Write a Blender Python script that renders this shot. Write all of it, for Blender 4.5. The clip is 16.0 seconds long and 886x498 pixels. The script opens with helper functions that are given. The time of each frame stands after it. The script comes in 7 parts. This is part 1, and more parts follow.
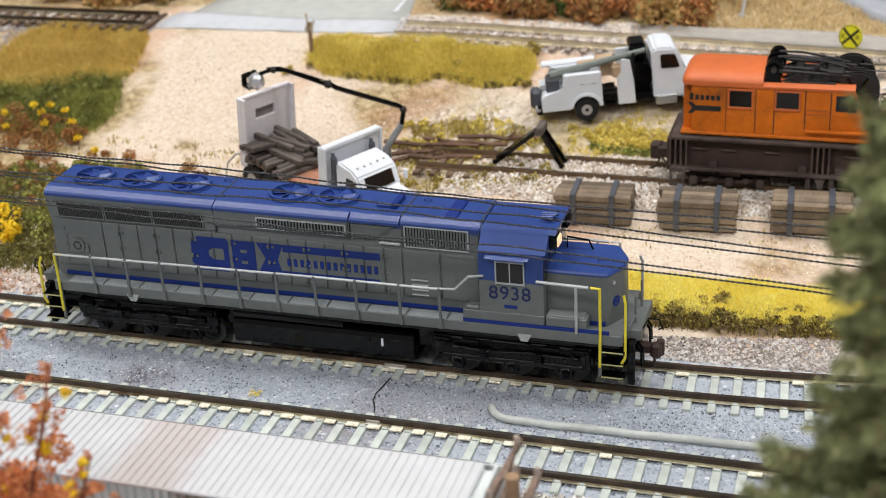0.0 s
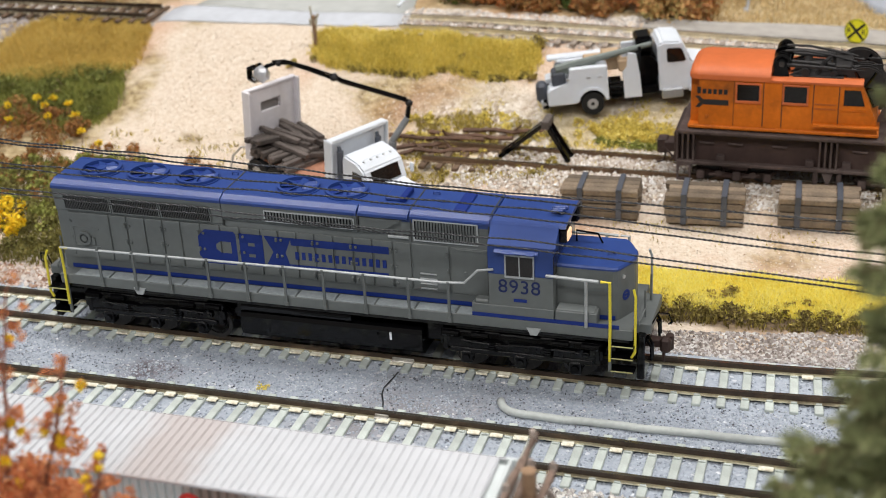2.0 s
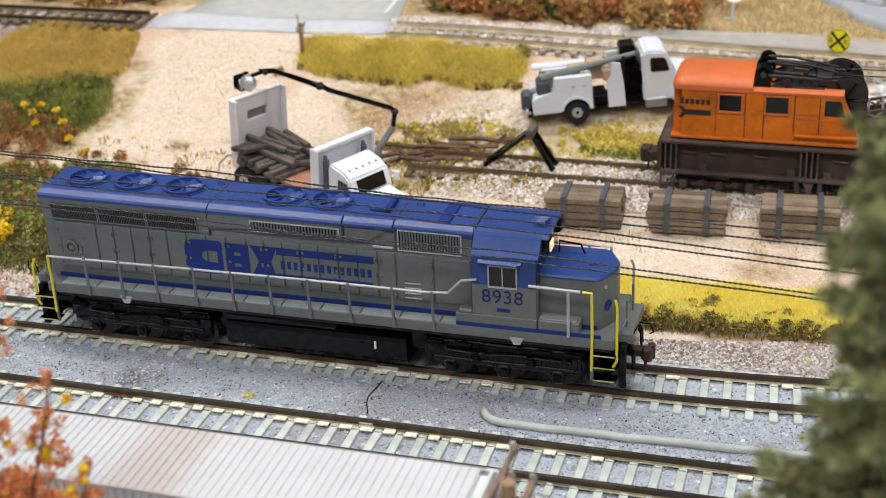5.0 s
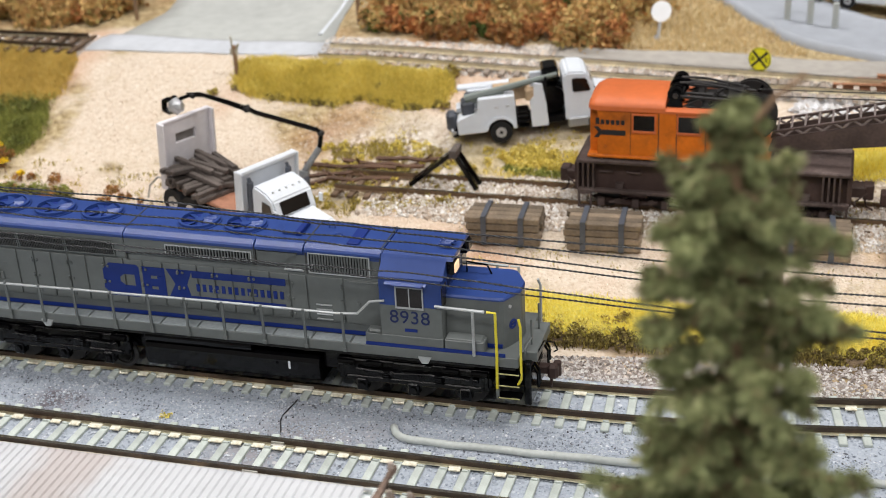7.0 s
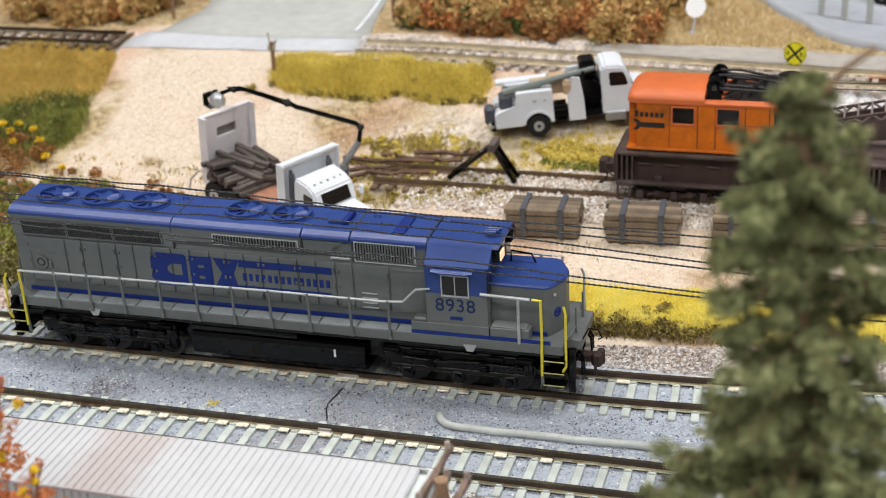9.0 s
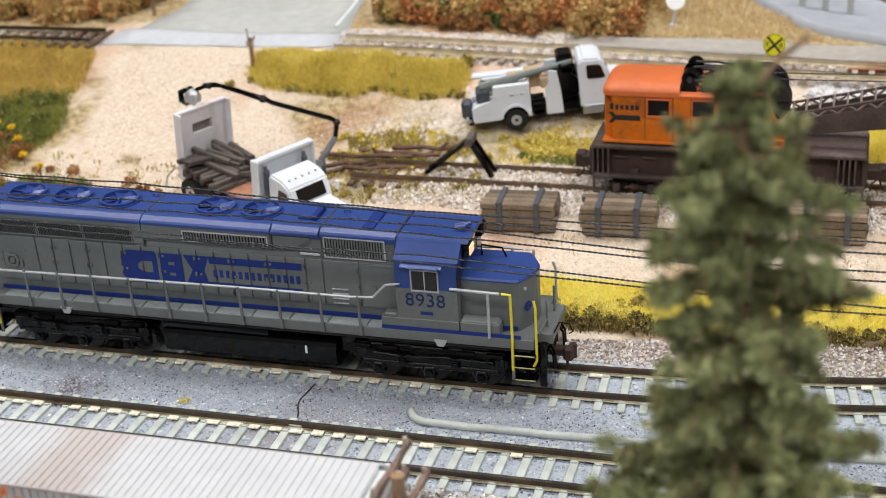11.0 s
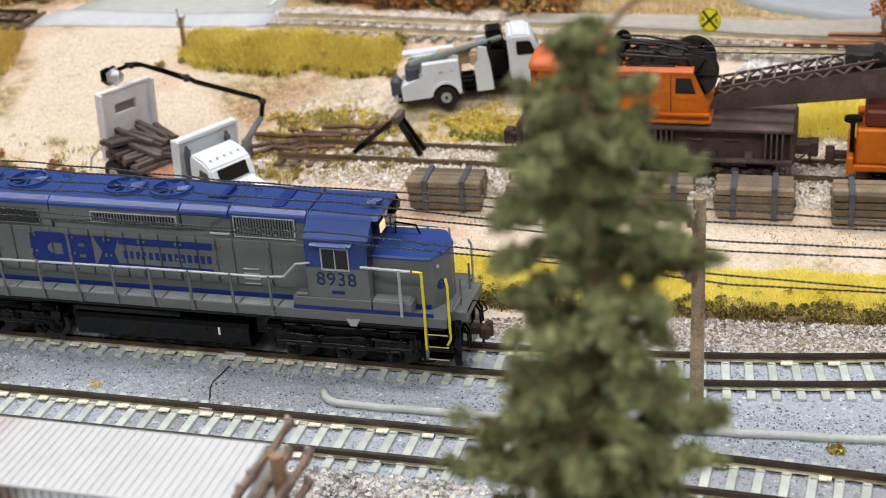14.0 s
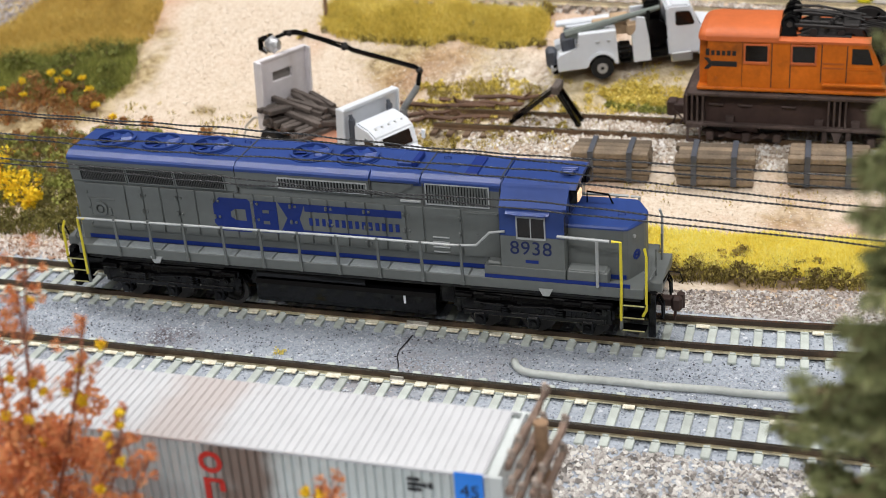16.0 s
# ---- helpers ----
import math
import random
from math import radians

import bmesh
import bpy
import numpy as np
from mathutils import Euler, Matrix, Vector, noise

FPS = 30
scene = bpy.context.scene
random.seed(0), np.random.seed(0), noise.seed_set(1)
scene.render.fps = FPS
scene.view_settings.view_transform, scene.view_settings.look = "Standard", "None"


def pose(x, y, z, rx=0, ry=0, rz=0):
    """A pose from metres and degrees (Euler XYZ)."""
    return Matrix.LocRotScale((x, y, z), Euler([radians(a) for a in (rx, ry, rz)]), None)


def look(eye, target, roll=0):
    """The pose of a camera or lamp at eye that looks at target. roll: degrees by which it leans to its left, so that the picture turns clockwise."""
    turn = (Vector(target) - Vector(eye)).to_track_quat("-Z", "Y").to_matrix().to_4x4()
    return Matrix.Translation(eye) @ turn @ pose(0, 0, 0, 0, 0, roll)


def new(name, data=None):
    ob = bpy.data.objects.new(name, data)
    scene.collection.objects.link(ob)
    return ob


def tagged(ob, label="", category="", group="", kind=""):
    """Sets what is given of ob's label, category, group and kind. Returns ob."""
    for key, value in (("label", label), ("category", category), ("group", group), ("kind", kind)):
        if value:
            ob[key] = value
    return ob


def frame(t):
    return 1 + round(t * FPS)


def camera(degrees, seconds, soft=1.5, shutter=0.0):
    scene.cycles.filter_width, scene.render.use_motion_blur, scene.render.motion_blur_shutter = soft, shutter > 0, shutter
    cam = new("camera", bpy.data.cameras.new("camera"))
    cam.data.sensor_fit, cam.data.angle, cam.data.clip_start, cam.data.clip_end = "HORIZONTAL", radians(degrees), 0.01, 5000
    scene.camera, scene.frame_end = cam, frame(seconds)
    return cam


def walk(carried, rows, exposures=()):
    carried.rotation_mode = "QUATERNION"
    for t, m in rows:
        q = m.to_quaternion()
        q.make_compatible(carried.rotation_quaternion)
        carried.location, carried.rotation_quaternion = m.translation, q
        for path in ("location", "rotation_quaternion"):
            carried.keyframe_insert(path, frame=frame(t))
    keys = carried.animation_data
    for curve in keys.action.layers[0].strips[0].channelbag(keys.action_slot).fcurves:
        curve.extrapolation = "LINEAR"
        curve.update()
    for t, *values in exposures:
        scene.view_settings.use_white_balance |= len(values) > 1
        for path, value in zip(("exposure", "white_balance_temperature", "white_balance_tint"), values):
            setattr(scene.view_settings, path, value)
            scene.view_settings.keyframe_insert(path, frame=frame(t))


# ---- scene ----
cam = camera(34.5, 16.0, soft=0.95)
PATH = [
    (0, (0.1677, -0.2181, 0.137), (0.1107, -0.0466, 0.0514), -3.2),
    (0.5, (0.1685, -0.2176, 0.1386), (0.1118, -0.046, 0.053), -3.2),
    (1, (0.1697, -0.2175, 0.1404), (0.1134, -0.046, 0.0543), -3.1),
    (1.5, (0.1694, -0.2169, 0.138), (0.113, -0.0454, 0.0519), -3),
    (2, (0.1649, -0.2182, 0.1365), (0.1087, -0.0467, 0.0502), -3),
    (2.5, (0.1662, -0.2182, 0.1371), (0.1098, -0.047, 0.0504), -2.9),
    (3, (0.1678, -0.2177, 0.1357), (0.1115, -0.0465, 0.049), -2.9),
    (3.5, (0.1679, -0.2164, 0.1368), (0.1116, -0.0453, 0.0498), -2.9),
    (5.8, (0.1658, -0.2205, 0.1395), (0.1119, -0.0482, 0.0534), -2.6),
    (6, (0.1726, -0.2194, 0.1386), (0.1188, -0.047, 0.0525), -2.6),
    (6.5, (0.182, -0.2178, 0.1409), (0.1289, -0.0452, 0.0551), -2.8),
    (7, (0.1811, -0.2201, 0.1438), (0.1286, -0.0471, 0.0583), -2.9),
    (7.5, (0.1794, -0.221, 0.1443), (0.1267, -0.0479, 0.0591), -2.9),
    (8, (0.1794, -0.2228, 0.146), (0.1258, -0.0499, 0.061), -3),
    (8.5, (0.178, -0.2244, 0.1445), (0.1237, -0.0517, 0.0597), -3),
    (8.7, (0.1768, -0.225, 0.1435), (0.1222, -0.0522, 0.0588), -3.1),
    (10.8, (0.1824, -0.223, 0.14), (0.1269, -0.0508, 0.0547), -3.8),
    (11, (0.1827, -0.2223, 0.1411), (0.1274, -0.05, 0.056), -3.8),
    (11.5, (0.1856, -0.2222, 0.1424), (0.1306, -0.0498, 0.0572), -3.8),
    (12, (0.1838, -0.2224, 0.1428), (0.1289, -0.0501, 0.0573), -4),
    (12.5, (0.1841, -0.2212, 0.1396), (0.1295, -0.0491, 0.0536), -4.2),
    (13, (0.185, -0.2204, 0.1403), (0.1311, -0.0483, 0.0538), -4.2),
    (13.5, (0.1893, -0.2178, 0.1395), (0.1362, -0.0455, 0.0529), -4.1),
    (14, (0.1941, -0.2153, 0.1366), (0.1411, -0.0431, 0.0497), -4.1),
    (14.5, (0.1881, -0.2154, 0.1344), (0.135, -0.0437, 0.0467), -4),
    (15, (0.1821, -0.2142, 0.1339), (0.1277, -0.0431, 0.0458), -4),
    (15.5, (0.1712, -0.2191, 0.135), (0.1153, -0.0489, 0.0462), -4),
    (16, (0.1665, -0.2215, 0.1357), (0.1085, -0.0522, 0.0465), -4.3),
]
walk(cam, [(t, look(eye, target, roll)) for t, eye, target, roll in PATH])

# ---------------------------------------------------------------- light
cam.data.dof.use_dof = True
cam.data.dof.focus_distance = 0.262
cam.data.dof.aperture_fstop = 36.0

world = bpy.data.worlds.new("room_air")
world.use_nodes = True
world.node_tree.nodes["Background"].inputs["Color"].default_value = (0.9, 0.95, 1.0, 1)
world.node_tree.nodes["Background"].inputs["Strength"].default_value = 0.03
scene.world = world


def ceiling_panel(x, y, z, w, d, watts, colour=(1.0, 0.975, 0.95)):
    lamp = bpy.data.lights.new("ceiling_panel", "AREA")
    lamp.shape, lamp.size, lamp.size_y, lamp.energy, lamp.color = "RECTANGLE", w, d, watts, colour
    ob = new("ceiling_panel", lamp)
    ob.location = (x, y, z)
    return ob


ceiling_panel(-0.7, 0.5, 1.55, 1.2, 0.3, 20)
ceiling_panel(0.8, 0.2, 1.55, 1.2, 0.3, 21)
ceiling_panel(-0.4, -1.2, 1.55, 1.2, 0.3, 24)
ceiling_panel(0.9, -1.5, 1.55, 1.2, 0.3, 20.5)
scene.view_settings.exposure = 0.0

# ---------------------------------------------------------------- materials
MM = 0.001


def mat(name, base, rough=0.6, metal=0.0, vary=0.15, scale=400.0, fine=0.0, bump=0.0, second=None, mask=0.55, island=0.0, spec=0.5, fine_scale=None, smear=None):
    """A procedural surface: base colour with broad and fine variation, an optional second colour in patches, and bump."""
    m = bpy.data.materials.new(name)
    m.use_nodes = True
    nt = m.node_tree
    n, l = nt.nodes, nt.links
    bsdf = n["Principled BSDF"]
    bsdf.inputs["Roughness"].default_value = rough
    bsdf.inputs["Metallic"].default_value = metal
    bsdf.inputs["Specular IOR Level"].default_value = spec
    tc = n.new("ShaderNodeTexCoord")
    big = n.new("ShaderNodeTexNoise")
    big.inputs["Scale"].default_value = scale
    big.inputs["Detail"].default_value = 5
    l.new(tc.outputs["Object"], big.inputs["Vector"])
    small = n.new("ShaderNodeTexNoise")
    small.inputs["Scale"].default_value = fine_scale or scale * 9
    small.inputs["Detail"].default_value = 3
    l.new(tc.outputs["Object"], small.inputs["Vector"])
    ramp = n.new("ShaderNodeMapRange")
    ramp.inputs["From Min"].default_value, ramp.inputs["From Max"].default_value = 0.3, 0.7
    ramp.inputs["To Min"].default_value, ramp.inputs["To Max"].default_value = 1 - vary, 1 + vary
    l.new(big.outputs["Fac"], ramp.inputs["Value"])
    ramp2 = n.new("ShaderNodeMapRange")
    ramp2.inputs["From Min"].default_value, ramp2.inputs["From Max"].default_value = 0.3, 0.7
    ramp2.inputs["To Min"].default_value, ramp2.inputs["To Max"].default_value = 1 - (fine or vary * 0.6), 1 + (fine or vary * 0.6)
    l.new(small.outputs["Fac"], ramp2.inputs["Value"])
    mul = n.new("ShaderNodeMath")
    mul.operation = "MULTIPLY"
    l.new(ramp.outputs["Result"], mul.inputs[0])
    l.new(ramp2.outputs["Result"], mul.inputs[1])
    src = mul.outputs[0]
    if island:
        geo = n.new("ShaderNodeNewGeometry")
        info = n.new("ShaderNodeObjectInfo")
        add = n.new("ShaderNodeMath")
        add.operation = "ADD"
        l.new(geo.outputs["Random Per Island"], add.inputs[0])
        l.new(info.outputs["Random"], add.inputs[1])
        fr = n.new("ShaderNodeMath")
        fr.operation = "FRACT"
        l.new(add.outputs[0], fr.inputs[0])
        r3 = n.new("ShaderNodeMapRange")
        r3.inputs["To Min"].default_value, r3.inputs["To Max"].default_value = 1 - island, 1 + island
        l.new(fr.outputs[0], r3.inputs["Value"])
        m3 = n.new("ShaderNodeMath")
        m3.operation = "MULTIPLY"
        l.new(src, m3.inputs[0])
        l.new(r3.outputs["Result"], m3.inputs[1])
        src = m3.outputs[0]
    vm = n.new("ShaderNodeVectorMath")
    vm.operation = "SCALE"
    l.new(src, vm.inputs["Scale"])
    if second:
        mix = n.new("ShaderNodeMix")
        mix.data_type = "RGBA"
        mix.inputs["A"].default_value = (*base, 1)
        mix.inputs["B"].default_value = (*second, 1)
        patch = n.new("ShaderNodeTexNoise")
        patch.inputs["Scale"].default_value = scale * 0.45
        patch.inputs["Detail"].default_value = 6
        patch.inputs["Roughness"].default_value = 0.65
        l.new(tc.outputs["Object"], patch.inputs["Vector"])
        pr = n.new("ShaderNodeMapRange")
        pr.inputs["From Min"].default_value, pr.inputs["From Max"].default_value = mask - 0.08, mask + 0.08
        l.new(patch.outputs["Fac"], pr.inputs["Value"])
        l.new(pr.outputs["Result"], mix.inputs["Factor"])
        l.new(mix.outputs["Result"], vm.inputs[0])
    else:
        vm.inputs[0].default_value = base
    colour = vm.outputs["Vector"]
    if smear:
        # one broad dirty streak across the thing: where along x, how wide, what colour
        at, wide, dirt = smear
        sp = n.new("ShaderNodeSeparateXYZ")
        l.new(tc.outputs["Object"], sp.inputs[0])
        wn = n.new("ShaderNodeTexNoise")
        wn.inputs["Scale"].default_value, wn.inputs["Detail"].default_value = 130, 5
        l.new(tc.outputs["Object"], wn.inputs["Vector"])
        wa = n.new("ShaderNodeMath")
        wa.operation = "MULTIPLY_ADD"
        l.new(wn.outputs["Fac"], wa.inputs[0])
        wa.inputs[1].default_value = wide * 1.6
        l.new(sp.outputs["X"], wa.inputs[2])
        df = n.new("ShaderNodeMath")
        df.operation = "SUBTRACT"
        l.new(wa.outputs[0], df.inputs[0])
        df.inputs[1].default_value = at + wide * 0.8
        ab = n.new("ShaderNodeMath")
        ab.operation = "ABSOLUTE"
        l.new(df.outputs[0], ab.inputs[0])
        sr = n.new("ShaderNodeMapRange")
        sr.interpolation_type = "SMOOTHSTEP"
        sr.inputs["From Min"].default_value, sr.inputs["From Max"].default_value = wide, wide * 0.2
        l.new(ab.outputs[0], sr.inputs["Value"])
        sm = n.new("ShaderNodeMix")
        sm.data_type = "RGBA"
        l.new(sr.outputs["Result"], sm.inputs["Factor"])
        l.new(colour, sm.inputs["A"])
        sm.inputs["B"].default_value = (*dirt, 1)
        colour = sm.outputs["Result"]
    l.new(colour, bsdf.inputs["Base Color"])
    if bump:
        bp = n.new("ShaderNodeBump")
        bp.inputs["Strength"].default_value = bump
        bp.inputs["Distance"].default_value = 0.0004
        l.new(small.outputs["Fac"], bp.inputs["Height"])
        l.new(bp.outputs["Normal"], bsdf.inputs["Normal"])
    return m


BLUE = mat("blue_paint", (0.023, 0.053, 0.210), 0.36, vary=0.10, scale=60, fine=0.06, spec=0.4)
DECAL = mat("blue_decal", (0.007, 0.024, 0.165), 0.5, vary=0.08, scale=90, fine=0.05, spec=0.3)
GREY = mat("grey_paint", (0.118, 0.130, 0.129), 0.42, vary=0.09, scale=70, fine=0.05, spec=0.4, bump=0.05)
DARKGREY = mat("grille_grey", (0.045, 0.047, 0.047), 0.5, vary=0.1, scale=90)
RAILGREY = mat("handrail_grey", (0.40, 0.42, 0.43), 0.3, 0.25, vary=0.12, scale=120)
YELLOW = mat("safety_yellow", (0.66, 0.56, 0.035), 0.4, vary=0.08, scale=90)
BLACK = mat("black_plastic", (0.0018, 0.0018, 0.0022), 0.13, vary=0.25, scale=150, spec=0.3)
WHEEL = mat("blackened_wheel", (0.05, 0.047, 0.045), 0.35, 0.8, vary=0.2, scale=200)
RAIL = mat("weathered_rail_side", (0.052, 0.034, 0.023), 0.45, 0.3, vary=0.25, scale=250, fine=0.15, second=(0.12, 0.078, 0.048), mask=0.62)
RAILTOP = mat("polished_railhead", (0.55, 0.50, 0.42), 0.25, 1.0, vary=0.15, scale=300)
TIE = mat("grey_plastic_tie", (0.455, 0.495, 0.465), 0.55, vary=0.12, scale=300, fine=0.06, island=0.12)
NAVY = mat("navy_numeral", (0.012, 0.021, 0.085), 0.5, vary=0.1, scale=90, spec=0.3)
STRAW = mat("worn_yellow_edge", (0.42, 0.40, 0.17), 0.5, vary=0.25, scale=200)
FOOT = mat("bare_nickel_rail_foot", (0.80, 0.74, 0.52), 0.32, 0.75, vary=0.2, scale=120, second=(0.20, 0.13, 0.08), mask=0.56)
WHITE = mat("white_plastic", (0.68, 0.715, 0.77), 0.38, vary=0.05, scale=80, fine=0.02)
GLASS_DARK = mat("dark_window", (0.013, 0.010, 0.008), 0.12, vary=0.2, scale=150)
RUBBER = mat("black_rubber", (0.014, 0.014, 0.015), 0.7, vary=0.2, scale=200, spec=0.25)
CHROME = mat("dull_silver", (0.55, 0.56, 0.58), 0.35, 0.7, vary=0.1, scale=200)
ORANGE = mat("orange_paint", (0.57, 0.14, 0.010), 0.45, vary=0.2, scale=110, fine=0.08, second=(0.20, 0.062, 0.014), mask=0.55, spec=0.25)
ORANGEROOF = mat("faded_orange_roof", (0.54, 0.125, 0.032), 0.5, vary=0.12, scale=60, fine=0.06)
BROWN = mat("brown_weathered_frame", (0.050, 0.030, 0.026), 0.6, vary=0.25, scale=120, fine=0.1, second=(0.075, 0.048, 0.04), mask=0.6, spec=0.3)
RUST = mat("rusty_steel", (0.11, 0.055, 0.03), 0.7, vary=0.3, scale=200, fine=0.2)
TIMBER = mat("old_timber", (0.18, 0.135, 0.092), 0.75, vary=0.25, scale=200, fine=0.2, bump=0.4, island=0.42)
LOG = mat("grey_brown_log", (0.085, 0.068, 0.06), 0.8, vary=0.3, scale=300, fine=0.25, bump=0.5, island=0.2)
BAND = mat("grey_strap", (0.065, 0.072, 0.09), 0.5, vary=0.15, scale=200)
POLE = mat("brown_pole_wood", (0.25, 0.155, 0.09), 0.7, vary=0.3, scale=200, fine=0.2, bump=0.3)
WIRE = mat("black_thread", (0.006, 0.006, 0.007), 0.45, vary=0.3, scale=900)
# greyer twin of the black thread, its lighter colour imitating silver glints
WIREGLINT = mat("glint_grey_thread", (0.06, 0.062, 0.068), 0.25, vary=0.3, scale=900)
OLDRAIL = mat("tan_rusty_rail", (0.17, 0.105, 0.06), 0.6, 0.2, vary=0.3, scale=200, fine=0.2)
CONTAINER = mat("container_grey", (0.58, 0.62, 0.62), 0.45, vary=0.06, scale=40, fine=0.03)
CONTROOF = mat("container_roof", (0.54, 0.55, 0.575), 0.5, vary=0.06, scale=30, fine=0.03, second=(0.46, 0.40, 0.38), mask=0.64, smear=(-0.002, 0.009, (0.47, 0.43, 0.425)))
SIGNBLUE = mat("sign_blue", (0.02, 0.22, 0.80), 0.45, vary=0.05, scale=60)
RED = mat("red_letter", (0.55, 0.03, 0.02), 0.5, vary=0.1, scale=60)
INK = mat("black_ink", (0.012, 0.012, 0.015), 0.5, vary=0.1, scale=60)
SIGNYELLOW = mat("sign_yellow", (0.80, 0.75, 0.02), 0.45, vary=0.05, scale=60)
ROAD = mat("grey_road", (0.40, 0.41, 0.395), 0.7, vary=0.08, scale=30, fine=0.08, bump=0.2)
LENS = mat("warm_lens", (0.80, 0.66, 0.52), 0.15, vary=0.05, scale=100)
LAMP = mat("lit_number_board", (0.85, 0.62, 0.42), 0.3, vary=0.05, scale=100)
LAMP.node_tree.nodes["Principled BSDF"].inputs["Emission Color"].default_value = (1.0, 0.62, 0.34, 1)
LAMP.node_tree.nodes["Principled BSDF"].inputs["Emission Strength"].default_value = 0.7
CONC = mat("pale_pipe", (0.43, 0.455, 0.44), 0.55, vary=0.12, scale=120, fine=0.08)
# unseen room surfaces, kept dark so that little light bounces onto the layout
WALLPAINT = mat("dim_room_paint", (0.20, 0.197, 0.19), 0.8, vary=0.04, scale=3)
FLOORMAT = mat("room_carpet", (0.09, 0.085, 0.085), 0.9, vary=0.1, scale=5)

# ---------------------------------------------------------------- building helpers (millimetres)


def box(bm, x0, x1, y0, y1, z0, z1, bevel=0.0, m=None):
    """A box with softened edges."""
    r = bmesh.ops.create_cube(bm, size=1)
    vs = r["verts"]
    for v in vs:
        v.co = Vector(((x0 + x1) / 2 + v.co.x * (x1 - x0), (y0 + y1) / 2 + v.co.y * (y1 - y0), (z0 + z1) / 2 + v.co.z * (z1 - z0)))
    if bevel:
        es = list({e for v in vs for e in v.link_edges})
        r2 = bmesh.ops.bevel(bm, geom=es, offset=bevel, segments=1, affect="EDGES", profile=0.5)
        vs = list({v for f in r2["faces"] for v in f.verts} | {v for v in vs if v.is_valid})
    if m is not None:
        bmesh.ops.transform(bm, matrix=m, verts=[v for v in vs if v.is_valid])
    return vs


def prism(bm, pts, a, b, axis="y"):
    """A closed outline (list of two numbers) drawn out from a to b along an axis."""
    def at(p, w):
        if axis == "y":
            return (p[0], w, p[1])
        if axis == "x":
            return (w, p[0], p[1])
        return (p[0], p[1], w)
    f0 = [bm.verts.new(at(p, a)) for p in pts]
    f1 = [bm.verts.new(at(p, b)) for p in pts]
    bm.faces.new(f0[::-1])
    bm.faces.new(f1)
    k = len(pts)
    for i in range(k):
        bm.faces.new((f0[i], f0[(i + 1) % k], f1[(i + 1) % k], f1[i]))


def rod(bm, a, b, r, seg=8, r2=None):
    """A round bar from a to b."""
    a, b = Vector(a), Vector(b)
    d = b - a
    q = d.to_track_quat("Z", "Y").to_matrix().to_4x4()
    bmesh.ops.create_cone(bm, cap_ends=True, segments=seg, radius1=r, radius2=r if r2 is None else r2, depth=d.length,
                          matrix=Matrix.Translation((a + b) / 2) @ q)


def tube(bm, pts, r, seg=6):
    """A bent bar through points, as one closed skin."""
    pts = [Vector(p) for p in pts]
    rows = []
    side = None
    for i, p in enumerate(pts):
        d = (pts[min(i + 1, len(pts) - 1)] - pts[max(i - 1, 0)]).normalized()
        if side is None:
            side = d.orthogonal().normalized()
        side = (side - d * side.dot(d)).normalized()
        up = d.cross(side)
        rows.append([bm.verts.new(p + (side * math.cos(2 * math.pi * k / seg) + up * math.sin(2 * math.pi * k / seg)) * r) for k in range(seg)])
    for p, q in zip(rows, rows[1:]):
        for k in range(seg):
            bm.faces.new((p[k], p[(k + 1) % seg], q[(k + 1) % seg], q[k]))
    bm.faces.new(rows[0][::-1])
    bm.faces.new(rows[-1])


def disc(bm, c, r, h, axis="z", seg=24):
    rot = {"z": Matrix.Identity(4), "y": Matrix.Rotation(math.pi / 2, 4, "X"), "x": Matrix.Rotation(math.pi / 2, 4, "Y")}[axis]
    bmesh.ops.create_cone(bm, cap_ends=True, segments=seg, radius1=r, radius2=r, depth=h, matrix=Matrix.Translation(c) @ rot)


def ring(bm, c, r0, r1, h, seg=28, axis="z"):
    """A flat ring with thickness."""
    vs = []
    for i in range(seg):
        a = 2 * math.pi * i / seg
        row = []
        for r, w in ((r0, -h / 2), (r1, -h / 2), (r1, h / 2), (r0, h / 2)):
            u, v = r * math.cos(a), r * math.sin(a)
            p = {"z": (u, v, w), "y": (u, w, v), "x": (w, u, v)}[axis]
            row.append(bm.verts.new((c[0] + p[0], c[1] + p[1], c[2] + p[2])))
        vs.append(row)
    for i in range(seg):
        p, q = vs[i], vs[(i + 1) % seg]
        for j in range(4):
            bm.faces.new((p[j], p[(j + 1) % 4], q[(j + 1) % 4], q[j]))


def thing(name, x, y, z, label, category, group="", rz=0.0, kind="", rx=0.0, ry=0.0):
    """An Empty at a thing's base, in millimetres and degrees."""
    ob = new(name)
    ob.empty_display_size = 0.005
    ob.matrix_basis = pose(x * MM, y * MM, z * MM, rx, ry, rz)
    return tagged(ob, label, category, group, kind)


def mesh_of(name, bm, material, smooth=False):
    bmesh.ops.scale(bm, vec=(MM, MM, MM), verts=bm.verts)
    bmesh.ops.recalc_face_normals(bm, faces=bm.faces)
    me = bpy.data.meshes.new(name)
    bm.to_mesh(me)
    bm.free()
    for mm in material if isinstance(material, (list, tuple)) else [material]:
        me.materials.append(mm)
    if smooth:
        me.shade_smooth()
    return me


def part(name, bm, material, parent=None, label="", smooth=False, kind=""):
    """Links a bmesh in millimetres as one mesh object under a thing or part."""
    ob = new(name, mesh_of(name, bm, material, smooth))
    ob.parent = parent
    return tagged(ob, label, kind=kind)


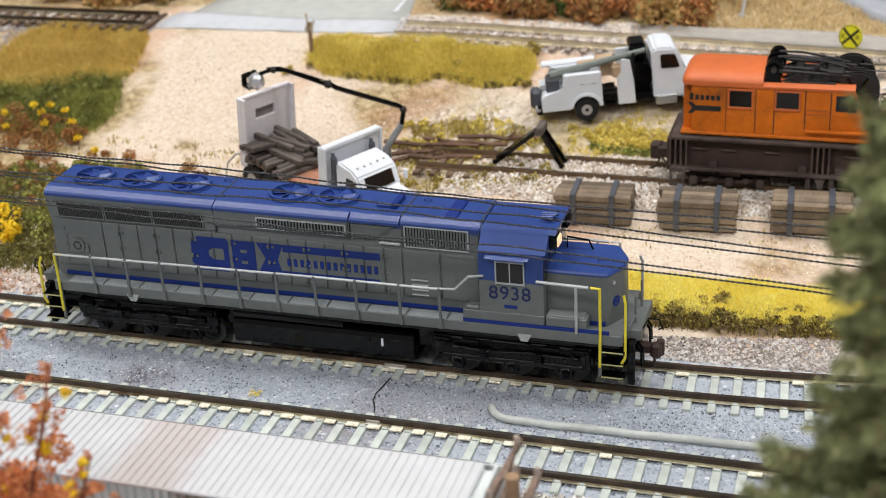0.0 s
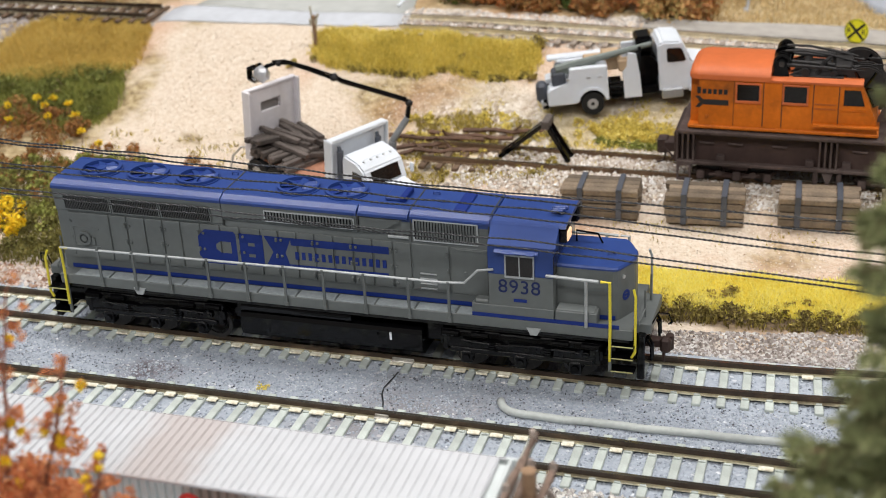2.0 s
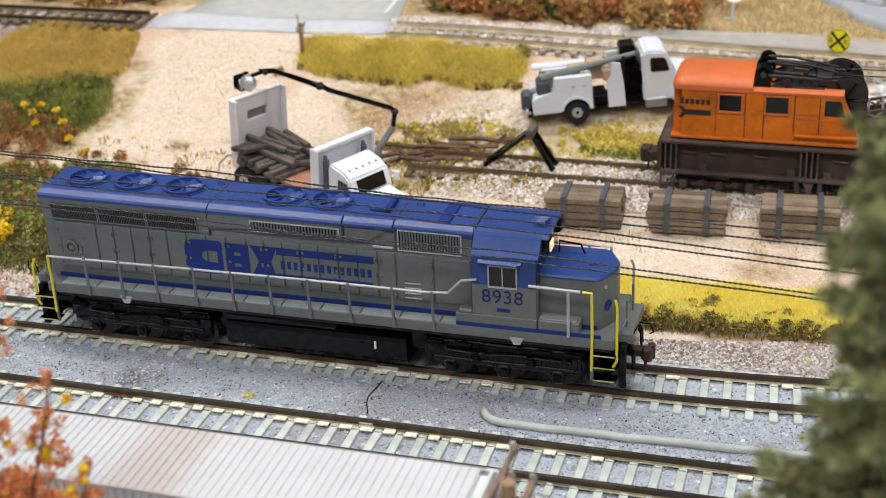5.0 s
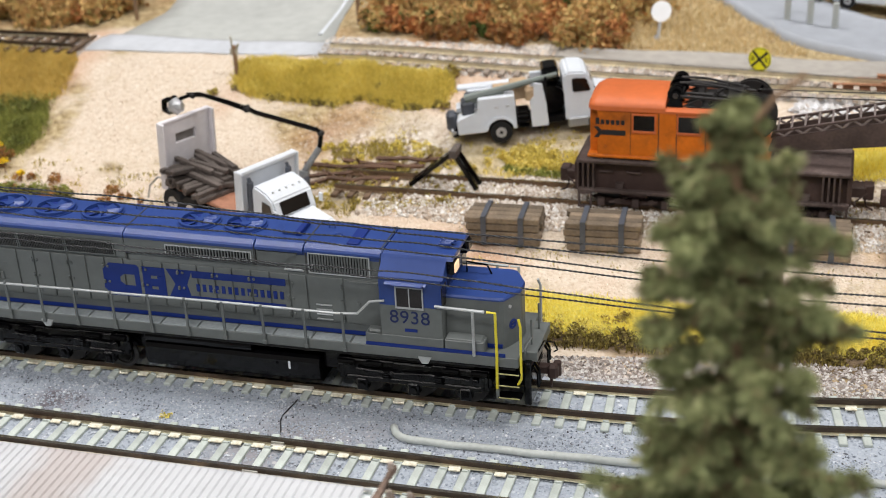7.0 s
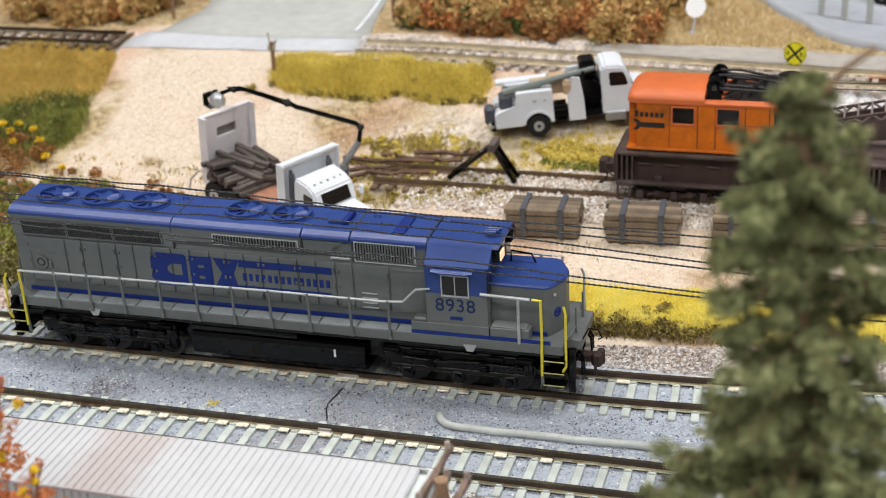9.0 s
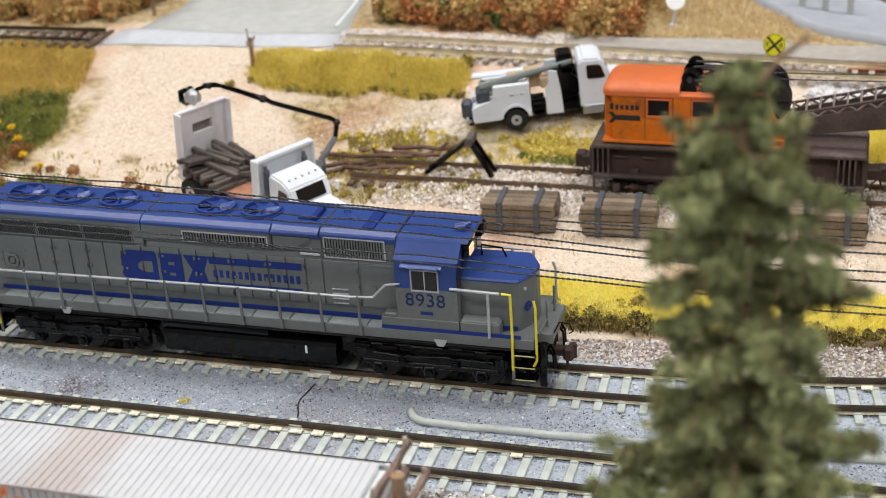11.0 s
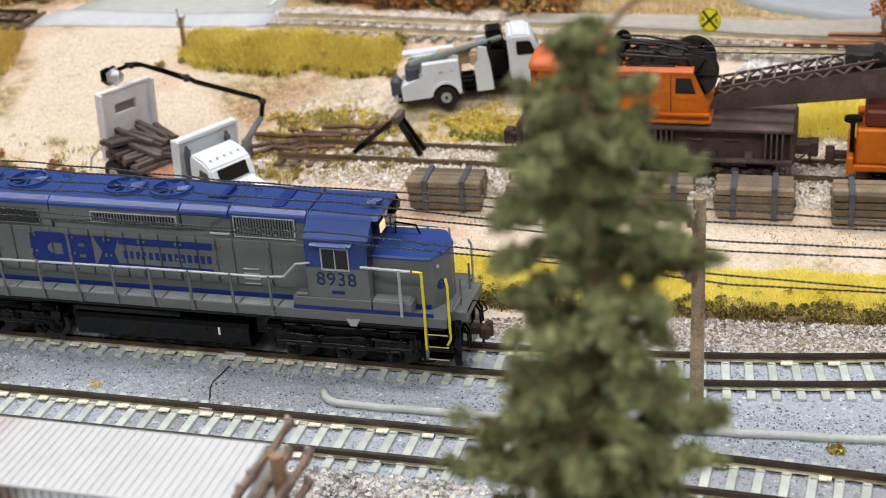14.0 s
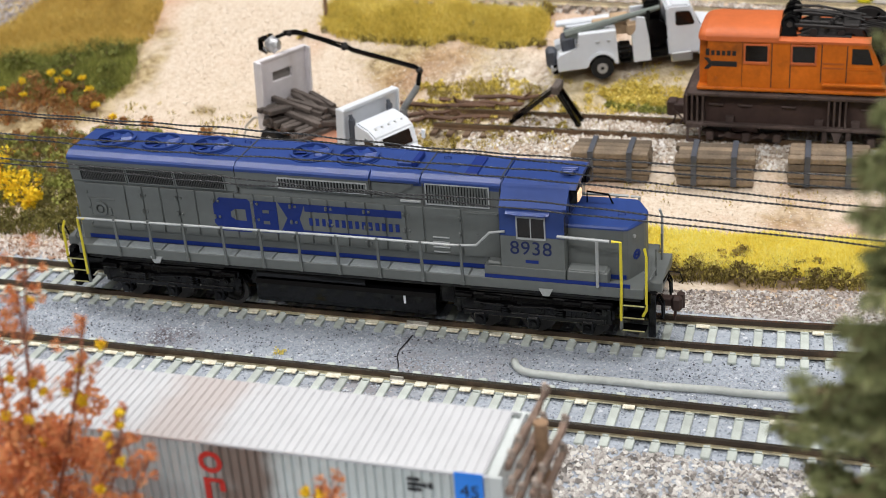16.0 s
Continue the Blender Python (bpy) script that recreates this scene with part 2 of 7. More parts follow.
def loose(bm):
    """The separate pieces of a bmesh, each as a bmesh of its own."""
    left = set(bm.verts)
    out = []
    while left:
        seed = left.pop()
        isle, todo = {seed}, [seed]
        while todo:
            for e in todo.pop().link_edges:
                for v in e.verts:
                    if v not in isle:
                        isle.add(v)
                        left.discard(v)
                        todo.append(v)
        b = bmesh.new()
        twin = {v: b.verts.new(v.co) for v in isle}
        for f in {f for v in isle for f in v.link_faces}:
            b.faces.new([twin[v] for v in f.verts])
        out.append(b)
    bm.free()
    return out


def each(make, name, bm, *rest, **more):
    """Links every separate piece of a bmesh as a part of its own."""
    for b in loose(bm):
        make(name, b, *rest, **more)


def raw(name, verts, faces, material, smooth=False):
    """A mesh object from arrays in millimetres."""
    me = bpy.data.meshes.new(name)
    me.from_pydata([(v[0] * MM, v[1] * MM, v[2] * MM) for v in verts], [], faces)
    me.update()
    for mm in material if isinstance(material, (list, tuple)) else [material]:
        me.materials.append(mm)
    if smooth:
        me.shade_smooth()
    return new(name, me)


def letters(name, text, size, material, parent, m, depth=0.06, label=""):
    """Raised lettering in the built-in font, as a mesh."""
    cu = bpy.data.curves.new(name, "FONT")
    cu.body, cu.size, cu.extrude = text, size, depth
    cu.align_x = "CENTER"
    tmp = bpy.data.objects.new(name, cu)
    scene.collection.objects.link(tmp)
    me = bpy.data.meshes.new_from_object(tmp.evaluated_get(bpy.context.evaluated_depsgraph_get()))
    bpy.data.objects.remove(tmp)
    me.transform(m @ Matrix.Diagonal((MM, MM, MM, 1)))
    me.materials.clear()
    me.materials.append(material)
    ob = new(name, me)
    ob.parent = parent
    return tagged(ob, label)


SIDE = Matrix.Rotation(math.pi / 2, 4, "X")  # writing that faces the near side

# ---------------------------------------------------------------- the ground
LEVELS = [(-400, -6), (-60, -3), (-34, -0.6), (22, -0.6), (45, 0.8), (65, 2.6), (78, 5.0), (88, 7.0), (98, 8.5), (108, 12.0), (120, 15.5), (132, 20.5), (150, 22.5),
          (180, 23.5), (230, 30), (320, 44), (600, 60)]


def level(x, y):
    """Height of the layout's surface."""
    z = LEVELS[-1][1]
    for (a, za), (b, zb) in zip(LEVELS, LEVELS[1:]):
        if y <= b:
            u = max(0.0, (y - a) / (b - a))
            z = za + (zb - za) * u
            break
    if y > 30:
        k = min(1.0, (y - 30) / 60)
        z += k * 0.9 * noise.noise(Vector((x * 0.03, y * 0.03, 1.7)))
        z += k * 0.35 * noise.noise(Vector((x * 0.11, y * 0.11, 4.1)))
        z += 1.7 * math.exp(-((x - 38) / 30) ** 2 - ((y - 68) / 15) ** 2) + 2.0 * math.exp(-((x - 105) / 26) ** 2 - ((y - 113) / 10) ** 2)
        if x > 66:
            z = max(z, 7.97 - 0.3 * max(0.0, abs(y - 88.2) - 7.5) - 0.06 * max(0.0, 84 - x))
        z -= max(0.0, min(1.0, (x - 105) / 70)) * max(0.0, min(1.0, (y - 105) / 40)) * 5.0
    return z


def ground_material():
    m = bpy.data.materials.new("layout_ground")
    m.use_nodes = True
    nt = m.node_tree
    n, l = nt.nodes, nt.links
    bsdf = n["Principled BSDF"]
    bsdf.inputs["Roughness"].default_value = 0.9
    tc = n.new("ShaderNodeTexCoord")

    def noise_tex(s, detail=4, rough=0.6):
        t = n.new("ShaderNodeTexNoise")
        t.inputs["Scale"].default_value, t.inputs["Detail"].default_value, t.inputs["Roughness"].default_value = s, detail, rough
        l.new(tc.outputs["Object"], t.inputs["Vector"])
        return t

    def ramp(src, *stops):
        r = n.new("ShaderNodeValToRGB")
        while len(r.color_ramp.elements) < len(stops):
            r.color_ramp.elements.new(0.5)
        for e, (p, c) in zip(r.color_ramp.elements, stops):
            e.position, e.color = p, (*c, 1)
        l.new(src, r.inputs["Fac"])
        return r.outputs["Color"]

    def mixc(f, a, b):
        x = n.new("ShaderNodeMix")
        x.data_type = "RGBA"
        l.new(f, x.inputs["Factor"])
        l.new(a, x.inputs["A"])
        l.new(b, x.inputs["B"])
        return x.outputs["Result"]

    def band(src, a, b):
        r = n.new("ShaderNodeMapRange")
        r.interpolation_type = "SMOOTHSTEP"
        r.inputs["From Min"].default_value, r.inputs["From Max"].default_value = a, b
        l.new(src, r.inputs["Value"])
        return r.outputs["Result"]

    grain = n.new("ShaderNodeTexVoronoi")
    grain.inputs["Scale"].default_value = 1500
    l.new(tc.outputs["Object"], grain.inputs["Vector"])
    grey = ramp(grain.outputs["Color"], (0.04, (0.10, 0.11, 0.13)), (0.12, (0.31, 0.345, 0.40)), (0.85, (0.37, 0.405, 0.46)), (0.98, (0.72, 0.73, 0.76)))
    sand = ramp(noise_tex(900, 6).outputs["Fac"], (0.26, (0.44, 0.33, 0.24)), (0.42, (0.58, 0.475, 0.37)), (0.58, (0.645, 0.55, 0.45)), (0.78, (0.70, 0.63, 0.55)))
    earth = ramp(noise_tex(500, 6).outputs["Fac"], (0.3, (0.16, 0.11, 0.05)), (0.5, (0.36, 0.27, 0.14)), (0.7, (0.55, 0.45, 0.28)))
    sep = n.new("ShaderNodeSeparateXYZ")
    l.new(tc.outputs["Object"], sep.inputs[0])
    wob = noise_tex(45, 4)
    add = n.new("ShaderNodeMath")
    add.operation = "MULTIPLY_ADD"
    l.new(wob.outputs["Fac"], add.inputs[0])
    add.inputs[1].default_value = 0.016
    l.new(sep.outputs["Y"], add.inputs[2])
    far = band(add.outputs[0], 0.026, 0.034)
    pebble = n.new("ShaderNodeTexVoronoi")
    pebble.inputs["Scale"].default_value = 1100
    l.new(tc.outputs["Object"], pebble.inputs["Vector"])
    gravel = ramp(pebble.outputs["Color"], (0.1, (0.24, 0.18, 0.13)), (0.35, (0.44, 0.365, 0.28)), (0.65, (0.57, 0.50, 0.42)), (0.95, (0.72, 0.68, 0.62)))
    patch = band(noise_tex(28, 5).outputs["Fac"], 0.50, 0.64)
    dirty = mixc(patch, sand, earth)
    # gravelly, weedy ground along the siding
    lo = band(add.outputs[0], 0.078, 0.090)
    hi = band(add.outputs[0], 0.128, 0.114)
    strip = n.new("ShaderNodeMath")
    strip.operation = "MULTIPLY"
    l.new(lo, strip.inputs[0])
    l.new(hi, strip.inputs[1])
    strip2 = n.new("ShaderNodeMath")
    strip2.operation = "MULTIPLY"
    l.new(strip.outputs[0], strip2.inputs[0])
    l.new(band(sep.outputs["X"], 0.040, 0.062), strip2.inputs[1])
    dust = ramp(noise_tex(420, 6).outputs["Fac"], (0.3, (0.34, 0.26, 0.14)), (0.5, (0.56, 0.46, 0.29)), (0.7, (0.68, 0.60, 0.44)))
    weedy = mixc(band(noise_tex(60, 5).outputs["Fac"], 0.46, 0.60), gravel, dust)
    dirty = mixc(strip2.outputs[0], dirty, weedy)
    bank = band(add.outputs[0], 0.163, 0.170)
    dirty = mixc(bank, dirty, earth)
    side = n.new("ShaderNodeMath")
    side.operation = "MULTIPLY_ADD"
    l.new(wob.outputs["Fac"], side.inputs[0])
    side.inputs[1].default_value = 0.03
    l.new(sep.outputs["X"], side.inputs[2])
    dirty = mixc(band(side.outputs[0], -0.020, -0.030), dirty, earth)
    tint = ramp(noise_tex(22, 3).outputs["Fac"], (0.50, (1, 1, 1)), (0.66, (0.84, 0.66, 0.57)))
    mt = n.new("ShaderNodeMix")
    mt.data_type, mt.blend_type = "RGBA", "MULTIPLY"
    mt.inputs["Factor"].default_value = 1.0
    l.new(dirty, mt.inputs["A"])
    l.new(tint, mt.inputs["B"])
    dirty = mt.outputs["Result"]
    # dark earth before the yellow grass
    va = band(add.outputs[0], 0.036, 0.040)
    vb = band(add.outputs[0], 0.050, 0.044)
    vm = n.new("ShaderNodeMath")
    vm.operation = "MULTIPLY"
    l.new(va, vm.inputs[0])
    l.new(vb, vm.inputs[1])
    vm2 = n.new("ShaderNodeMath")
    vm2.operation = "MULTIPLY"
    l.new(vm.outputs[0], vm2.inputs[0])
    l.new(band(sep.outputs["X"], 0.095, 0.110), vm2.inputs[1])
    humus = ramp(noise_tex(600, 5).outputs["Fac"], (0.3, (0.05, 0.032, 0.018)), (0.7, (0.17, 0.115, 0.06)))
    dirty = mixc(vm2.outputs[0], dirty, humus)
    # brown oil stains on the ballast
    stain = ramp(noise_tex(17, 4).outputs["Fac"], (0.56, (1, 1, 1)), (0.72, (0.74, 0.66, 0.62)))
    spot = n.new("ShaderNodeVectorMath")
    spot.operation = "DISTANCE"
    spot.inputs[1].default_value = (0.0345, -0.0085, -0.0006)
    l.new(tc.outputs["Object"], spot.inputs[0])
    wob2 = n.new("ShaderNodeMath")
    wob2.operation = "MULTIPLY_ADD"
    l.new(noise_tex(180, 5).outputs["Fac"], wob2.inputs[0])
    wob2.inputs[1].default_value = 0.014
    l.new(spot.outputs["Value"], wob2.inputs[2])
    stain = mixc(band(wob2.outputs[0], 0.0155, 0.0085), stain, ramp(noise_tex(300, 3).outputs["Fac"], (0.3, (0.30, 0.24, 0.24)), (0.7, (0.60, 0.52, 0.51))))
    ms = n.new("ShaderNodeMix")
    ms.data_type, ms.blend_type = "RGBA", "MULTIPLY"
    ms.inputs["Factor"].default_value = 1.0
    l.new(grey, ms.inputs["A"])
    l.new(stain, ms.inputs["B"])
    col = mixc(far, ms.outputs["Result"], dirty)
    l.new(col, bsdf.inputs["Base Color"])
    bp = n.new("ShaderNodeBump")
    bp.inputs["Strength"].default_value, bp.inputs["Distance"].default_value = 0.5, 0.0005
    l.new(grain.outputs["Distance"], bp.inputs["Height"])
    l.new(bp.outputs["Normal"], bsdf.inputs["Normal"])
    return m


GROUND = ground_material()


def ground_sheet():
    xs = np.arange(-330, 520.1, 5.0)
    ys = np.concatenate([np.arange(-330, -60, 15.0), np.arange(-60, 240, 3.0), np.arange(240, 600.1, 12.0)])
    verts = [(x, y, level(x, y)) for y in ys for x in xs]
    w = len(xs)
    faces = [(j * w + i, j * w + i + 1, (j + 1) * w + i + 1, (j + 1) * w + i) for j in range(len(ys) - 1) for i in range(w - 1)]
    ob = raw("ground", verts, faces, GROUND, True)
    tagged(ob, "model railway ground of grey ballast and pale sandy scatter", "ground", kind="structure")
    bm = bmesh.new()
    box(bm, -330, 520, -330, 600, -60, -12, 1)
    tagged(part("baseboard", bm, TIMBER), "timber board that carries the model railway", "board", kind="structure")


ground_sheet()


def room():
    """Plain unseen walls, floor and ceiling that close the place, darkened to limit bounced light."""
    for name, a, label in (("floor", (-1900, 2100, -1900, 2100, -1100, -1000), "plain dark carpet floor of the room"),
                           ("ceiling", (-1900, 2100, -1900, 2100, 1600, 1700), "plain grey ceiling of the unseen room"),
                           ("wall_north", (-1900, 2100, 2100, 2200, -1000, 1600), "plain painted room wall"),
                           ("wall_south", (-1900, 2100, -2000, -1900, -1000, 1600), "plain painted room wall"),
                           ("wall_east", (2100, 2200, -1900, 2100, -1000, 1600), "plain painted room wall"),
                           ("wall_west", (-2000, -1900, -1900, 2100, -1000, 1600), "plain painted room wall")):
        bm = bmesh.new()
        box(bm, *a)
        tagged(part(name, bm, FLOORMAT if name == "floor" else WALLPAINT), label, "wall" if "wall" in name else name, kind="structure")
    for x in (-250, 450):
        for y in (-250, 520):
            bm = bmesh.new()
            box(bm, x - 30, x + 30, y - 30, y + 30, -1000, -61, 2)
            tagged(part("table_leg", bm, TIMBER), "timber leg under the railway board", "leg", kind="structure")


room()


# ---------------------------------------------------------------- tracks
def rail_section(bm, path, h0, w=0.75, h=1.4):
    """A rail swept along a path of (x, y, z) points: foot, web and head."""
    prof = [(-0.75, 0), (0.75, 0), (0.75, 0.18), (0.18, 0.3), (0.18, h - 0.5), (w / 2, h - 0.42), (w / 2, h), (-w / 2, h), (-w / 2, h - 0.42), (-0.18, h - 0.5), (-0.18, 0.3), (-0.75, 0.18)]
    rows = []
    for i, p in enumerate(path):
        a, b = Vector(path[max(0, i - 1)]), Vector(path[min(len(path) - 1, i + 1)])
        d = (b - a).normalized()
        nrm = Vector((-d.y, d.x, 0)).normalized()
        rows.append([bm.verts.new(Vector(p) + nrm * u + Vector((0, 0, h0 + v))) for u, v in prof])
    k = len(prof)
    for p, q in zip(rows, rows[1:]):
        for i in range(k):
            f = bm.faces.new((p[i], p[(i + 1) % k], q[(i + 1) % k], q[i]))
            f.material_index = 1 if i == 6 else 2 if i in (1, 2, 10, 11) else 0
    bm.faces.new(rows[0][::-1])
    bm.faces.new(rows[-1])


def tie_mesh(material, length=16.6, width=1.55, h=0.9, chairs=True):
    bm = bmesh.new()
    box(bm, -width / 2, width / 2, -length / 2, length / 2, -h, 0, 0.12)
    if chairs:
        for s in (-1, 1):
            box(bm, -0.55, 0.55, s * 4.5 - 1.25, s * 4.5 - 0.8, -0.05, 0.32, 0.06)
            box(bm, -0.55, 0.55, s * 4.5 + 0.8, s * 4.5 + 1.25, -0.05, 0.32, 0.06)
    return mesh_of("tie", bm, material)


def track(name, centre, x0, x1, spacing, label, group="", tie_mat=None, gauge=9.0, first=0.0, skip=(), rail_mat=None):
    """centre(x) gives y and z of the tie tops on the centre line."""
    t = thing(name, x0, *centre(x0), label, "railway track", group)
    base = Vector((x0, *centre(x0)))
    pts = [Vector((x, *centre(x))) for x in np.arange(x0, x1 + 0.1, 6.0)]
    for s in (-1, 1):
        bm = bmesh.new()
        path = []
        for i, p in enumerate(pts):
            d = (pts[min(i + 1, len(pts) - 1)] - pts[max(i - 1, 0)]).normalized()
            path.append(p + Vector((-d.y, d.x, 0)) * s * (gauge / 2 + 0.37) - base)
        rail_section(bm, path, 0.0)
        part("rail", bm, [rail_mat or RAIL, RAILTOP, rail_mat or FOOT], t, "brown weathered steel rail with a bright head")
    me = tie_mesh(tie_mat or TIE)
    x = x0 + ((first - x0) % spacing)
    while x < x1:
        if not any(a < x < b for a, b in skip):
            y, z = centre(x)
            y2, z2 = centre(x + 1)
            ob = new("tie", me)
            ob.parent = t
            ob.matrix_basis = pose(*[c * MM for c in (Vector((x, y, z)) - base)], rz=math.degrees(math.atan2(y2 - y, 1)) + random.uniform(-0.8, 0.8))
        x += spacing
    return t


def main_line(x):
    return 9.0 + (0.0012 * (x - 125) ** 2 if x > 125 else 0.0), 0.0


def front_line(x):
    return -20.6 - (0.0006 * (x - 150) ** 2 if x > 150 else 0.0), 0.0


def foot_glints(T, centre, spans, first, spacing=4.18):
    """Added cream boxes between the ties that draw the light glinting off the rail's foot."""
    bm = bmesh.new()
    box(bm, -1.25, 1.25, -1.2, 0.45, -0.12, 0.26, 0.06)
    me = mesh_of("foot_glint", bm, CREAM)
    rng = random.Random(17)
    bx, by, bz = (c / MM for c in T.matrix_basis.translation)
    for x0, x1, dy, keep in spans:
        x = x0 + ((first - x0) % spacing) + spacing / 2
        while x < x1:
            if rng.random() < keep:
                ob = new("foot_glint", me)
                ob.parent = T
                ob.matrix_basis = pose((x + rng.uniform(-0.15, 0.15) - bx) * MM, (centre(x)[0] + dy - 0.5 - by) * MM, 0.0) @ Matrix.Diagonal((rng.uniform(0.75, 1.1), 1, rng.uniform(0.7, 1.1), 1))
            x += spacing


# cream colour of the glints drawn along the rail feet
CREAM = mat("cream_foot_glint", (0.90, 0.87, 0.72), 0.3, 0.1, vary=0.2, scale=300, second=(0.30, 0.24, 0.14), mask=0.60)
MAIN = track("main_track", main_line, -120, 300, 4.18, "grey-tied model track with brown rails under the locomotive", "tracks", first=0.6)
FRONT = track("front_track", front_line, -120, 300, 4.18, "grey-tied model track with brown rails beside the main track", "tracks", first=0.3)


foot_glints(MAIN, main_line, ((-40, 108, -4.87, 0.85), (-40, 14, 4.87, 0.8), (128, 260, 4.87, 0.25)), 0.6)
foot_glints(FRONT, front_line, ((-60, 112, 4.87, 0.9), (60, 112, -4.87, 0.3), (112, 260, 4.87, 0.2)), 0.3)


def crane_line(x):
    return 88.2, 8.0


DARKTIE = mat("dark_brown_tie", (0.12, 0.075, 0.045), 0.75, vary=0.2, scale=300, fine=0.15, island=0.2)
track("siding_track", crane_line, 62, 320, 4.18, "rusty dead-end siding on dark brown ties", "tracks", tie_mat=DARKTIE, rail_mat=OLDRAIL)


def far_line(x):
    return 143 + 0.0 * x, 23.0 if x < 60 else 23.0 - 0.03 * (x - 60)


FADEDTIE = mat("faded_brown_tie", (0.36, 0.30, 0.25), 0.8, vary=0.25, scale=300, fine=0.2, island=0.25)
FARRAIL = mat("pale_worn_rail", (0.70, 0.63, 0.47), 0.4, 0.5, vary=0.2, scale=200)
track("far_track", far_line, -200, -37, 4.18, "weathered track on dark ties before the level crossing", "tracks", tie_mat=DARKTIE)
track("far_track", far_line, 39, 330, 4.18, "weathered track on dark ties beyond the sandy yard", "tracks", tie_mat=FADEDTIE, rail_mat=FARRAIL)


# ---------------------------------------------------------------- the locomotive
# paler copy of the grey paint: light on the walkway's upward faces, as colour
LIT_TREAD = mat("lit_tread_grey", (0.27, 0.298, 0.308), 0.5, vary=0.12, scale=150, fine=0.1, spec=0.3, bump=0.2)


def locomotive():
    L = thing("diesel_locomotive", 0, 9.0, 1.4, "blue and grey six-axle diesel locomotive with yellow steps on the track", "locomotive")
    Z = -1.4  # the parts below are written from the tie tops

    def put(name, bm, material, parent=L, label="", smooth=False):
        for v in bm.verts:
            # the shell rides a little high at its rear
            if v.co.x < 101.6 and v.co.z > 20.5 and abs(v.co.y) < 7.6:
                v.co.z += (v.co.z - 20.5) / 12.0 * (0.45 - 0.0105 * (v.co.x - 15))
        bmesh.ops.translate(bm, vec=(0, 0, Z), verts=bm.verts)
        return part(name, bm, material, parent, label, smooth)

    # frame and walkways
    bm = bmesh.new()
    box(bm, 13.6, 127.6, -9.2, 9.2, 11.9, 14.0, 0.15)
    box(bm, 9.4, 16, -6.0, 6.0, 11.9, 13.9, 0.15)
    box(bm, 124, 130.4, -6.0, 6.0, 11.9, 13.9, 0.15)
    frame_ob = put("underframe", bm, GREY, label="grey walkway and side sill")
    bm = bmesh.new()
    box(bm, 12.0, 128.0, -5.6, 5.6, 6.4, 11.95, 0.1)
    box(bm, 14.0, 127.0, -8.9, 8.9, 11.2, 11.88, 0.05)
    put("centre_sill", bm, BLACK, frame_ob, "black centre sill")
    for x in (31.0, 109.8):
        bm = bmesh.new()
        prism(bm, [(x - 1.3, 12.6), (x + 1.3, 12.6), (x + 0.6, 11.2), (x - 0.6, 11.2)], -9.45, -8.8)
        rod(bm, (x, -9.5, 11.7), (x, -9.3, 11.7), 0.28, 8)
        put("jacking_pad", bm, RAILGREY, frame_ob)
    # walkway plates: raised treads between the posts
    for x in np.arange(17.0, 97.0, 7.85):
        bm = bmesh.new()
        prism(bm, [(x, 14.0), (x + 7.4, 14.0), (x + 7.4, 14.18), (x, 14.18)], -9.15, -6.6)
        put("tread_plate", bm, LIT_TREAD, frame_ob, "grey walkway plate with overhead light painted in as a lighter tone")
    # the long hood
    bm = bmesh.new()
    prism(bm, [(-6.1, 14.0), (6.1, 14.0), (6.2, 26.4), (6.2, 30.3), (-6.2, 30.3), (-6.2, 26.4), (-6.1, 16.0)], 13.5, 101.0, "x")
    hood = put("long_hood", bm, GREY, label="grey long hood with door panels")
    # blue stripe along the foot of the hood
    bm = bmesh.new()
    box(bm, 15.0, 99.0, -6.30, -6.15, 14.2, 15.0)
    put("stripe", bm, DECAL, hood, "blue stripe")
    # roof with sloped shoulders
    bm = bmesh.new()
    prism(bm, [(-6.2, 30.3), (6.2, 30.3), (6.2, 30.9), (4.9, 32.5), (-4.9, 32.5), (-6.2, 30.9)], 13.4, 101.5, "x")
    roof = put("roof", bm, BLUE, label="blue roof with fans and hatches")
    for s in (-1, 1):
        bm = bmesh.new()
        prism(bm, [(s * 6.15, 26.3), (s * 6.45, 26.6), (s * 7.0, 30.3), (s * 7.0, 31.2), (s * 6.15, 31.2)], 13.5, 49.3, "x")
        put("radiator_flare", bm, GREY, hood)
        for xa, xb, out in ((13.4, 49.3, 7.06), (49.5, 76.4, 7.06), (76.7, 86.2, 6.9), (86.4, 101.3, 6.4)):
            bm = bmesh.new()
            prism(bm, [(s * 5.2, 31.0), (s * out, 31.0), (s * (out + 0.06), 31.25), (s * out, 31.55), (s * (out - 0.35), 31.9), (s * (out - 1.5), 32.45), (s * (out - 2.2), 32.56)], xa, xb, "x")
            put("roof_shoulder", bm, BLUE, roof)
        bm = bmesh.new()
        prism(bm, [(s * 6.15, 27.3), (s * 6.6, 27.6), (s * 6.98, 28.2), (s * 6.98, 31.05), (s * 6.15, 31.05)], 49.5, 76.4, "x")
        put("dynamic_brake_bulge", bm, GREY, hood)
        bm = bmesh.new()
        outline = [(76.75, 27.6), (80.8, 27.75), (84.6, 30.1), (85.2, 31.05), (76.75, 31.05)]
        prism(bm, outline, s * 6.15, s * 6.85)
        bmesh.ops.bevel(bm, geom=[e for e in bm.edges if all(abs(v.co.y) > 6.5 for v in e.verts)], offset=0.3, segments=2, affect="EDGES")
        put("bulge_tail", bm, GREY, hood, "grey tapered end of the brake bulge")
        bm = bmesh.new()
        box(bm, 76.42, 76.72, s * 6.5 - 0.42, s * 6.5 + 0.42, 27.7, 31.3)
        put("panel_joint", bm, DARKGREY, hood)
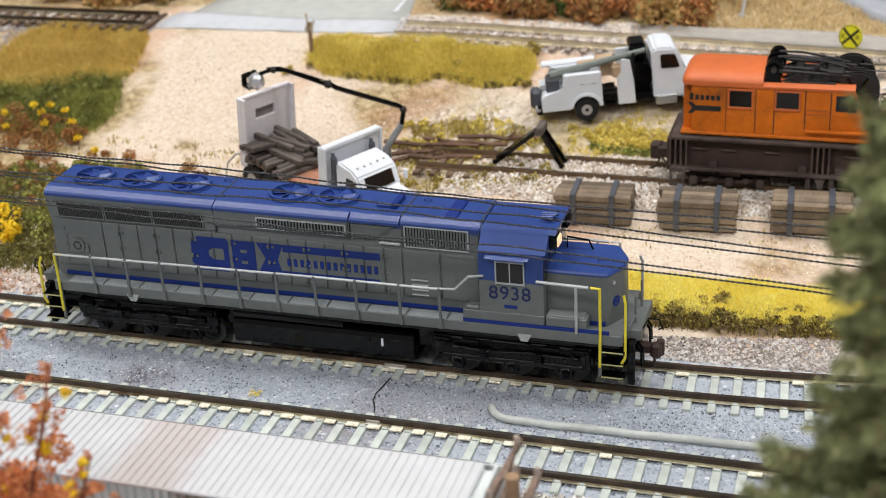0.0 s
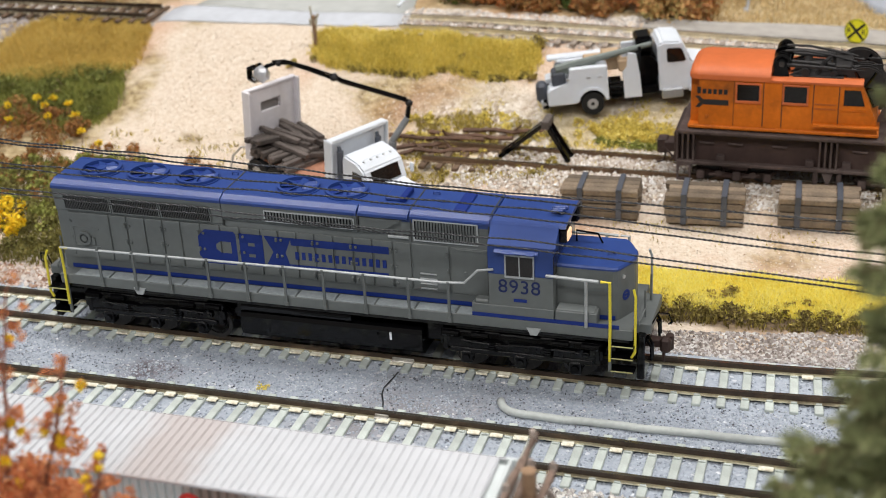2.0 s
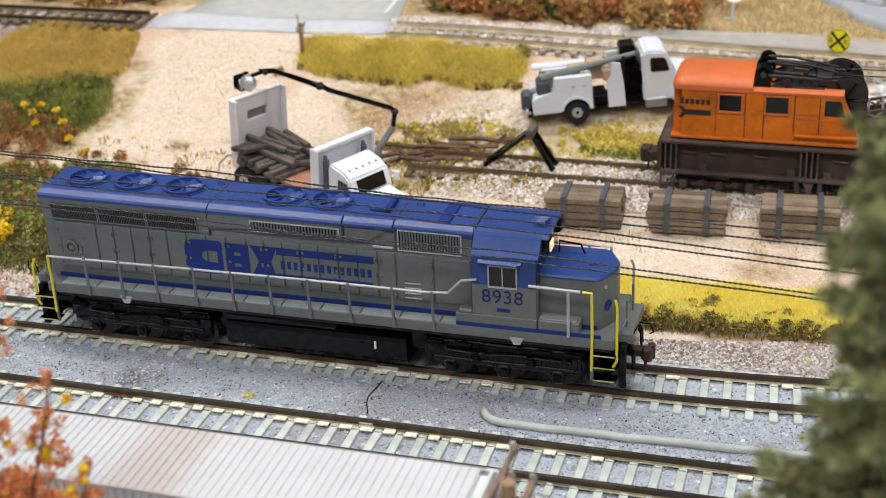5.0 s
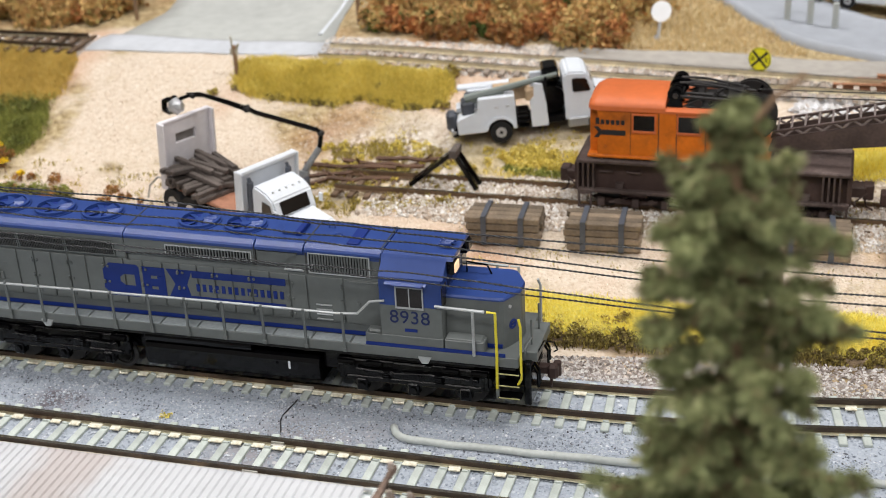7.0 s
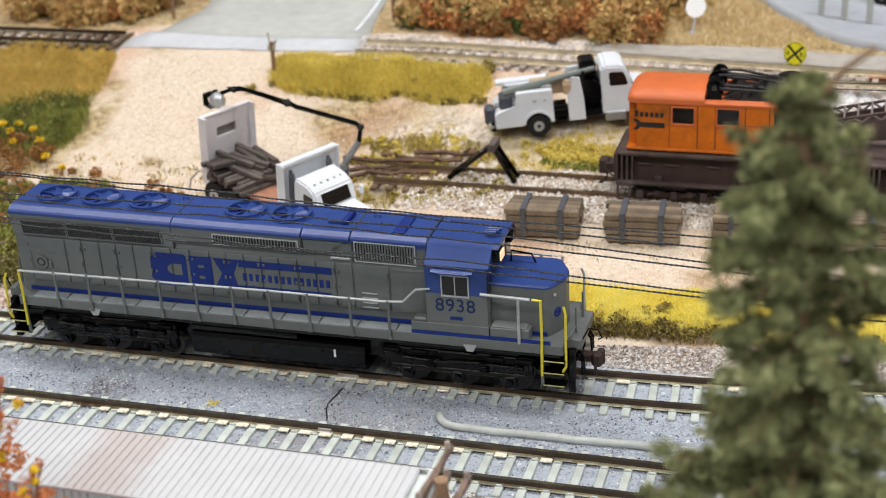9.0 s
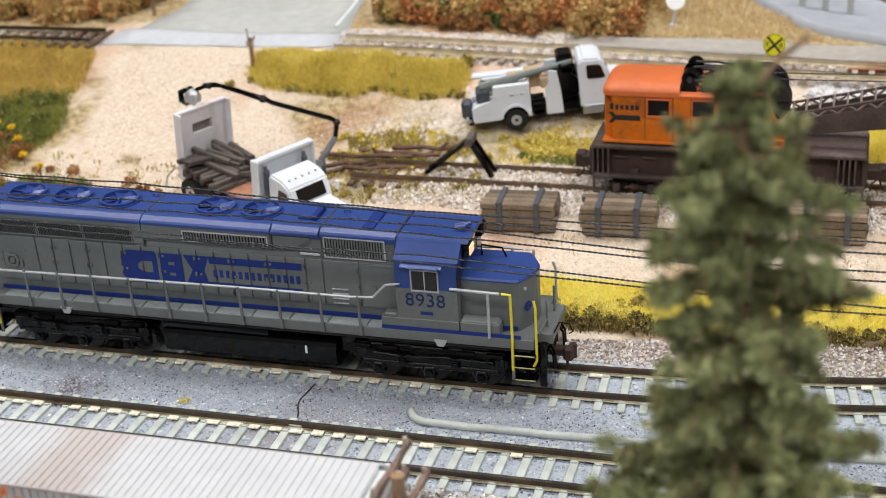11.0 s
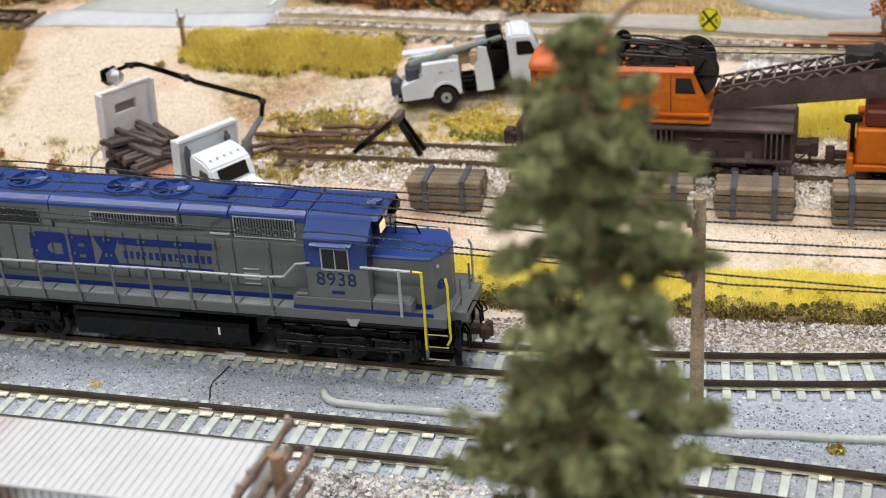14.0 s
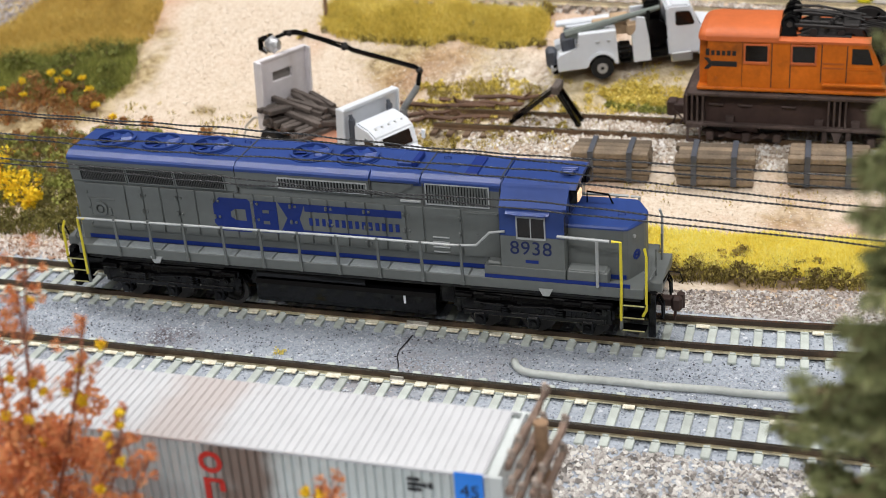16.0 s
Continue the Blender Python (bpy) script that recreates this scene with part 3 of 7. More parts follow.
    for x in (49.4, 101.2, 86.3):
        bm = bmesh.new()
        box(bm, x - 0.12, x + 0.12, -5.1, 5.1, 32.45, 32.6)
        put("roof_seam", bm, DARKGREY, roof)
    # five roof fans
    for x in (20.9, 31.2, 41.7, 62.6, 72.2):
        bm = bmesh.new()
        ring(bm, (x, 0.0, 32.85), 3.5, 4.05, 0.8, 36)
        ring(bm, (x, 0.0, 32.6), 4.0, 4.35, 0.22, 36)
        fan = put("fan", bm, BLUE, roof, "round blue roof fan")
        bm = bmesh.new()
        disc(bm, (x, 0, 32.55), 3.3, 0.12)
        put("fan_well", bm, DECAL, roof)
        bm = bmesh.new()
        disc(bm, (x, 0, 32.8), 0.95, 0.5, seg=16)
        put("fan_hub", bm, BLUE, fan)
        for k in range(7):
            bm = bmesh.new()
            prism(bm, [(0.7, -0.35), (3.45, -0.95), (3.5, 0.55), (0.7, 0.35)], -0.05, 0.05, "z")
            bmesh.ops.transform(bm, matrix=Matrix.Translation((x, 0, 32.8)) @ Matrix.Rotation(2 * math.pi * k / 7 + x, 4, "Z") @ Matrix.Rotation(0.35, 4, "X"), verts=bm.verts)
            put("fan_blade", bm, BLUE, fan)
    # roof boxes, exhaust, eyes, horn
    bm = bmesh.new()
    box(bm, 80.6, 84.4, -2.4, 2.6, 32.4, 33.2, 0.2)
    put("exhaust_hatch", bm, BLUE, roof)
    bm = bmesh.new()
    box(bm, 83.4, 84.6, -2.6, 2.7, 32.45, 33.5, 0.15)
    put("exhaust_pipe", bm, DECAL, roof)
    bm = bmesh.new()
    box(bm, 94.2, 96.6, -4.4, 3.6, 32.45, 32.9, 0.15)
    put("roof_strip", bm, DECAL, roof)
    for x, y in ((88.5, 2.2), (91, -1), (60, 4.4), (47.5, 3.2)):
        bm = bmesh.new()
        tube(bm, [(x, y, 32.5), (x, y, 33.0), (x + 1.2, y, 33.0), (x + 1.2, y, 32.5)], 0.13)
        put("lifting_eye", bm, BLUE, roof)
    bm = bmesh.new()
    rod(bm, (113.0, -1.2, 31.7), (113.0, -1.2, 32.7), 0.25)
    for k, dy in enumerate((-0.9, 0.0, 0.9)):
        rod(bm, (111.4, -1.2 + dy, 32.6), (113.8 + 0.3 * k, -1.2 + dy, 32.7), 0.2, 8, 0.42)
    rod(bm, (112.6, -2.3, 32.6), (112.6, -0.1, 32.6), 0.18)
    put("horn", bm, BLUE, roof, "three-chime horn")
    # grilles
    def grille(x0, x1, z0, z1, y0, y1, step, material, upright=True):
        bm = bmesh.new()
        d = 0.16
        prism(bm, [(y0, z0), (y0 - 0.02, z0), (y1 - 0.02, z1), (y1, z1)], x0, x1, "x")
        g = put("grille", bm, BLACK, hood, "dark grille")
        bm = bmesh.new()
        if upright:
            for x in np.arange(x0 + 0.3, x1 - 0.1, step):
                prism(bm, [(y0 - 0.02, z0), (y0 - d - 0.1, z0), (y1 - d - 0.1, z1), (y1 - 0.02, z1)], x, x + step * (0.62 if x0 > 80 else 0.45), "x")
        else:
            nz = int((z1 - z0) / step)
            for i in range(nz):
                za = z0 + (i + 0.3) * step
                u = (za - z0) / (z1 - z0)
                yy = y0 + (y1 - y0) * u
                box(bm, x0, x1, yy - d - 0.05, yy, za, za + step * 0.4)
        put("louvre_panel", bm, material, g)
        bm = bmesh.new()
        for a, b, za, zb in ((x0 - 0.2, x1 + 0.2, z0 - 0.22, z0), (x0 - 0.2, x1 + 0.2, z1, z1 + 0.22), (x0 - 0.25, x0, z0, z1), (x1, x1 + 0.25, z0, z1)):
            ua, ub = (za - z0) / (z1 - z0), (zb - z0) / (z1 - z0)
            ya, yb = y0 + (y1 - y0) * ua, y0 + (y1 - y0) * ub
            prism(bm, [(ya, za), (ya - 0.3, za), (yb - 0.3, zb), (yb, zb)], a, b, "x")
        put("grille_frame", bm, GREY if x0 < 50 else RAILGREY, g)
    for xa, xb in ((15.9, 25.6), (26.3, 36.0), (36.7, 46.8)):
        grille(xa, xb, 27.0, 29.8, -6.52, -6.95, 0.36, DARKGREY)
    grille(58.4, 75.8, 28.5, 30.3, -7.0, -7.0, 0.62, GREY)
    grille(87.3, 99.0, 27.0, 30.9, -6.25, -6.25, 0.55, GREY)
    # hood doors with latches
    xs = [15.7, 24.8, 28.6, 32.5, 36.3, 40.1, 44.3, 48.4, 52.5, 56.7, 60.3, 64.0, 67.6, 71.3, 75.2, 79.0, 83.0, 86.5, 93.8]
    for i, (a, b) in enumerate(zip(xs, xs[1:])):
        bm = bmesh.new()
        box(bm, a + 0.19, b - 0.19, -6.46, -6.05, 16.6, 26.1, 0.07)
        d = put("hood_door", bm, GREY, hood)
        bm = bmesh.new()
        for z in (17.3, 20.6, 23.9):
            if i % 2:
                box(bm, b - 0.72, b - 0.25, -6.85, -6.4, z, z + 0.85, 0.12)
            else:
                box(bm, a + 0.25, a + 0.75, -6.72, -6.4, z + 0.15, z + 0.65, 0.1)
        each(put, "latch", bm, GREY, d)
    # rear sand filler
    bm = bmesh.new()
    box(bm, 16.4, 22.2, -6.6, -6.35, 19.2, 19.5, 0.05)
    box(bm, 16.4, 22.2, -6.6, -6.35, 22.8, 23.1, 0.05)
    box(bm, 16.4, 16.7, -6.6, -6.35, 19.2, 23.1, 0.05)
    ring(bm, (18.9, -6.72, 21.0), 0.95, 1.5, 0.5, 18, "y")
    disc(bm, (18.9, -6.7, 21.0), 0.6, 0.5, "y", 12)
    box(bm, 20.4, 21.2, -6.8, -6.5, 19.6, 21.2, 0.1)
    put("sand_filler", bm, GREY, hood)
    # steps pressed into the hood side near the cab
    bm = bmesh.new()
    for z in (17.0, 18.0, 19.0, 20.0):
        box(bm, 88.0, 91.2, -6.75, -6.4, z, z + 0.25, 0.03)
    each(put, "tread_step", bm, RAILGREY, hood)
    bm = bmesh.new()
    box(bm, 94.0, 100.8, -6.4, -6.15, 16.6, 26.0, 0.06)
    box(bm, 96.3, 96.9, -6.6, -6.35, 20.5, 21.2, 0.05)
    box(bm, 95.0, 100.6, -6.55, -6.35, 25.4, 25.8, 0.05)
    put("hood_door", bm, GREY, hood)
    bm = bmesh.new()
    box(bm, 82.2, 86.2, -6.75, -6.2, 27.0, 27.5, 0.1)
    put("grab_bar", bm, RAILGREY, hood)
    for x, za, zb in ((49.4, 26.4, 31.0), (86.6, 26.4, 31.0), (101.2, 17.0, 31.0)):
        bm = bmesh.new()
        box(bm, x - 0.12, x + 0.12, -6.8 if x < 50 else -6.34, -6.1, za, zb)
        put("panel_joint", bm, DARKGREY, hood)
    # blue marking on the side: plain blocks and bars
    def mark(name, shapes, material=DECAL):
        bm = bmesh.new()
        for i, pts in enumerate(shapes):
            prism(bm, pts, -6.50 - 0.012 * i, -6.41)
        return put(name, bm, material, hood, "plain blue painted marking")
    def rect(a, b, c, d):
        return [(a, c), (b, c), (b, d), (a, d)]
    octagon = [(44.9, 18.1), (51.0, 18.1), (51.5, 18.8), (51.5, 20.5), (48.2, 20.5), (47.2, 21.2), (47.2, 22.2), (48.2, 22.9), (51.5, 22.9), (51.5, 24.6), (51.0, 25.1), (45.1, 25.1), (43.6, 23.6), (43.5, 19.6)]
    mark("marking", [octagon, rect(50.4, 51.5, 20.5, 22.9)])
    mark("marking", [rect(52.2, 57.0, 18.3, 20.1), rect(52.2, 57.0, 23.1, 24.9), rect(52.2, 57.0, 20.8, 22.4), rect(52.2, 53.9, 20.1, 23.1), rect(55.3, 57.0, 20.1, 23.1)])
    mark("marking", [[(57.3, 24.9), (62.8, 24.9), (61.5, 21.7), (59.0, 21.7)], [(57.2, 18.4), (62.4, 18.4), (61.5, 21.7), (59.0, 21.7)]])
    mark("marking", [rect(62.7, 82.1, 23.4, 24.9)])
    mark("marking", [rect(62.2, 81.8, 18.5, 19.4)])
    mark("marking", [rect(63.4 + i * 1.34, 63.4 + i * 1.34 + 0.72, 20.5 + (0.05 if i % 3 else 0), 22.1) for i in range(14)])
    # the cab
    bm = bmesh.new()
    prism(bm, [(-9.0, 14.0), (9.0, 14.0), (9.0, 28.3), (6.0, 31.0), (-6.0, 31.0), (-9.0, 28.3)], 101.62, 113.4, "x")
    cab = put("cab", bm, GREY, label="blue and grey driver's cab")
    bm = bmesh.new()
    prism(bm, [(-9.12, 28.55), (-6.2, 31.25), (-5.7, 31.6), (-4.6, 31.85), (4.6, 31.85), (5.7, 31.6), (6.2, 31.25), (9.12, 28.55), (8.9, 28.3), (-8.9, 28.3)], 101.65, 113.9, "x")
    prism(bm, [(-6.1, 31.1), (-5.7, 31.55), (-4.6, 31.85), (4.6, 31.85), (5.7, 31.55), (6.1, 31.1)], 113.9, 115.1, "x")
    put("cab_roof", bm, BLUE, cab, "sloped blue cab roof")
    bm = bmesh.new()
    box(bm, 101.6, 113.45, -9.1, 9.1, 22.75, 28.5, 0.05)
    put("blue_band", bm, BLUE, cab)
    bm = bmesh.new()
    for xa, xb, yo in ((103.0, 104.4, -10.0), (104.4, 106.2, -10.25), (106.2, 108.9, -10.15), (108.9, 110.2, -10.3), (110.2, 110.9, -9.9)):
        prism(bm, [(yo, 27.3), (-9.0, 27.6), (-9.0, 27.9), (yo - 0.05, 27.5)], xa, xb, "x")
    put("sunshade", bm, BLUE, cab)
    for s in (-1, 1):
        bm = bmesh.new()
        box(bm, 105.0, 109.9, s * 9.16 - 0.06, s * 9.16 + 0.06, 22.7, 26.6)
        w = put("window", bm, GLASS_DARK, cab, "sliding cab side window")
        bm = bmesh.new()
        for a, b, c, d in ((104.7, 110.1, 22.3, 22.65), (104.7, 110.1, 26.55, 26.8), (104.7, 104.95, 22.65, 26.55), (109.85, 110.1, 22.65, 26.55), (107.3, 107.5, 22.65, 26.55)):
            box(bm, a, b, s * 9.25 - 0.1, s * 9.25 + 0.1, c, d)
        put("window_frame", bm, RAILGREY, w)
    bm = bmesh.new()
    box(bm, 98.4, 113.5, -9.15, 9.15, 13.95, 16.5, 0.1)
    box(bm, 98.9, 101.6, -9.1, -7.2, 16.4, 17.3, 0.3)
    put("battery_box", bm, GREY, cab)
    bm = bmesh.new()
    box(bm, 98.4, 125.2, -9.26, -9.08, 14.05, 14.75)
    box(bm, 113.6, 124.0, -6.32, -6.14, 14.2, 15.0)
    put("stripe", bm, DECAL, cab, "blue stripe")
    for k, digit in enumerate("8938"):
        letters("digit", digit, 3.75, NAVY, cab, Matrix.Translation((0.10425 + 0.00200 * k, -0.00906, 0.0192 + Z * MM)) @ SIDE, 0.05, "blue painted digit")
    bm = bmesh.new()
    box(bm, 106.2, 108.6, -9.12, -9.04, 17.5, 18.1)
    put("small_marking", bm, DECAL, cab)
    # windscreens and headlight
    for y in (-7.2, -2.8, 2.8, 7.2):
        bm = bmesh.new()
        box(bm, 113.38, 113.55, y - 1.6, y + 1.6, 25.2 if abs(y) < 5 else 22.8, 28.2 if abs(y) < 5 else 26.8, 0.04)
        put("windscreen", bm, GLASS_DARK, cab)
    bm = bmesh.new()
    box(bm, 113.4, 114.2, -3.0, 3.0, 28.8, 31.0, 0.3)
    hl = put("headlight_box", bm, BLUE, cab)
    for y in (-0.9, 0.9):
        bm = bmesh.new()
        disc(bm, (114.25, y, 29.9), 0.7, 0.3, "x", 16)
        put("headlight", bm, LENS, hl, "warm headlight lens")
    for s in (-1, 1):
        bm = bmesh.new()
        box(bm, 113.4, 115.3, s * 4.6 - 1.5, s * 4.6 + 1.5, 28.4, 30.95, 0.2)
        board = put("board_housing", bm, BLACK, cab)
        bm = bmesh.new()
        box(bm, 115.2, 115.6, s * 4.6 - 1.3, s * 4.6 + 1.3, 28.75, 30.55, 0.15)
        put("number_board", bm, LAMP if s < 0 else GLASS_DARK, board, "lit warm number board" if s < 0 else "dark number board")
    # the short nose
    bm = bmesh.new()
    plan = [(113.45, -6.2), (123.5, -6.2), (124.3, -5.85), (124.8, -5.1), (126.5, -1.9), (126.7, -1.1), (126.7, 1.1), (126.5, 1.9), (124.8, 5.1), (124.3, 5.85), (123.5, 6.2), (113.45, 6.2)]
    prism(bm, plan, 14.0, 23.9, "z")
    nose = put("short_hood", bm, GREY, label="grey short nose with blue top")
    bm = bmesh.new()
    rows = [[bm.verts.new((x + dx * (x > 115), y * k, z)) for x, y in plan] for dx, k, z in ((0.07, 1.012, 23.8), (0.07, 1.012, 24.1), (-0.12, 0.975, 24.45))]
    for p, q in zip(rows, rows[1:]):
        for i in range(len(plan)):
            k = (i + 1) % len(plan)
            bm.faces.new((p[i], p[k], q[k], q[i]))
    bm.faces.new(rows[0][::-1])
    bm.faces.new(rows[-1])
    put("nose_top", bm, BLUE, nose, "blue flat nose top")
    bm = bmesh.new()
    turned = Matrix.Translation((125.5, -3.75, 0)) @ Matrix.Rotation(-0.48, 4, "Z")
    ring(bm, (0.06, -0.1, 18.3), 0.5, 1.0, 0.12, 18, "x")
    box(bm, 0.0, 0.12, -0.45, 0.25, 18.1, 18.5)
    bmesh.ops.transform(bm, matrix=turned, verts=bm.verts)
    put("small_marking", bm, DECAL, nose)
    bm = bmesh.new()
    disc(bm, (0.1, -0.9, 22.2), 0.35, 0.3, "x", 10)
    bmesh.ops.transform(bm, matrix=turned, verts=bm.verts)
    put("nose_fitting", bm, CHROME, nose)
    bm = bmesh.new()
    tube(bm, [(121.6, -1.2, 24.4), (121.8, -1.1, 24.75), (122.8, -0.8, 24.75), (123.0, -0.7, 24.4)], 0.12)
    put("lifting_eye", bm, BLUE, nose)
    bm = bmesh.new()
    tube(bm, [(115.0, 3.6, 24.3), (115.0, 3.6, 26.6), (119.0, 3.6, 26.2), (119.8, 3.6, 24.4)], 0.2)
    put("grab_iron", bm, BLACK, nose)
    bm = bmesh.new()
    box(bm, 113.7, 121.2, -9.1, -6.3, 13.95, 16.6, 0.2)
    box(bm, 113.9, 120.8, -9.0, -6.4, 16.5, 16.9, 0.15)
    put("tool_box", bm, GREY, nose)
    # handrails
    posts = (23.1, 30.6, 38.1, 46.4, 54.3, 62.1, 69.9, 78.0, 86.5, 94.2)
    for s in (-1, 1):
        yy = s * 9.6
        bm = bmesh.new()
        tube(bm, [(14.9, yy, 20.0), (40, yy, 20.2), (70, yy, 20.4), (93, yy, 20.3), (97.2, yy, 20.6), (99.8, yy * 0.99, 23.3), (102.6, yy * 0.97, 23.7)], 0.25)
        rail_ob = put("handrail", bm, RAILGREY, label="grey side handrail")
        for x in posts:
            bm = bmesh.new()
            box(bm, x - 0.27, x + 0.27, yy - 0.16, yy + 0.16, 12.3, 20.2, 0.06)
            box(bm, x - 0.38, x + 0.38, yy - 0.2, yy + 0.2, 12.2, 13.0, 0.06)
            disc(bm, (x, yy, 20.3), 0.32, 0.5, "x", 8)
            put("stanchion", bm, GREY, rail_ob)
        bm = bmesh.new()
        tube(bm, [(112.2, yy * 0.97, 23.4), (117.5, yy, 23.4), (121.6, yy, 23.3)], 0.3)
        rod(bm, (119.4, yy, 14), (119.4, yy, 23.2), 0.3)
        put("handrail", bm, RAILGREY)
        for x, top, low, dx in ((123.6, 23.3, 5.4, -1), (14.9, 20.0, 5.4, 1)):
            bm = bmesh.new()
            tube(bm, [(x + dx * 1.6, yy, top), (x, yy, top), (x + 0.1, yy, 15), (x, yy, 7.6)], 0.27)
            put("step_grab_rail", bm, YELLOW if s < 0 else RAILGREY, label="yellow step grab rail" if s < 0 else "grey step grab rail")
            bm = bmesh.new()
            box(bm, x - 0.3, x + 0.3, yy * 0.96 - 0.2, yy * 0.96 + 0.2, low, 12.4, 0.06)
            put("step_side", bm, GREY)
            x2 = x - dx * 4.4
            bm = bmesh.new()
            tube(bm, [(x2 + dx * 0.4, yy * 0.86, top - 1.6), (x2, yy * 0.9, top - 3), (x2, yy * 0.92, 9.6), (x2 + dx * 0.6, yy * 0.92, 8.4)], 0.27)
            put("step_grab_rail", bm, YELLOW if s < 0 else RAILGREY, label="yellow step grab rail" if s < 0 else "grey step grab rail")
            for z in (5.5, 8.1, 10.6):
                bm = bmesh.new()
                box(bm, min(x, x2), max(x, x2), min(s * 7.2, yy), max(s * 7.2, yy), z, z + 0.3, 0.05)
                st = put("step", bm, BLACK, label="black step with a worn yellow edge")
                bm = bmesh.new()
                box(bm, min(x, x2) + 0.2, max(x, x2) - 0.2, yy - 0.1, yy + 0.1, z + 0.06, z + 0.28, 0.03)
                put("step_edge", bm, STRAW, st)
    for x, z1, s in ((128.2, 18.0, 1), (11.6, 18.0, -1)):
        bm = bmesh.new()
        tube(bm, [(x, -6.5, 13.8), (x, -6.5, z1 - 3.5), (x + s * 0.6, -3.2, z1 - 2.5), (x + s * 0.6, -3.2, z1 + 1.2)], 0.2)
        rod(bm, (x + s * 0.6, -3.2, 13.8), (x + s * 0.6, -3.2, z1), 0.18)
        put("end_handrail", bm, GREY)
        bm = bmesh.new()
        tube(bm, [(x, 6.5, 13.8), (x, 6.5, z1 - 3.5), (x + s * 0.6, 3.2, z1 - 2.5), (x + s * 0.6, 3.2, z1 + 1.2)], 0.2)
        rod(bm, (x + s * 0.6, 3.2, 13.8), (x + s * 0.6, 3.2, z1), 0.2)
        put("end_handrail", bm, GREY)
    # pilots and couplers
    for x, s in ((128.8, 1), (10.6, -1)):
        bm = bmesh.new()
        box(bm, x - 0.7, x + 0.7, -7.4, 7.4, 3.2, 12.2, 0.2)
        pilot = put("pilot", bm, BLACK, label="black pilot plate")
        bm = bmesh.new()
        for y in (-5.2, -3.8, 3.8, 5.2):
            tube(bm, [(x + s * 0.7, y, 10.4), (x + s * 1.5, y, 9.0), (x + s * 1.6, y, 6.2)], 0.28)
        each(put, "brake_hose", bm, BLACK, pilot)
        bm = bmesh.new()
        box(bm, x + min(0, s * 4.0), x + max(0, s * 4.0), -0.9, 0.9, 6.4, 8.0, 0.2)
        box(bm, x + s * 3.4 - 1.0, x + s * 3.4 + 1.0, -1.5, 0.3, 5.6, 8.6, 0.5)
        rod(bm, (x + s * 4.0, 0.7, 5.7), (x + s * 4.0, 0.7, 8.5), 0.75, 10)
        rod(bm, (x + s * 3.0, -0.6, 3.6), (x + s * 3.2, -0.6, 6.0), 0.3, 6)
        put("coupler", bm, BROWN, pilot, "brown knuckle coupler")
        bm = bmesh.new()
        tube(bm, [(x + s * 0.6, -5.5, 11.6), (x + s * 1.2, -5.0, 12.8), (x + s * 2.6, -4.4, 15.6), (x + s * 4.4, -3.8, 15.2), (x + s * 4.9, -3.4, 13.4), (x + s * 4.2, -3.3, 12.9)], 0.16)
        put("uncoupling_lever", bm, BLACK, pilot)
    # fuel tank and air reservoirs
    bm = bmesh.new()
    prism(bm, [(-7.6, 9.3), (-8.1, 9.0), (-8.5, 8.2), (-8.5, 5.4), (-8.1, 4.4), (-7.0, 3.6), (7.0, 3.6), (8.1, 4.4), (8.5, 5.4), (8.5, 8.2), (8.1, 9.0), (7.6, 9.3)], 51.5, 88.2, "x")
    tank = put("fuel_tank", bm, BLACK, label="black fuel tank")
    bm = bmesh.new()
    rod(bm, (52.0, -7.9, 10.3), (74.5, -7.9, 10.3), 0.95, 16)
    rod(bm, (52.0, 7.9, 10.3), (74.5, 7.9, 10.3), 0.95, 16)
    each(put, "air_reservoir", bm, BLACK, tank)
    bm = bmesh.new()
    box(bm, 81.9, 82.3, -8.68, -8.4, 6.6, 8.2)
    put("fuel_gauge", bm, WHITE, tank)
    bm = bmesh.new()
    rod(bm, (79.6, -8.5, 7.6), (79.6, -8.2, 7.6), 0.3, 8)
    box(bm, 88.4, 92, -6.5, 6.5, 6.5, 11.9, 0.2)
    put("tank_fitting", bm, BLACK, tank)
    # two six-wheel trucks
    for xc, s in ((33.0, 1), (107.0, -1)):
        bm = bmesh.new()
        box(bm, xc - 14, xc + 14, -5.0, 5.0, 5.0, 11.6, 0.3)
        bogie = put("bogie", bm, BLACK, label="black six-wheel truck")
        for side in (-1, 1):
            y0 = side * 7.9
            bm = bmesh.new()
            box(bm, xc - 15.0, xc + 15.0, y0 - 0.7, y0 + 0.7, 8.9, 10.2, 0.25)
            box(bm, xc - 13.4, xc + 13.4, y0 - 0.8, y0 + 0.8, 5.6, 6.7, 0.2)
            for x in (-14.2, -7.6, -2.6, 2.6, 7.6, 14.2):
                box(bm, xc + x - 0.5, xc + x + 0.5, y0 - 0.65, y0 + 0.65, 5.8, 9.4, 0.15)
            prism(bm, [(xc - 15.2, 8.6), (xc - 15.2, 7.0), (xc - 12.6, 6.4), (xc - 11.6, 5.0), (xc - 8.8, 5.0), (xc - 8.0, 6.8), (xc - 2.0, 6.8), (xc - 1.4, 5.0), (xc + 1.4, 5.0),
                       (xc + 2.0, 6.8), (xc + 8.0, 6.8), (xc + 8.8, 5.0), (xc + 11.6, 5.0), (xc + 12.6, 6.4), (xc + 15.2, 7.0), (xc + 15.2, 8.6), (xc + 12, 9.6), (xc - 12, 9.6)], y0 - 0.5, y0 + 0.5)
            sf = put("sideframe", bm, BLACK, bogie)
            bm = bmesh.new()
            for x in (-10.2, 0, 10.2):
                box(bm, xc + x - 1.1, xc + x + 1.1, y0 - 1.1, y0 + 1.1, 3.6, 6.2, 0.25)
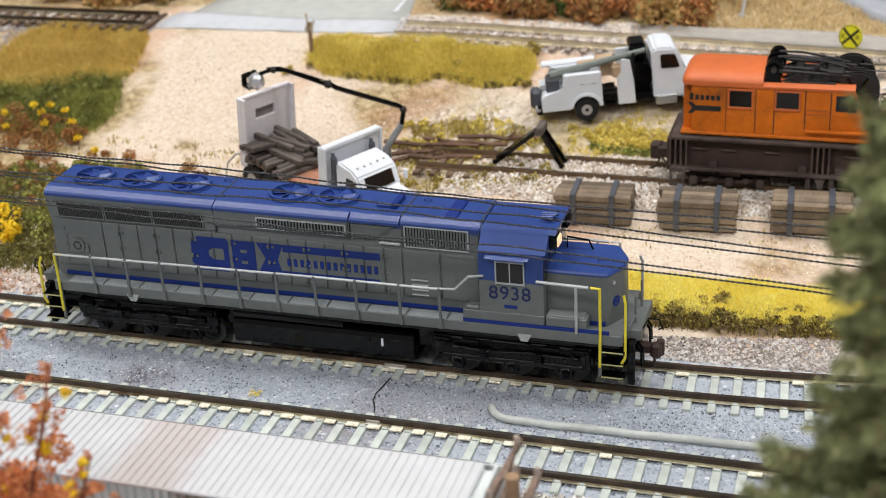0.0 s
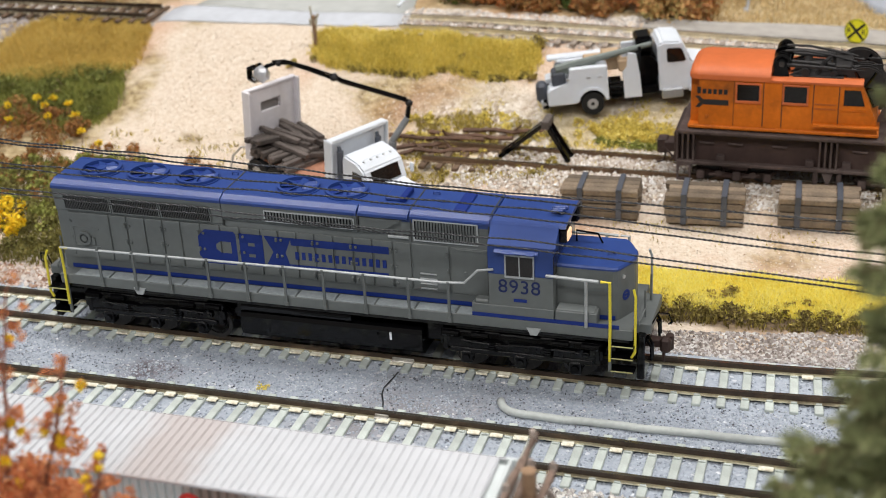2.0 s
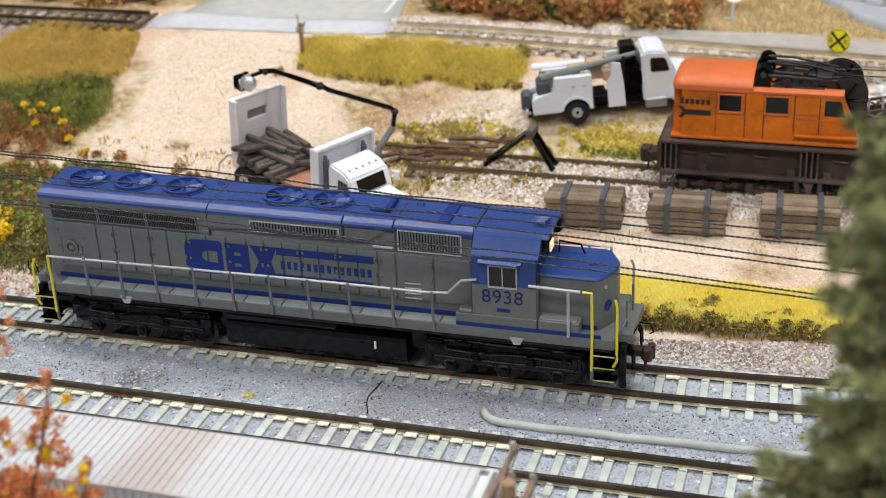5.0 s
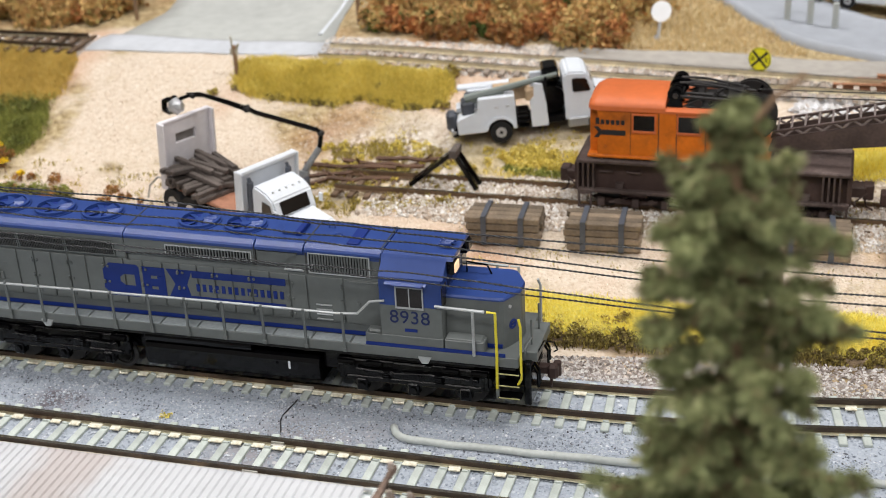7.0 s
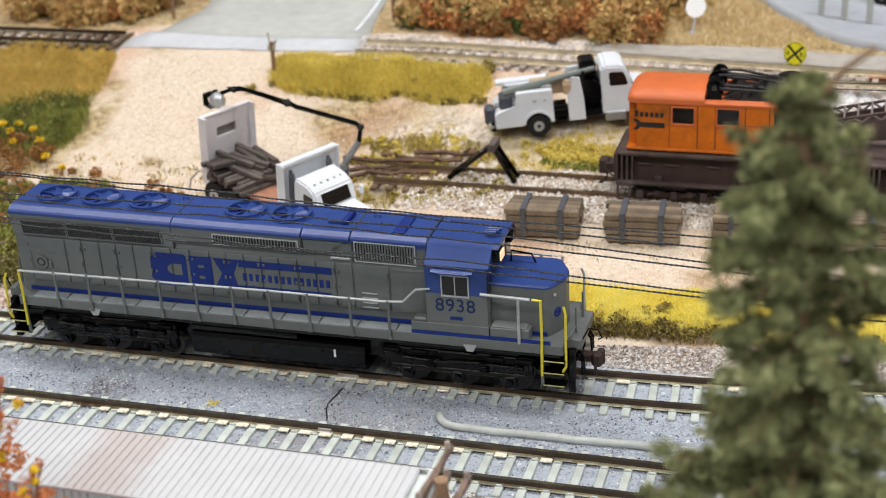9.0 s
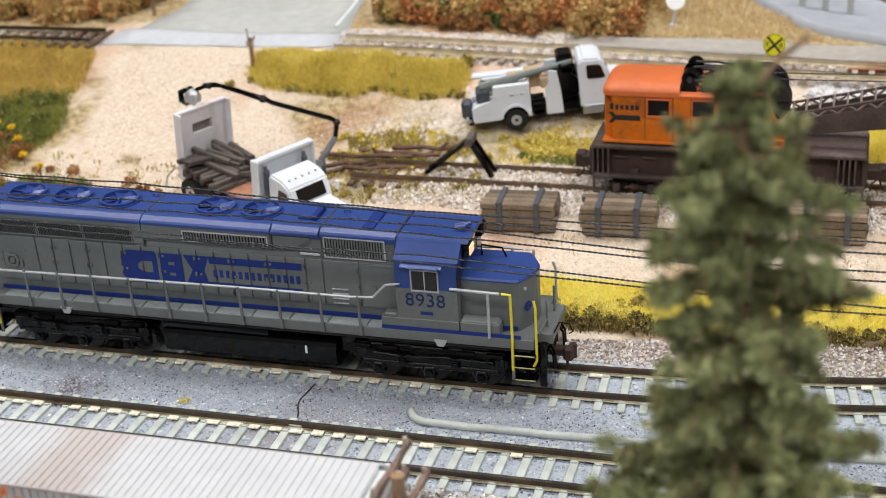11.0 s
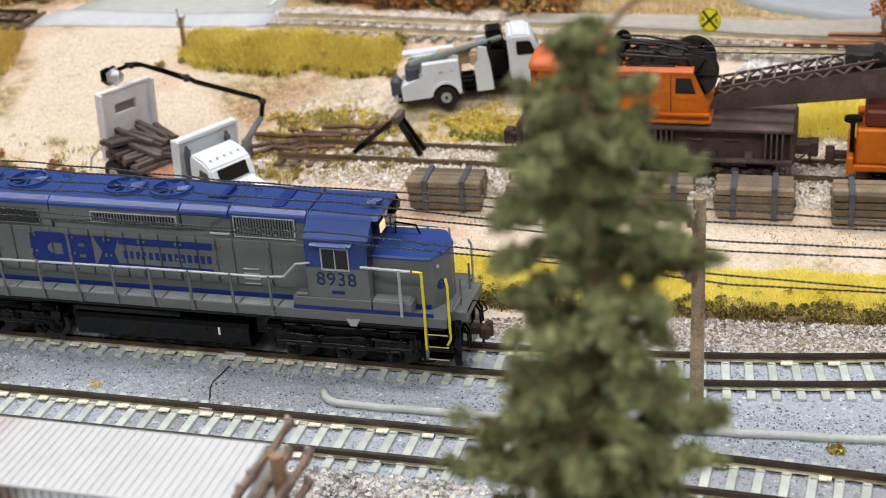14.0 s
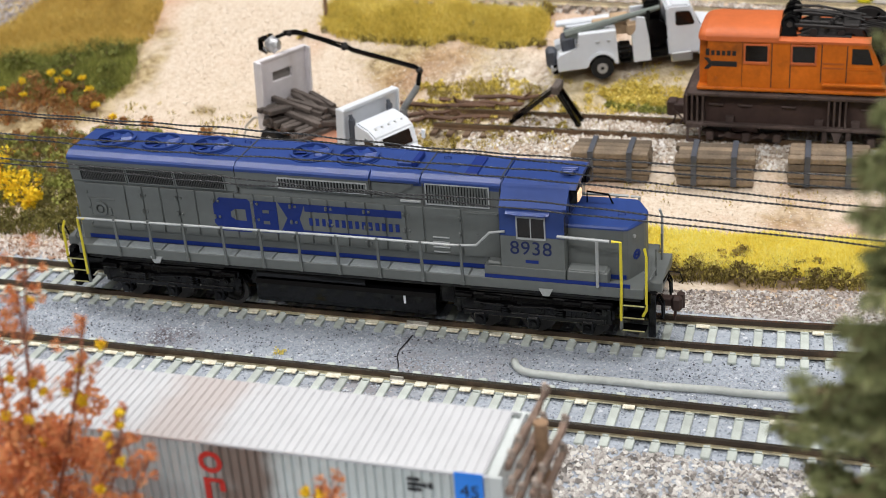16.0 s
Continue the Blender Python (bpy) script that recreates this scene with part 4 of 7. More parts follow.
                disc(bm, (xc + x, y0 + side * 1.2, 4.9), 0.7, 0.5, "y", 10)
            put("axle_box", bm, BLACK, sf)
            bm = bmesh.new()
            for x in (-5.2, 5.2):
                for k in range(4):
                    disc(bm, (xc + x, y0 + side * 0.6, 7.0 + k * 0.5), 0.95, 0.3, "z", 10)
                box(bm, xc + x - 1.6, xc + x + 1.6, y0 + side * 0.2 - 0.6, y0 + side * 0.2 + 0.6, 9.2, 10.4, 0.2)
            for x in (-13.0, -7.5, 7.5, 13.0):
                rod(bm, (xc + x - 1.6, y0 + side * 0.8, 9.6), (xc + x + 1.6, y0 + side * 0.8, 9.6), 0.65, 10)
            box(bm, xc - 12, xc + 12, y0 + side * 0.5 - 0.15, y0 + side * 0.5 + 0.15, 10.6, 11.0, 0.05)
            tube(bm, [(xc - 11, y0 + side * 1.0, 8.4), (xc - 4, y0 + side * 1.1, 8.0), (xc + 3, y0 + side * 1.0, 8.5), (xc + 11, y0 + side * 1.0, 8.2)], 0.22)
            for x in (-9.6, -3.9, 1.2, 4.4, 9.9, 12.2):
                box(bm, xc + x - 0.6, xc + x + 0.5, y0 + side * 0.9 - 0.3, y0 + side * 0.9 + 0.3, 7.3, 8.5, 0.15)
                disc(bm, (xc + x, y0 + side * 1.25, 7.9), 0.3, 0.2, "y", 8)
            put("spring_gear", bm, BLACK, sf)
        for x in (-10.2, 0, 10.2):
            for side in (-1, 1):
                bm = bmesh.new()
                disc(bm, (xc + x, side * 4.9, 4.6), 3.2, 1.1, "y", 24)
                disc(bm, (xc + x, side * 4.3, 4.6), 3.6, 0.3, "y", 24)
                put("wheel", bm, WHEEL, bogie)
    bm = bmesh.new()
    ring(bm, (45.6, -6.6, 5.2), 2.4, 3.2, 0.5, 20, "y")
    put("brake_disc", bm, WHEEL)
    return L


locomotive()


# ---------------------------------------------------------------- container and its stack
CONTSIDE = mat("stained_container_side", (0.52, 0.57, 0.57), 0.5, vary=0.08, scale=40, fine=0.05, second=(0.22, 0.17, 0.14), mask=0.66, smear=(0.0075, 0.0085, (0.20, 0.155, 0.13)))


def container(z0, name, label):
    C = thing(name, 80.4, -74.7, z0, label, "container", "stacked containers")
    x0, x1, y0, y1, h = -43.0, 43.0, -7.4, 7.4, 18.0
    bm = bmesh.new()
    box(bm, x0 + 0.3, x1 - 0.3, y0 + 0.9, y1 - 0.9, 0.2, h - 0.8)
    part("body", bm, CONTAINER, C)
    step = 1.28
    k = int((x1 - x0 - 1.0) / step)
    for s, yy in ((-1, y0), (1, y1)):
        verts, faces = [], []
        n = 0
        for i in range(k):
            a = x0 + 1.0 + i * step
            for u, d in ((0.0, 0.4), (0.16, 0.0), (0.80, 0.0), (0.96, 0.4)):
                verts += [(a + u, yy - s * d, 0.8), (a + u, yy - s * d, h - 0.9)]
        for i in range(len(verts) // 2 - 1):
            faces.append((2 * i, 2 * i + 2, 2 * i + 3, 2 * i + 1))
        ob = raw("corrugated_side", verts, faces, CONTSIDE)
        ob.parent = C
        tagged(ob, "pale grey corrugated side wall")
    verts, faces = [], []
    for i in range(k):
        a = x0 + 1.0 + i * step
        for u, d in ((0.0, 0.3), (0.08, 0.0), (0.22, 0.0), (0.30, 0.3)):
            verts += [(a + u, y0 - 0.05, h - 0.42 + d * 0.7 - 0.1), (a + u, y1 + 0.05, h - 0.42 + d * 0.7 - 0.1)]
    for i in range(len(verts) // 2 - 1):
        faces.append((2 * i, 2 * i + 1, 2 * i + 3, 2 * i + 2))
    ob = raw("roof_panel", verts, faces, CONTROOF)
    ob.parent = C
    tagged(ob, "dirty white ribbed roof")
    for yy in (y0, y1):
        bm = bmesh.new()
        box(bm, x0, x1, yy - 0.16, yy + 0.16, h - 0.8, h - 0.32, 0.08)
        part("top_rail", bm, CONTROOF, C)
        bm = bmesh.new()
        box(bm, x0, x1, yy - 0.18, yy + 0.18, 0, 0.9, 0.08)
        part("bottom_rail", bm, CONTAINER, C)
    for xx in (x0, x1):
        for yy in (y0, y1):
            bm = bmesh.new()
            box(bm, xx - 0.9, xx + 0.9, yy - 0.22, yy + 0.22, 0, h - 0.25, 0.1)
            part("corner_post", bm, CONTAINER, C)
        bm = bmesh.new()
        box(bm, xx - 0.2, xx + 0.2, y0, y1, 0.2, h - 0.28, 0.05)
        part("end_wall", bm, CONTAINER, C)
    bm = bmesh.new()
    box(bm, x1 - 5.4, x1 - 1.6, y0 - 0.32, y0 - 0.24, 6.0, h - 0.05)
    panel = part("blue_panel", bm, SIGNBLUE, C, "blue length panel")
    letters("number", "45", 2.6, INK, panel, Matrix.Translation(((x1 - 3.4) * MM, (y0 - 0.36) * MM, 14.3 * MM)) @ SIDE, 0.03)
    bm = bmesh.new()
    for i, w in enumerate((1.7, 2.6, 1.9)):
        box(bm, 31.2, 31.2 + w, y0 - 0.12, y0 - 0.05, 15.6 - i * 0.8, 16.1 - i * 0.8)
    box(bm, 34.0, 34.6, y0 - 0.12, y0 - 0.05, 14.6, 15.5)
    part("small_print", bm, INK, C)
    bm = bmesh.new()
    ring(bm, (3.4, y0 - 0.1, 14.4), 1.0, 1.75, 0.1, 20, "y")
    box(bm, 2.0, 2.9, y0 - 0.15, y0 - 0.05, 8.2, 11.8)
    box(bm, 2.9, 4.9, y0 - 0.15, y0 - 0.05, 11.2, 11.8)
    box(bm, 4.3, 5.1, y0 - 0.15, y0 - 0.05, 9.8, 11.4)
    box(bm, 2.0, 5.0, y0 - 0.15, y0 - 0.05, 4.6, 7.0)
    part("red_marking", bm, RED, C, "plain red painted marking")
    return C


container(13.2, "shipping_container", "pale grey corrugated container with a stained white roof")
container(-4.9, "shipping_container", "pale grey corrugated container under another container")


# ---------------------------------------------------------------- white grapple truck
DUSTBROWN = mat("dusty_brown_frame", (0.072, 0.050, 0.045), 0.7, vary=0.3, scale=160, fine=0.15, second=(0.13, 0.10, 0.09), mask=0.62, spec=0.3)
DUSTBLACK = mat("dusty_black_steel", (0.022, 0.020, 0.020), 0.6, vary=0.3, scale=160, fine=0.15, second=(0.10, 0.09, 0.085), mask=0.62, spec=0.3)


def wheel(parent, x, y, z, r=3.0, w=2.6, rim=CHROME):
    bm = bmesh.new()
    disc(bm, (x, y, z), r, w, "y", 22)
    t = part("wheel", bm, RUBBER, parent, "black tyre")
    bm = bmesh.new()
    ring(bm, (x, y, z), r * 0.16, r * 0.48, w + 0.15, 16, "y")
    part("rim", bm, rim, t, "silver wheel rim")
    return t


def log_truck():
    T = thing("grapple_truck", 38.6, 68.2, 5.0, "white grapple truck with old ties on its rusty bed", "truck", rz=-27.0, ry=4.0)
    bm = bmesh.new()
    box(bm, -18, 31, -3.2, 3.2, 3.6, 5.4, 0.2)
    part("chassis", bm, BLACK, T)
    bm = bmesh.new()
    box(bm, -14.6, 17.5, -6.4, 6.6, 6.7, 7.8, 0.2)
    part("truck_bed", bm, mat("rusty_bed", (0.33, 0.15, 0.09), 0.7, vary=0.2, scale=120, fine=0.15), T, "rust-brown flat bed")
    # headboard with a slot
    bm = bmesh.new()
    for a in ((-6.8, 8.0, 6.0, 16.6), (-6.8, 8.0, 19.2, 22.8), (-6.8, -2.6, 16.6, 19.2), (3.4, 8.0, 16.6, 19.2)):
        box(bm, -14.0, -13.1, a[0], a[1], a[2], a[3])
    box(bm, -14.3, -11.6, -7.2, -6.5, 5.8, 23.0, 0.15)
    box(bm, -14.3, -11.6, 7.7, 8.4, 5.8, 23.0, 0.15)
    box(bm, -14.2, -12.9, -6.9, 8.1, 22.3, 23.1, 0.15)
    hb = part("headboard", bm, mat("lilac_white_plastic", (0.70, 0.67, 0.70), 0.4, vary=0.08, scale=60), T, "tall white headboard with a slot")
    # plain dark sheet added to close the view through the slot
    bm = bmesh.new()
    box(bm, -14.6, -14.1, -3.0, 3.8, 16.2, 19.6, 0.1)
    part("slot_backing", bm, mat("grey_slot_backing", (0.24, 0.22, 0.21), 0.6, vary=0.2, scale=200), hb, "plain dark grey sheet added behind the slot")
    # cab shield
    bm = bmesh.new()
    box(bm, 15.6, 16.5, -7.8, 9.4, 5.8, 19.4, 0.1)
    box(bm, 14.8, 17.3, -8.0, -7.4, 5.6, 19.9, 0.15)
    box(bm, 14.8, 17.3, 9.1, 9.7, 5.6, 19.9, 0.15)
    box(bm, 15.2, 17.0, -7.9, 9.6, 19.0, 20.0, 0.15)
    part("cab_shield", bm, WHITE, T, "white cab shield")
    for y in (-5.8, 5.8):
        bm = bmesh.new()
        rod(bm, (17.8, y, 6), (17.8, y, 17.4), 0.75, 12)
        rod(bm, (17.8, y, 17.2), (17.4, y, 18.4), 0.45, 10)
        part("exhaust_pipe", bm, BAND, T, "dark grey exhaust stack")
    # cab and bonnet
    bm = bmesh.new()
    prism(bm, [(18.4, 5.0), (27.2, 5.0), (27.0, 10.8), (25.4, 14.7), (23.2, 16.1), (19.2, 16.9), (18.4, 16.2)], -6.0, 6.0)
    bmesh.ops.bevel(bm, geom=bm.edges[:], offset=0.4, segments=2, affect="EDGES")
    cabp = part("cab", bm, WHITE, T, "white truck cab")
    bm = bmesh.new()
    prism(bm, [(26.5, 4.6), (34.6, 4.6), (34.9, 8.6), (34.0, 10.0), (26.5, 11.0)], -5.2, 5.2)
    bmesh.ops.bevel(bm, geom=bm.edges[:], offset=0.5, segments=2, affect="EDGES")
    part("bonnet", bm, WHITE, T)
    bm = bmesh.new()
    prism(bm, [(26.4, 11.4), (25.3, 14.2), (25.75, 14.3), (27.0, 11.4)], -4.1, 4.1)
    part("windscreen", bm, GLASS_DARK, cabp)
    for s in (-1, 1):
        bm = bmesh.new()
        prism(bm, [(21.8, 11.3), (25.6, 11.3), (24.6, 13.7), (22.0, 14.0)], s * 6.08 - 0.1, s * 6.08 + 0.1)
        part("side_window", bm, GLASS_DARK, cabp)
        bm = bmesh.new()
        box(bm, 27.0, 28.0, s * 6.9 - 0.3, s * 6.9 + 0.3, 11.5, 13.6, 0.1)
        rod(bm, (26.8, s * 6.0, 12.6), (27.4, s * 6.8, 12.8), 0.12)
        part("mirror", bm, WHITE, cabp)
        bm = bmesh.new()
        prism(bm, [(28.4, 4.4), (29.0, 7.2), (30.4, 8.2), (32.4, 8.2), (33.8, 7.2), (34.4, 4.4)], min(s * 4.6, s * 6.6), max(s * 4.6, s * 6.6))
        part("mudguard", bm, WHITE, T)
    bm = bmesh.new()
    for i in range(5):
        box(bm, 23.2, 23.7, -4.2 + i * 2.0, -3.7 + i * 2.0, 15.6, 16.2, 0.1)
    each(part, "marker_lamp", bm, CHROME, cabp)
    bm = bmesh.new()
    box(bm, 34.6, 35.6, -6.2, 6.2, 2.6, 4.4, 0.3)
    box(bm, 34.7, 35.1, -2.8, 2.8, 4.6, 8.6, 0.2)
    part("bumper", bm, CHROME, T)
    for x in (-9.8, -3.0, 31.4):
        for y in (-6.2, 5.6):
            wheel(T, x, y, 3.5, 3.6)
    bm = bmesh.new()
    for y in (-6.2, 6.2):
        tube(bm, [(-14.0, y, 8.4), (-17.0, y, 7.6), (-20.4, y, 4.4), (-21.6, y, 0.6)], 0.28)
    each(part, "stabiliser", bm, CHROME, T, "thin grey folding leg")
    # knuckle boom
    bm = bmesh.new()
    rod(bm, (17.0, 9.5, 5.0), (17.0, 11.6, 9.4), 1.1, 10)
    box(bm, 15.4, 18.6, 8.2, 11.4, 3.2, 6.6, 0.4)
    base = part("boom_base", bm, mat("grey_boom_base", (0.20, 0.21, 0.22), 0.45, vary=0.25, scale=150), T, "grey boom pedestal")
    return T


LOG_TRUCK = log_truck()


def tie_load():
    """Old railway ties: two layers across the bed, then loose ones thrown over them lengthwise."""
    rng = random.Random(5)
    T = LOG_TRUCK.matrix_basis

    def lay(x, y, z, a, ln, tilt=0.0):
        bm = bmesh.new()
        box(bm, -ln / 2, ln / 2, -0.66, 0.66, -0.56, 0.56, 0.13)
        for v in bm.verts:
            v.co += Vector((rng.uniform(-0.1, 0.1), 0.1 * math.sin(v.co.x), rng.uniform(-0.08, 0.08)))
        G = new("wooden_tie", mesh_of("wooden_tie", bm, LOG))
        G.matrix_basis = T @ Matrix.Translation((x * MM, y * MM, z * MM)) @ Matrix.Rotation(radians(a), 4, "Z") @ Matrix.Rotation(radians(tilt), 4, "Y")
        tagged(G, "grey-brown old railway tie stacked on the truck bed", "railway tie", "ties on the truck")

    for layer in range(2):
        for k in range(8 - layer):
            lay(-11.2 + k * 2.0 + layer * 1.0 + rng.uniform(-0.3, 0.3), rng.uniform(-1.9, -0.3), 8.4 + layer * 1.16, 90 + rng.uniform(-9, 6), rng.uniform(13.4, 15.0))
    for k in range(7):
        lay(-4.2 + rng.uniform(-1.2, 1.4), -3.4 + k * 1.55, 10.75 + rng.uniform(0, 0.1), -2 + rng.uniform(-7, 8), rng.uniform(12.5, 14.5), rng.uniform(-2, 2))
    for k, (x, y, a) in enumerate(((-5.0, -1.5, 14), (-3.0, 3.2, -4), (-6.0, 3.6, 10))):
        lay(x, y, 11.95 + 0.1 * k, a, 12.6, rng.uniform(-3, 3))
    lay(4.6, 3.6, 9.5, 62, 13.0, 6)
    for k, (x, y, a) in enumerate(((-7.2, -2.2, 10), (-6.0, 1.0, -8), (-4.0, -0.4, 14), (-6.4, 3.0, 4), (-3.4, 4.0, -10))):
        lay(x, y, 12.6 + 0.08 * k, a, rng.uniform(10.5, 12.5), rng.uniform(-2, 4))
    for k in range(4):
        lay(-11.4 + k * 1.5, -3.6 + 0.4 * k, 11.4 + 0.2 * k, 84 + rng.uniform(-16, 10), 10.6, rng.uniform(-4, 4))


tie_load()


def grapple_boom():
    """The knuckle boom, from the pedestal over the load to the grapple."""
    T = LOG_TRUCK
    inv = T.matrix_basis.inverted()

    def loc(x, y, z):
        return inv @ Vector((x * MM, y * MM, z * MM)) / MM
    pts = [loc(55.6, 80.5, 13.5), loc(59.0, 83.0, 18.8), loc(59.4, 84.0, 22.4), loc(58.2, 83.6, 23.3)]
    bm = bmesh.new()
    rod(bm, loc(54.8, 79.5, 9.0), pts[0], 1.3, 10)
    rod(bm, pts[0], pts[1], 0.8, 10)
    part("boom_mast", bm, mat("grey_boom", (0.17, 0.18, 0.19), 0.4, vary=0.3, scale=200), T, "grey crane mast")
    bm = bmesh.new()
    tube(bm, pts[1:] + [loc(51.5, 81.8, 25.7), loc(44.4, 80.0, 28.2), loc(42.6, 79.5, 29.4)], 0.62, 8)
    part("main_boom", bm, BLACK, T, "black knuckle boom")
    bm = bmesh.new()
    tube(bm, [loc(42.8, 79.6, 28.8), loc(37.6, 78.0, 31.2), loc(33.0, 76.6, 33.2), loc(30.0, 75.8, 33.4), loc(27.6, 75.2, 32.6), loc(26.4, 75.0, 31.6)], 0.5, 8)
    part("outer_boom", bm, BLACK, T, "black knuckle boom")
    bm = bmesh.new()
    tube(bm, [loc(43.5, 79.4, 29.6), loc(37.0, 77.6, 32.2), loc(32.0, 76.2, 34.0), loc(29.0, 75.4, 33.9)], 0.22, 6)
    part("hydraulic_ram", bm, BLACK, T)
    for p, r in ((loc(42.6, 79.5, 29.2), 1.0), (loc(30.4, 75.9, 33.3), 0.8), (loc(59.3, 83.9, 22.2), 0.9), (loc(55.2, 80.0, 11.0), 1.9), (loc(53.6, 78.8, 8.6), 1.8)):
        bm = bmesh.new()
        bmesh.ops.create_icosphere(bm, subdivisions=2, radius=r, matrix=Matrix.Translation(p))
        for v in bm.verts:
            v.co += 0.35 * r * noise.noise_vector(v.co * 0.8)
        part("boom_joint", bm, DUSTBLACK if r < 1.2 else BAND, T, "lumpy dark joint of the boom")
    g = loc(25.6, 75.0, 31.0)
    bm = bmesh.new()
    bmesh.ops.create_icosphere(bm, subdivisions=2, radius=2.0, matrix=Matrix.Translation(g + Vector((1.0, 0, -0.1))))
    for v in bm.verts:
        v.co += 0.4 * noise.noise_vector(v.co * 0.9)
    part("grapple_motor", bm, CHROME, T, "silver grapple head")
    bm = bmesh.new()
    for s in (-1, 1):
        tube(bm, [g + Vector((-0.6, s * 0.8, 1.4)), g + Vector((-2.2, s * 1.2, 0.6)), g + Vector((-2.4, s * 1.0, -1.6)), g + Vector((-0.8, s * 0.4, -2.2))], 0.75, 6)
    each(part, "grapple_jaw", bm, BLACK, T)


grapple_boom()


# ---------------------------------------------------------------- white service truck
def service_truck():
    T = thing("service_truck", 103.0, 113.0, 14.6, "white utility truck with a grey folded boom and a black reel", "truck", rz=16.0, ry=-4.2)
    bm = bmesh.new()
    box(bm, -15, 21, -3, 3, 2.6, 4.4, 0.2)
    part("chassis", bm, BLACK, T)
    bm = bmesh.new()
    prism(bm, [(-16.4, 3.0), (-9.2, 3.0), (-8.4, 5.6), (-6.8, 6.6), (-4.4, 6.6), (-2.8, 5.6), (-2.2, 3.2), (-1.5, 3.2), (-1.5, 12.0), (-10.6, 12.0), (-11.2, 8.2), (-15.6, 7.4), (-16.4, 6.6)], -6.6, -2.2)
    bmesh.ops.bevel(bm, geom=bm.edges[:], offset=0.25, segments=1, affect="EDGES")
    part("locker", bm, WHITE, T, "white side locker")
    bm = bmesh.new()
    prism(bm, [(-16.4, 3.0), (-1.2, 3.0), (-1.2, 11.4), (-13.2, 11.4), (-14.4, 7.4), (-16.4, 7.0)], 2.2, 6.6)
    part("locker", bm, WHITE, T, "white side locker")
    bm = bmesh.new()
    box(bm, -16.2, 2.0, -2.2, 2.2, 4.4, 6.0, 0.1)
    part("load_floor", bm, BLACK, T)
    bm = bmesh.new()
    prism(bm, [(2.2, 3.2), (6.4, 3.2), (6.2, 9.0), (5.6, 14.0), (3.6, 14.5), (3.2, 11.0), (2.2, 9.8)], -6.6, -5.9)
    part("crew_bulkhead", bm, WHITE, T, "white side panel with a slanted top")
    bm = bmesh.new()
    box(bm, 3.0, 6.4, 5.6, 6.5, 3.4, 13.4, 0.2)
    part("crew_bulkhead", bm, WHITE, T)
    bm = bmesh.new()
    for x, y, z, w in ((2.6, -4.4, 11.2, 2.8), (-0.2, -0.6, 11.6, 4.4), (-4.4, 1.0, 10.0, 4.6)):
        box(bm, x - w / 2, x + w / 2, y - w / 2, y + w / 2, z - w / 2, z + w / 2, 0.3)
    each(part, "tan_box", bm, mat("tan_card", (0.45, 0.32, 0.2), 0.8, vary=0.2, scale=200), T, "tan boxes in the truck body")
    bm = bmesh.new()
    for k in range(5):
        box(bm, -1.0, 1.6, -6.2, -4.0, 3.2 + k * 1.1, 3.7 + k * 1.1, 0.1)
    part("ladder", bm, BLACK, T)
    # reel and black frame behind the cab
    bm = bmesh.new()
    for k in range(9):
        disc(bm, (7.6 + (k % 3) * 0.1, -5.0 + k * 1.25, 9.4), 3.6 - (k % 2) * 0.5, 0.8, "y", 16)
    box(bm, 5.4, 10.4, -6.2, 6.2, 3.4, 5.6, 0.3)
    box(bm, 5.8, 10.0, -3.4, 3.4, 12.6, 17.0, 0.6)
    for k in range(7):
        rod(bm, (5.4, -5.8 + k * 1.9, 5.0), (6.6, -5.4 + k * 1.9, 15.4), 0.4)
    part("hose_reel", bm, BLACK, T, "black reel and machinery")
    # cab
    bm = bmesh.new()
    prism(bm, [(10.8, 3.4), (18.4, 3.4), (19.0, 9.0), (17.8, 13.4), (16.4, 15.8), (12.0, 16.2), (10.8, 15.4)], -6.2, 6.2)
    bmesh.ops.bevel(bm, geom=bm.edges[:], offset=0.5, segments=2, affect="EDGES")
    cabp = part("cab", bm, WHITE, T, "white truck cab")
    bm = bmesh.new()
    prism(bm, [(17.6, 3.2), (25.0, 3.2), (25.2, 7.8), (24.2, 9.2), (17.6, 10.6)], -5.4, 5.4)
    bmesh.ops.bevel(bm, geom=bm.edges[:], offset=0.5, segments=2, affect="EDGES")
    part("bonnet", bm, WHITE, T)
    for s in (-1, 1):
        bm = bmesh.new()
        prism(bm, [(12.9, 11.3), (13.3, 11.0), (17.0, 10.9), (17.4, 11.3), (16.6, 13.9), (16.1, 14.3), (13.3, 14.5), (12.9, 14.1)], s * 6.28 - 0.1, s * 6.28 + 0.1)
        part("side_window", bm, GLASS_DARK, cabp)
        bm = bmesh.new()
        box(bm, 11.2, 16.4, s * 6.3 - 0.6, s * 6.3 + 0.6, 2.0, 4.4, 0.3)
        part("fuel_tank", bm, CHROME, T)
    bm = bmesh.new()
    prism(bm, [(18.6, 10.4), (17.4, 13.6), (17.6, 13.7), (18.9, 10.4)], -5.0, 5.0)
    part("windscreen", bm, GLASS_DARK, cabp)
    # arched mudguards, locker seams and handles
    for x in (-5.6, 21.6):
        for y in (-6.75, 6.75):
            arc = [(x + 3.9 * math.cos(a), 3.0 + 3.9 * math.sin(a)) for a in np.linspace(0.15, math.pi - 0.15, 12)]
            arc += [(x + 3.3 * math.cos(a), 3.0 + 3.3 * math.sin(a)) for a in np.linspace(math.pi - 0.15, 0.15, 12)]
            bm = bmesh.new()
            prism(bm, arc, y - 0.25, y + 0.25)
            part("mudguard", bm, WHITE, T, "white arched mudguard")
    for xx in (-11.2, -6.2, -3.4):
        bm = bmesh.new()
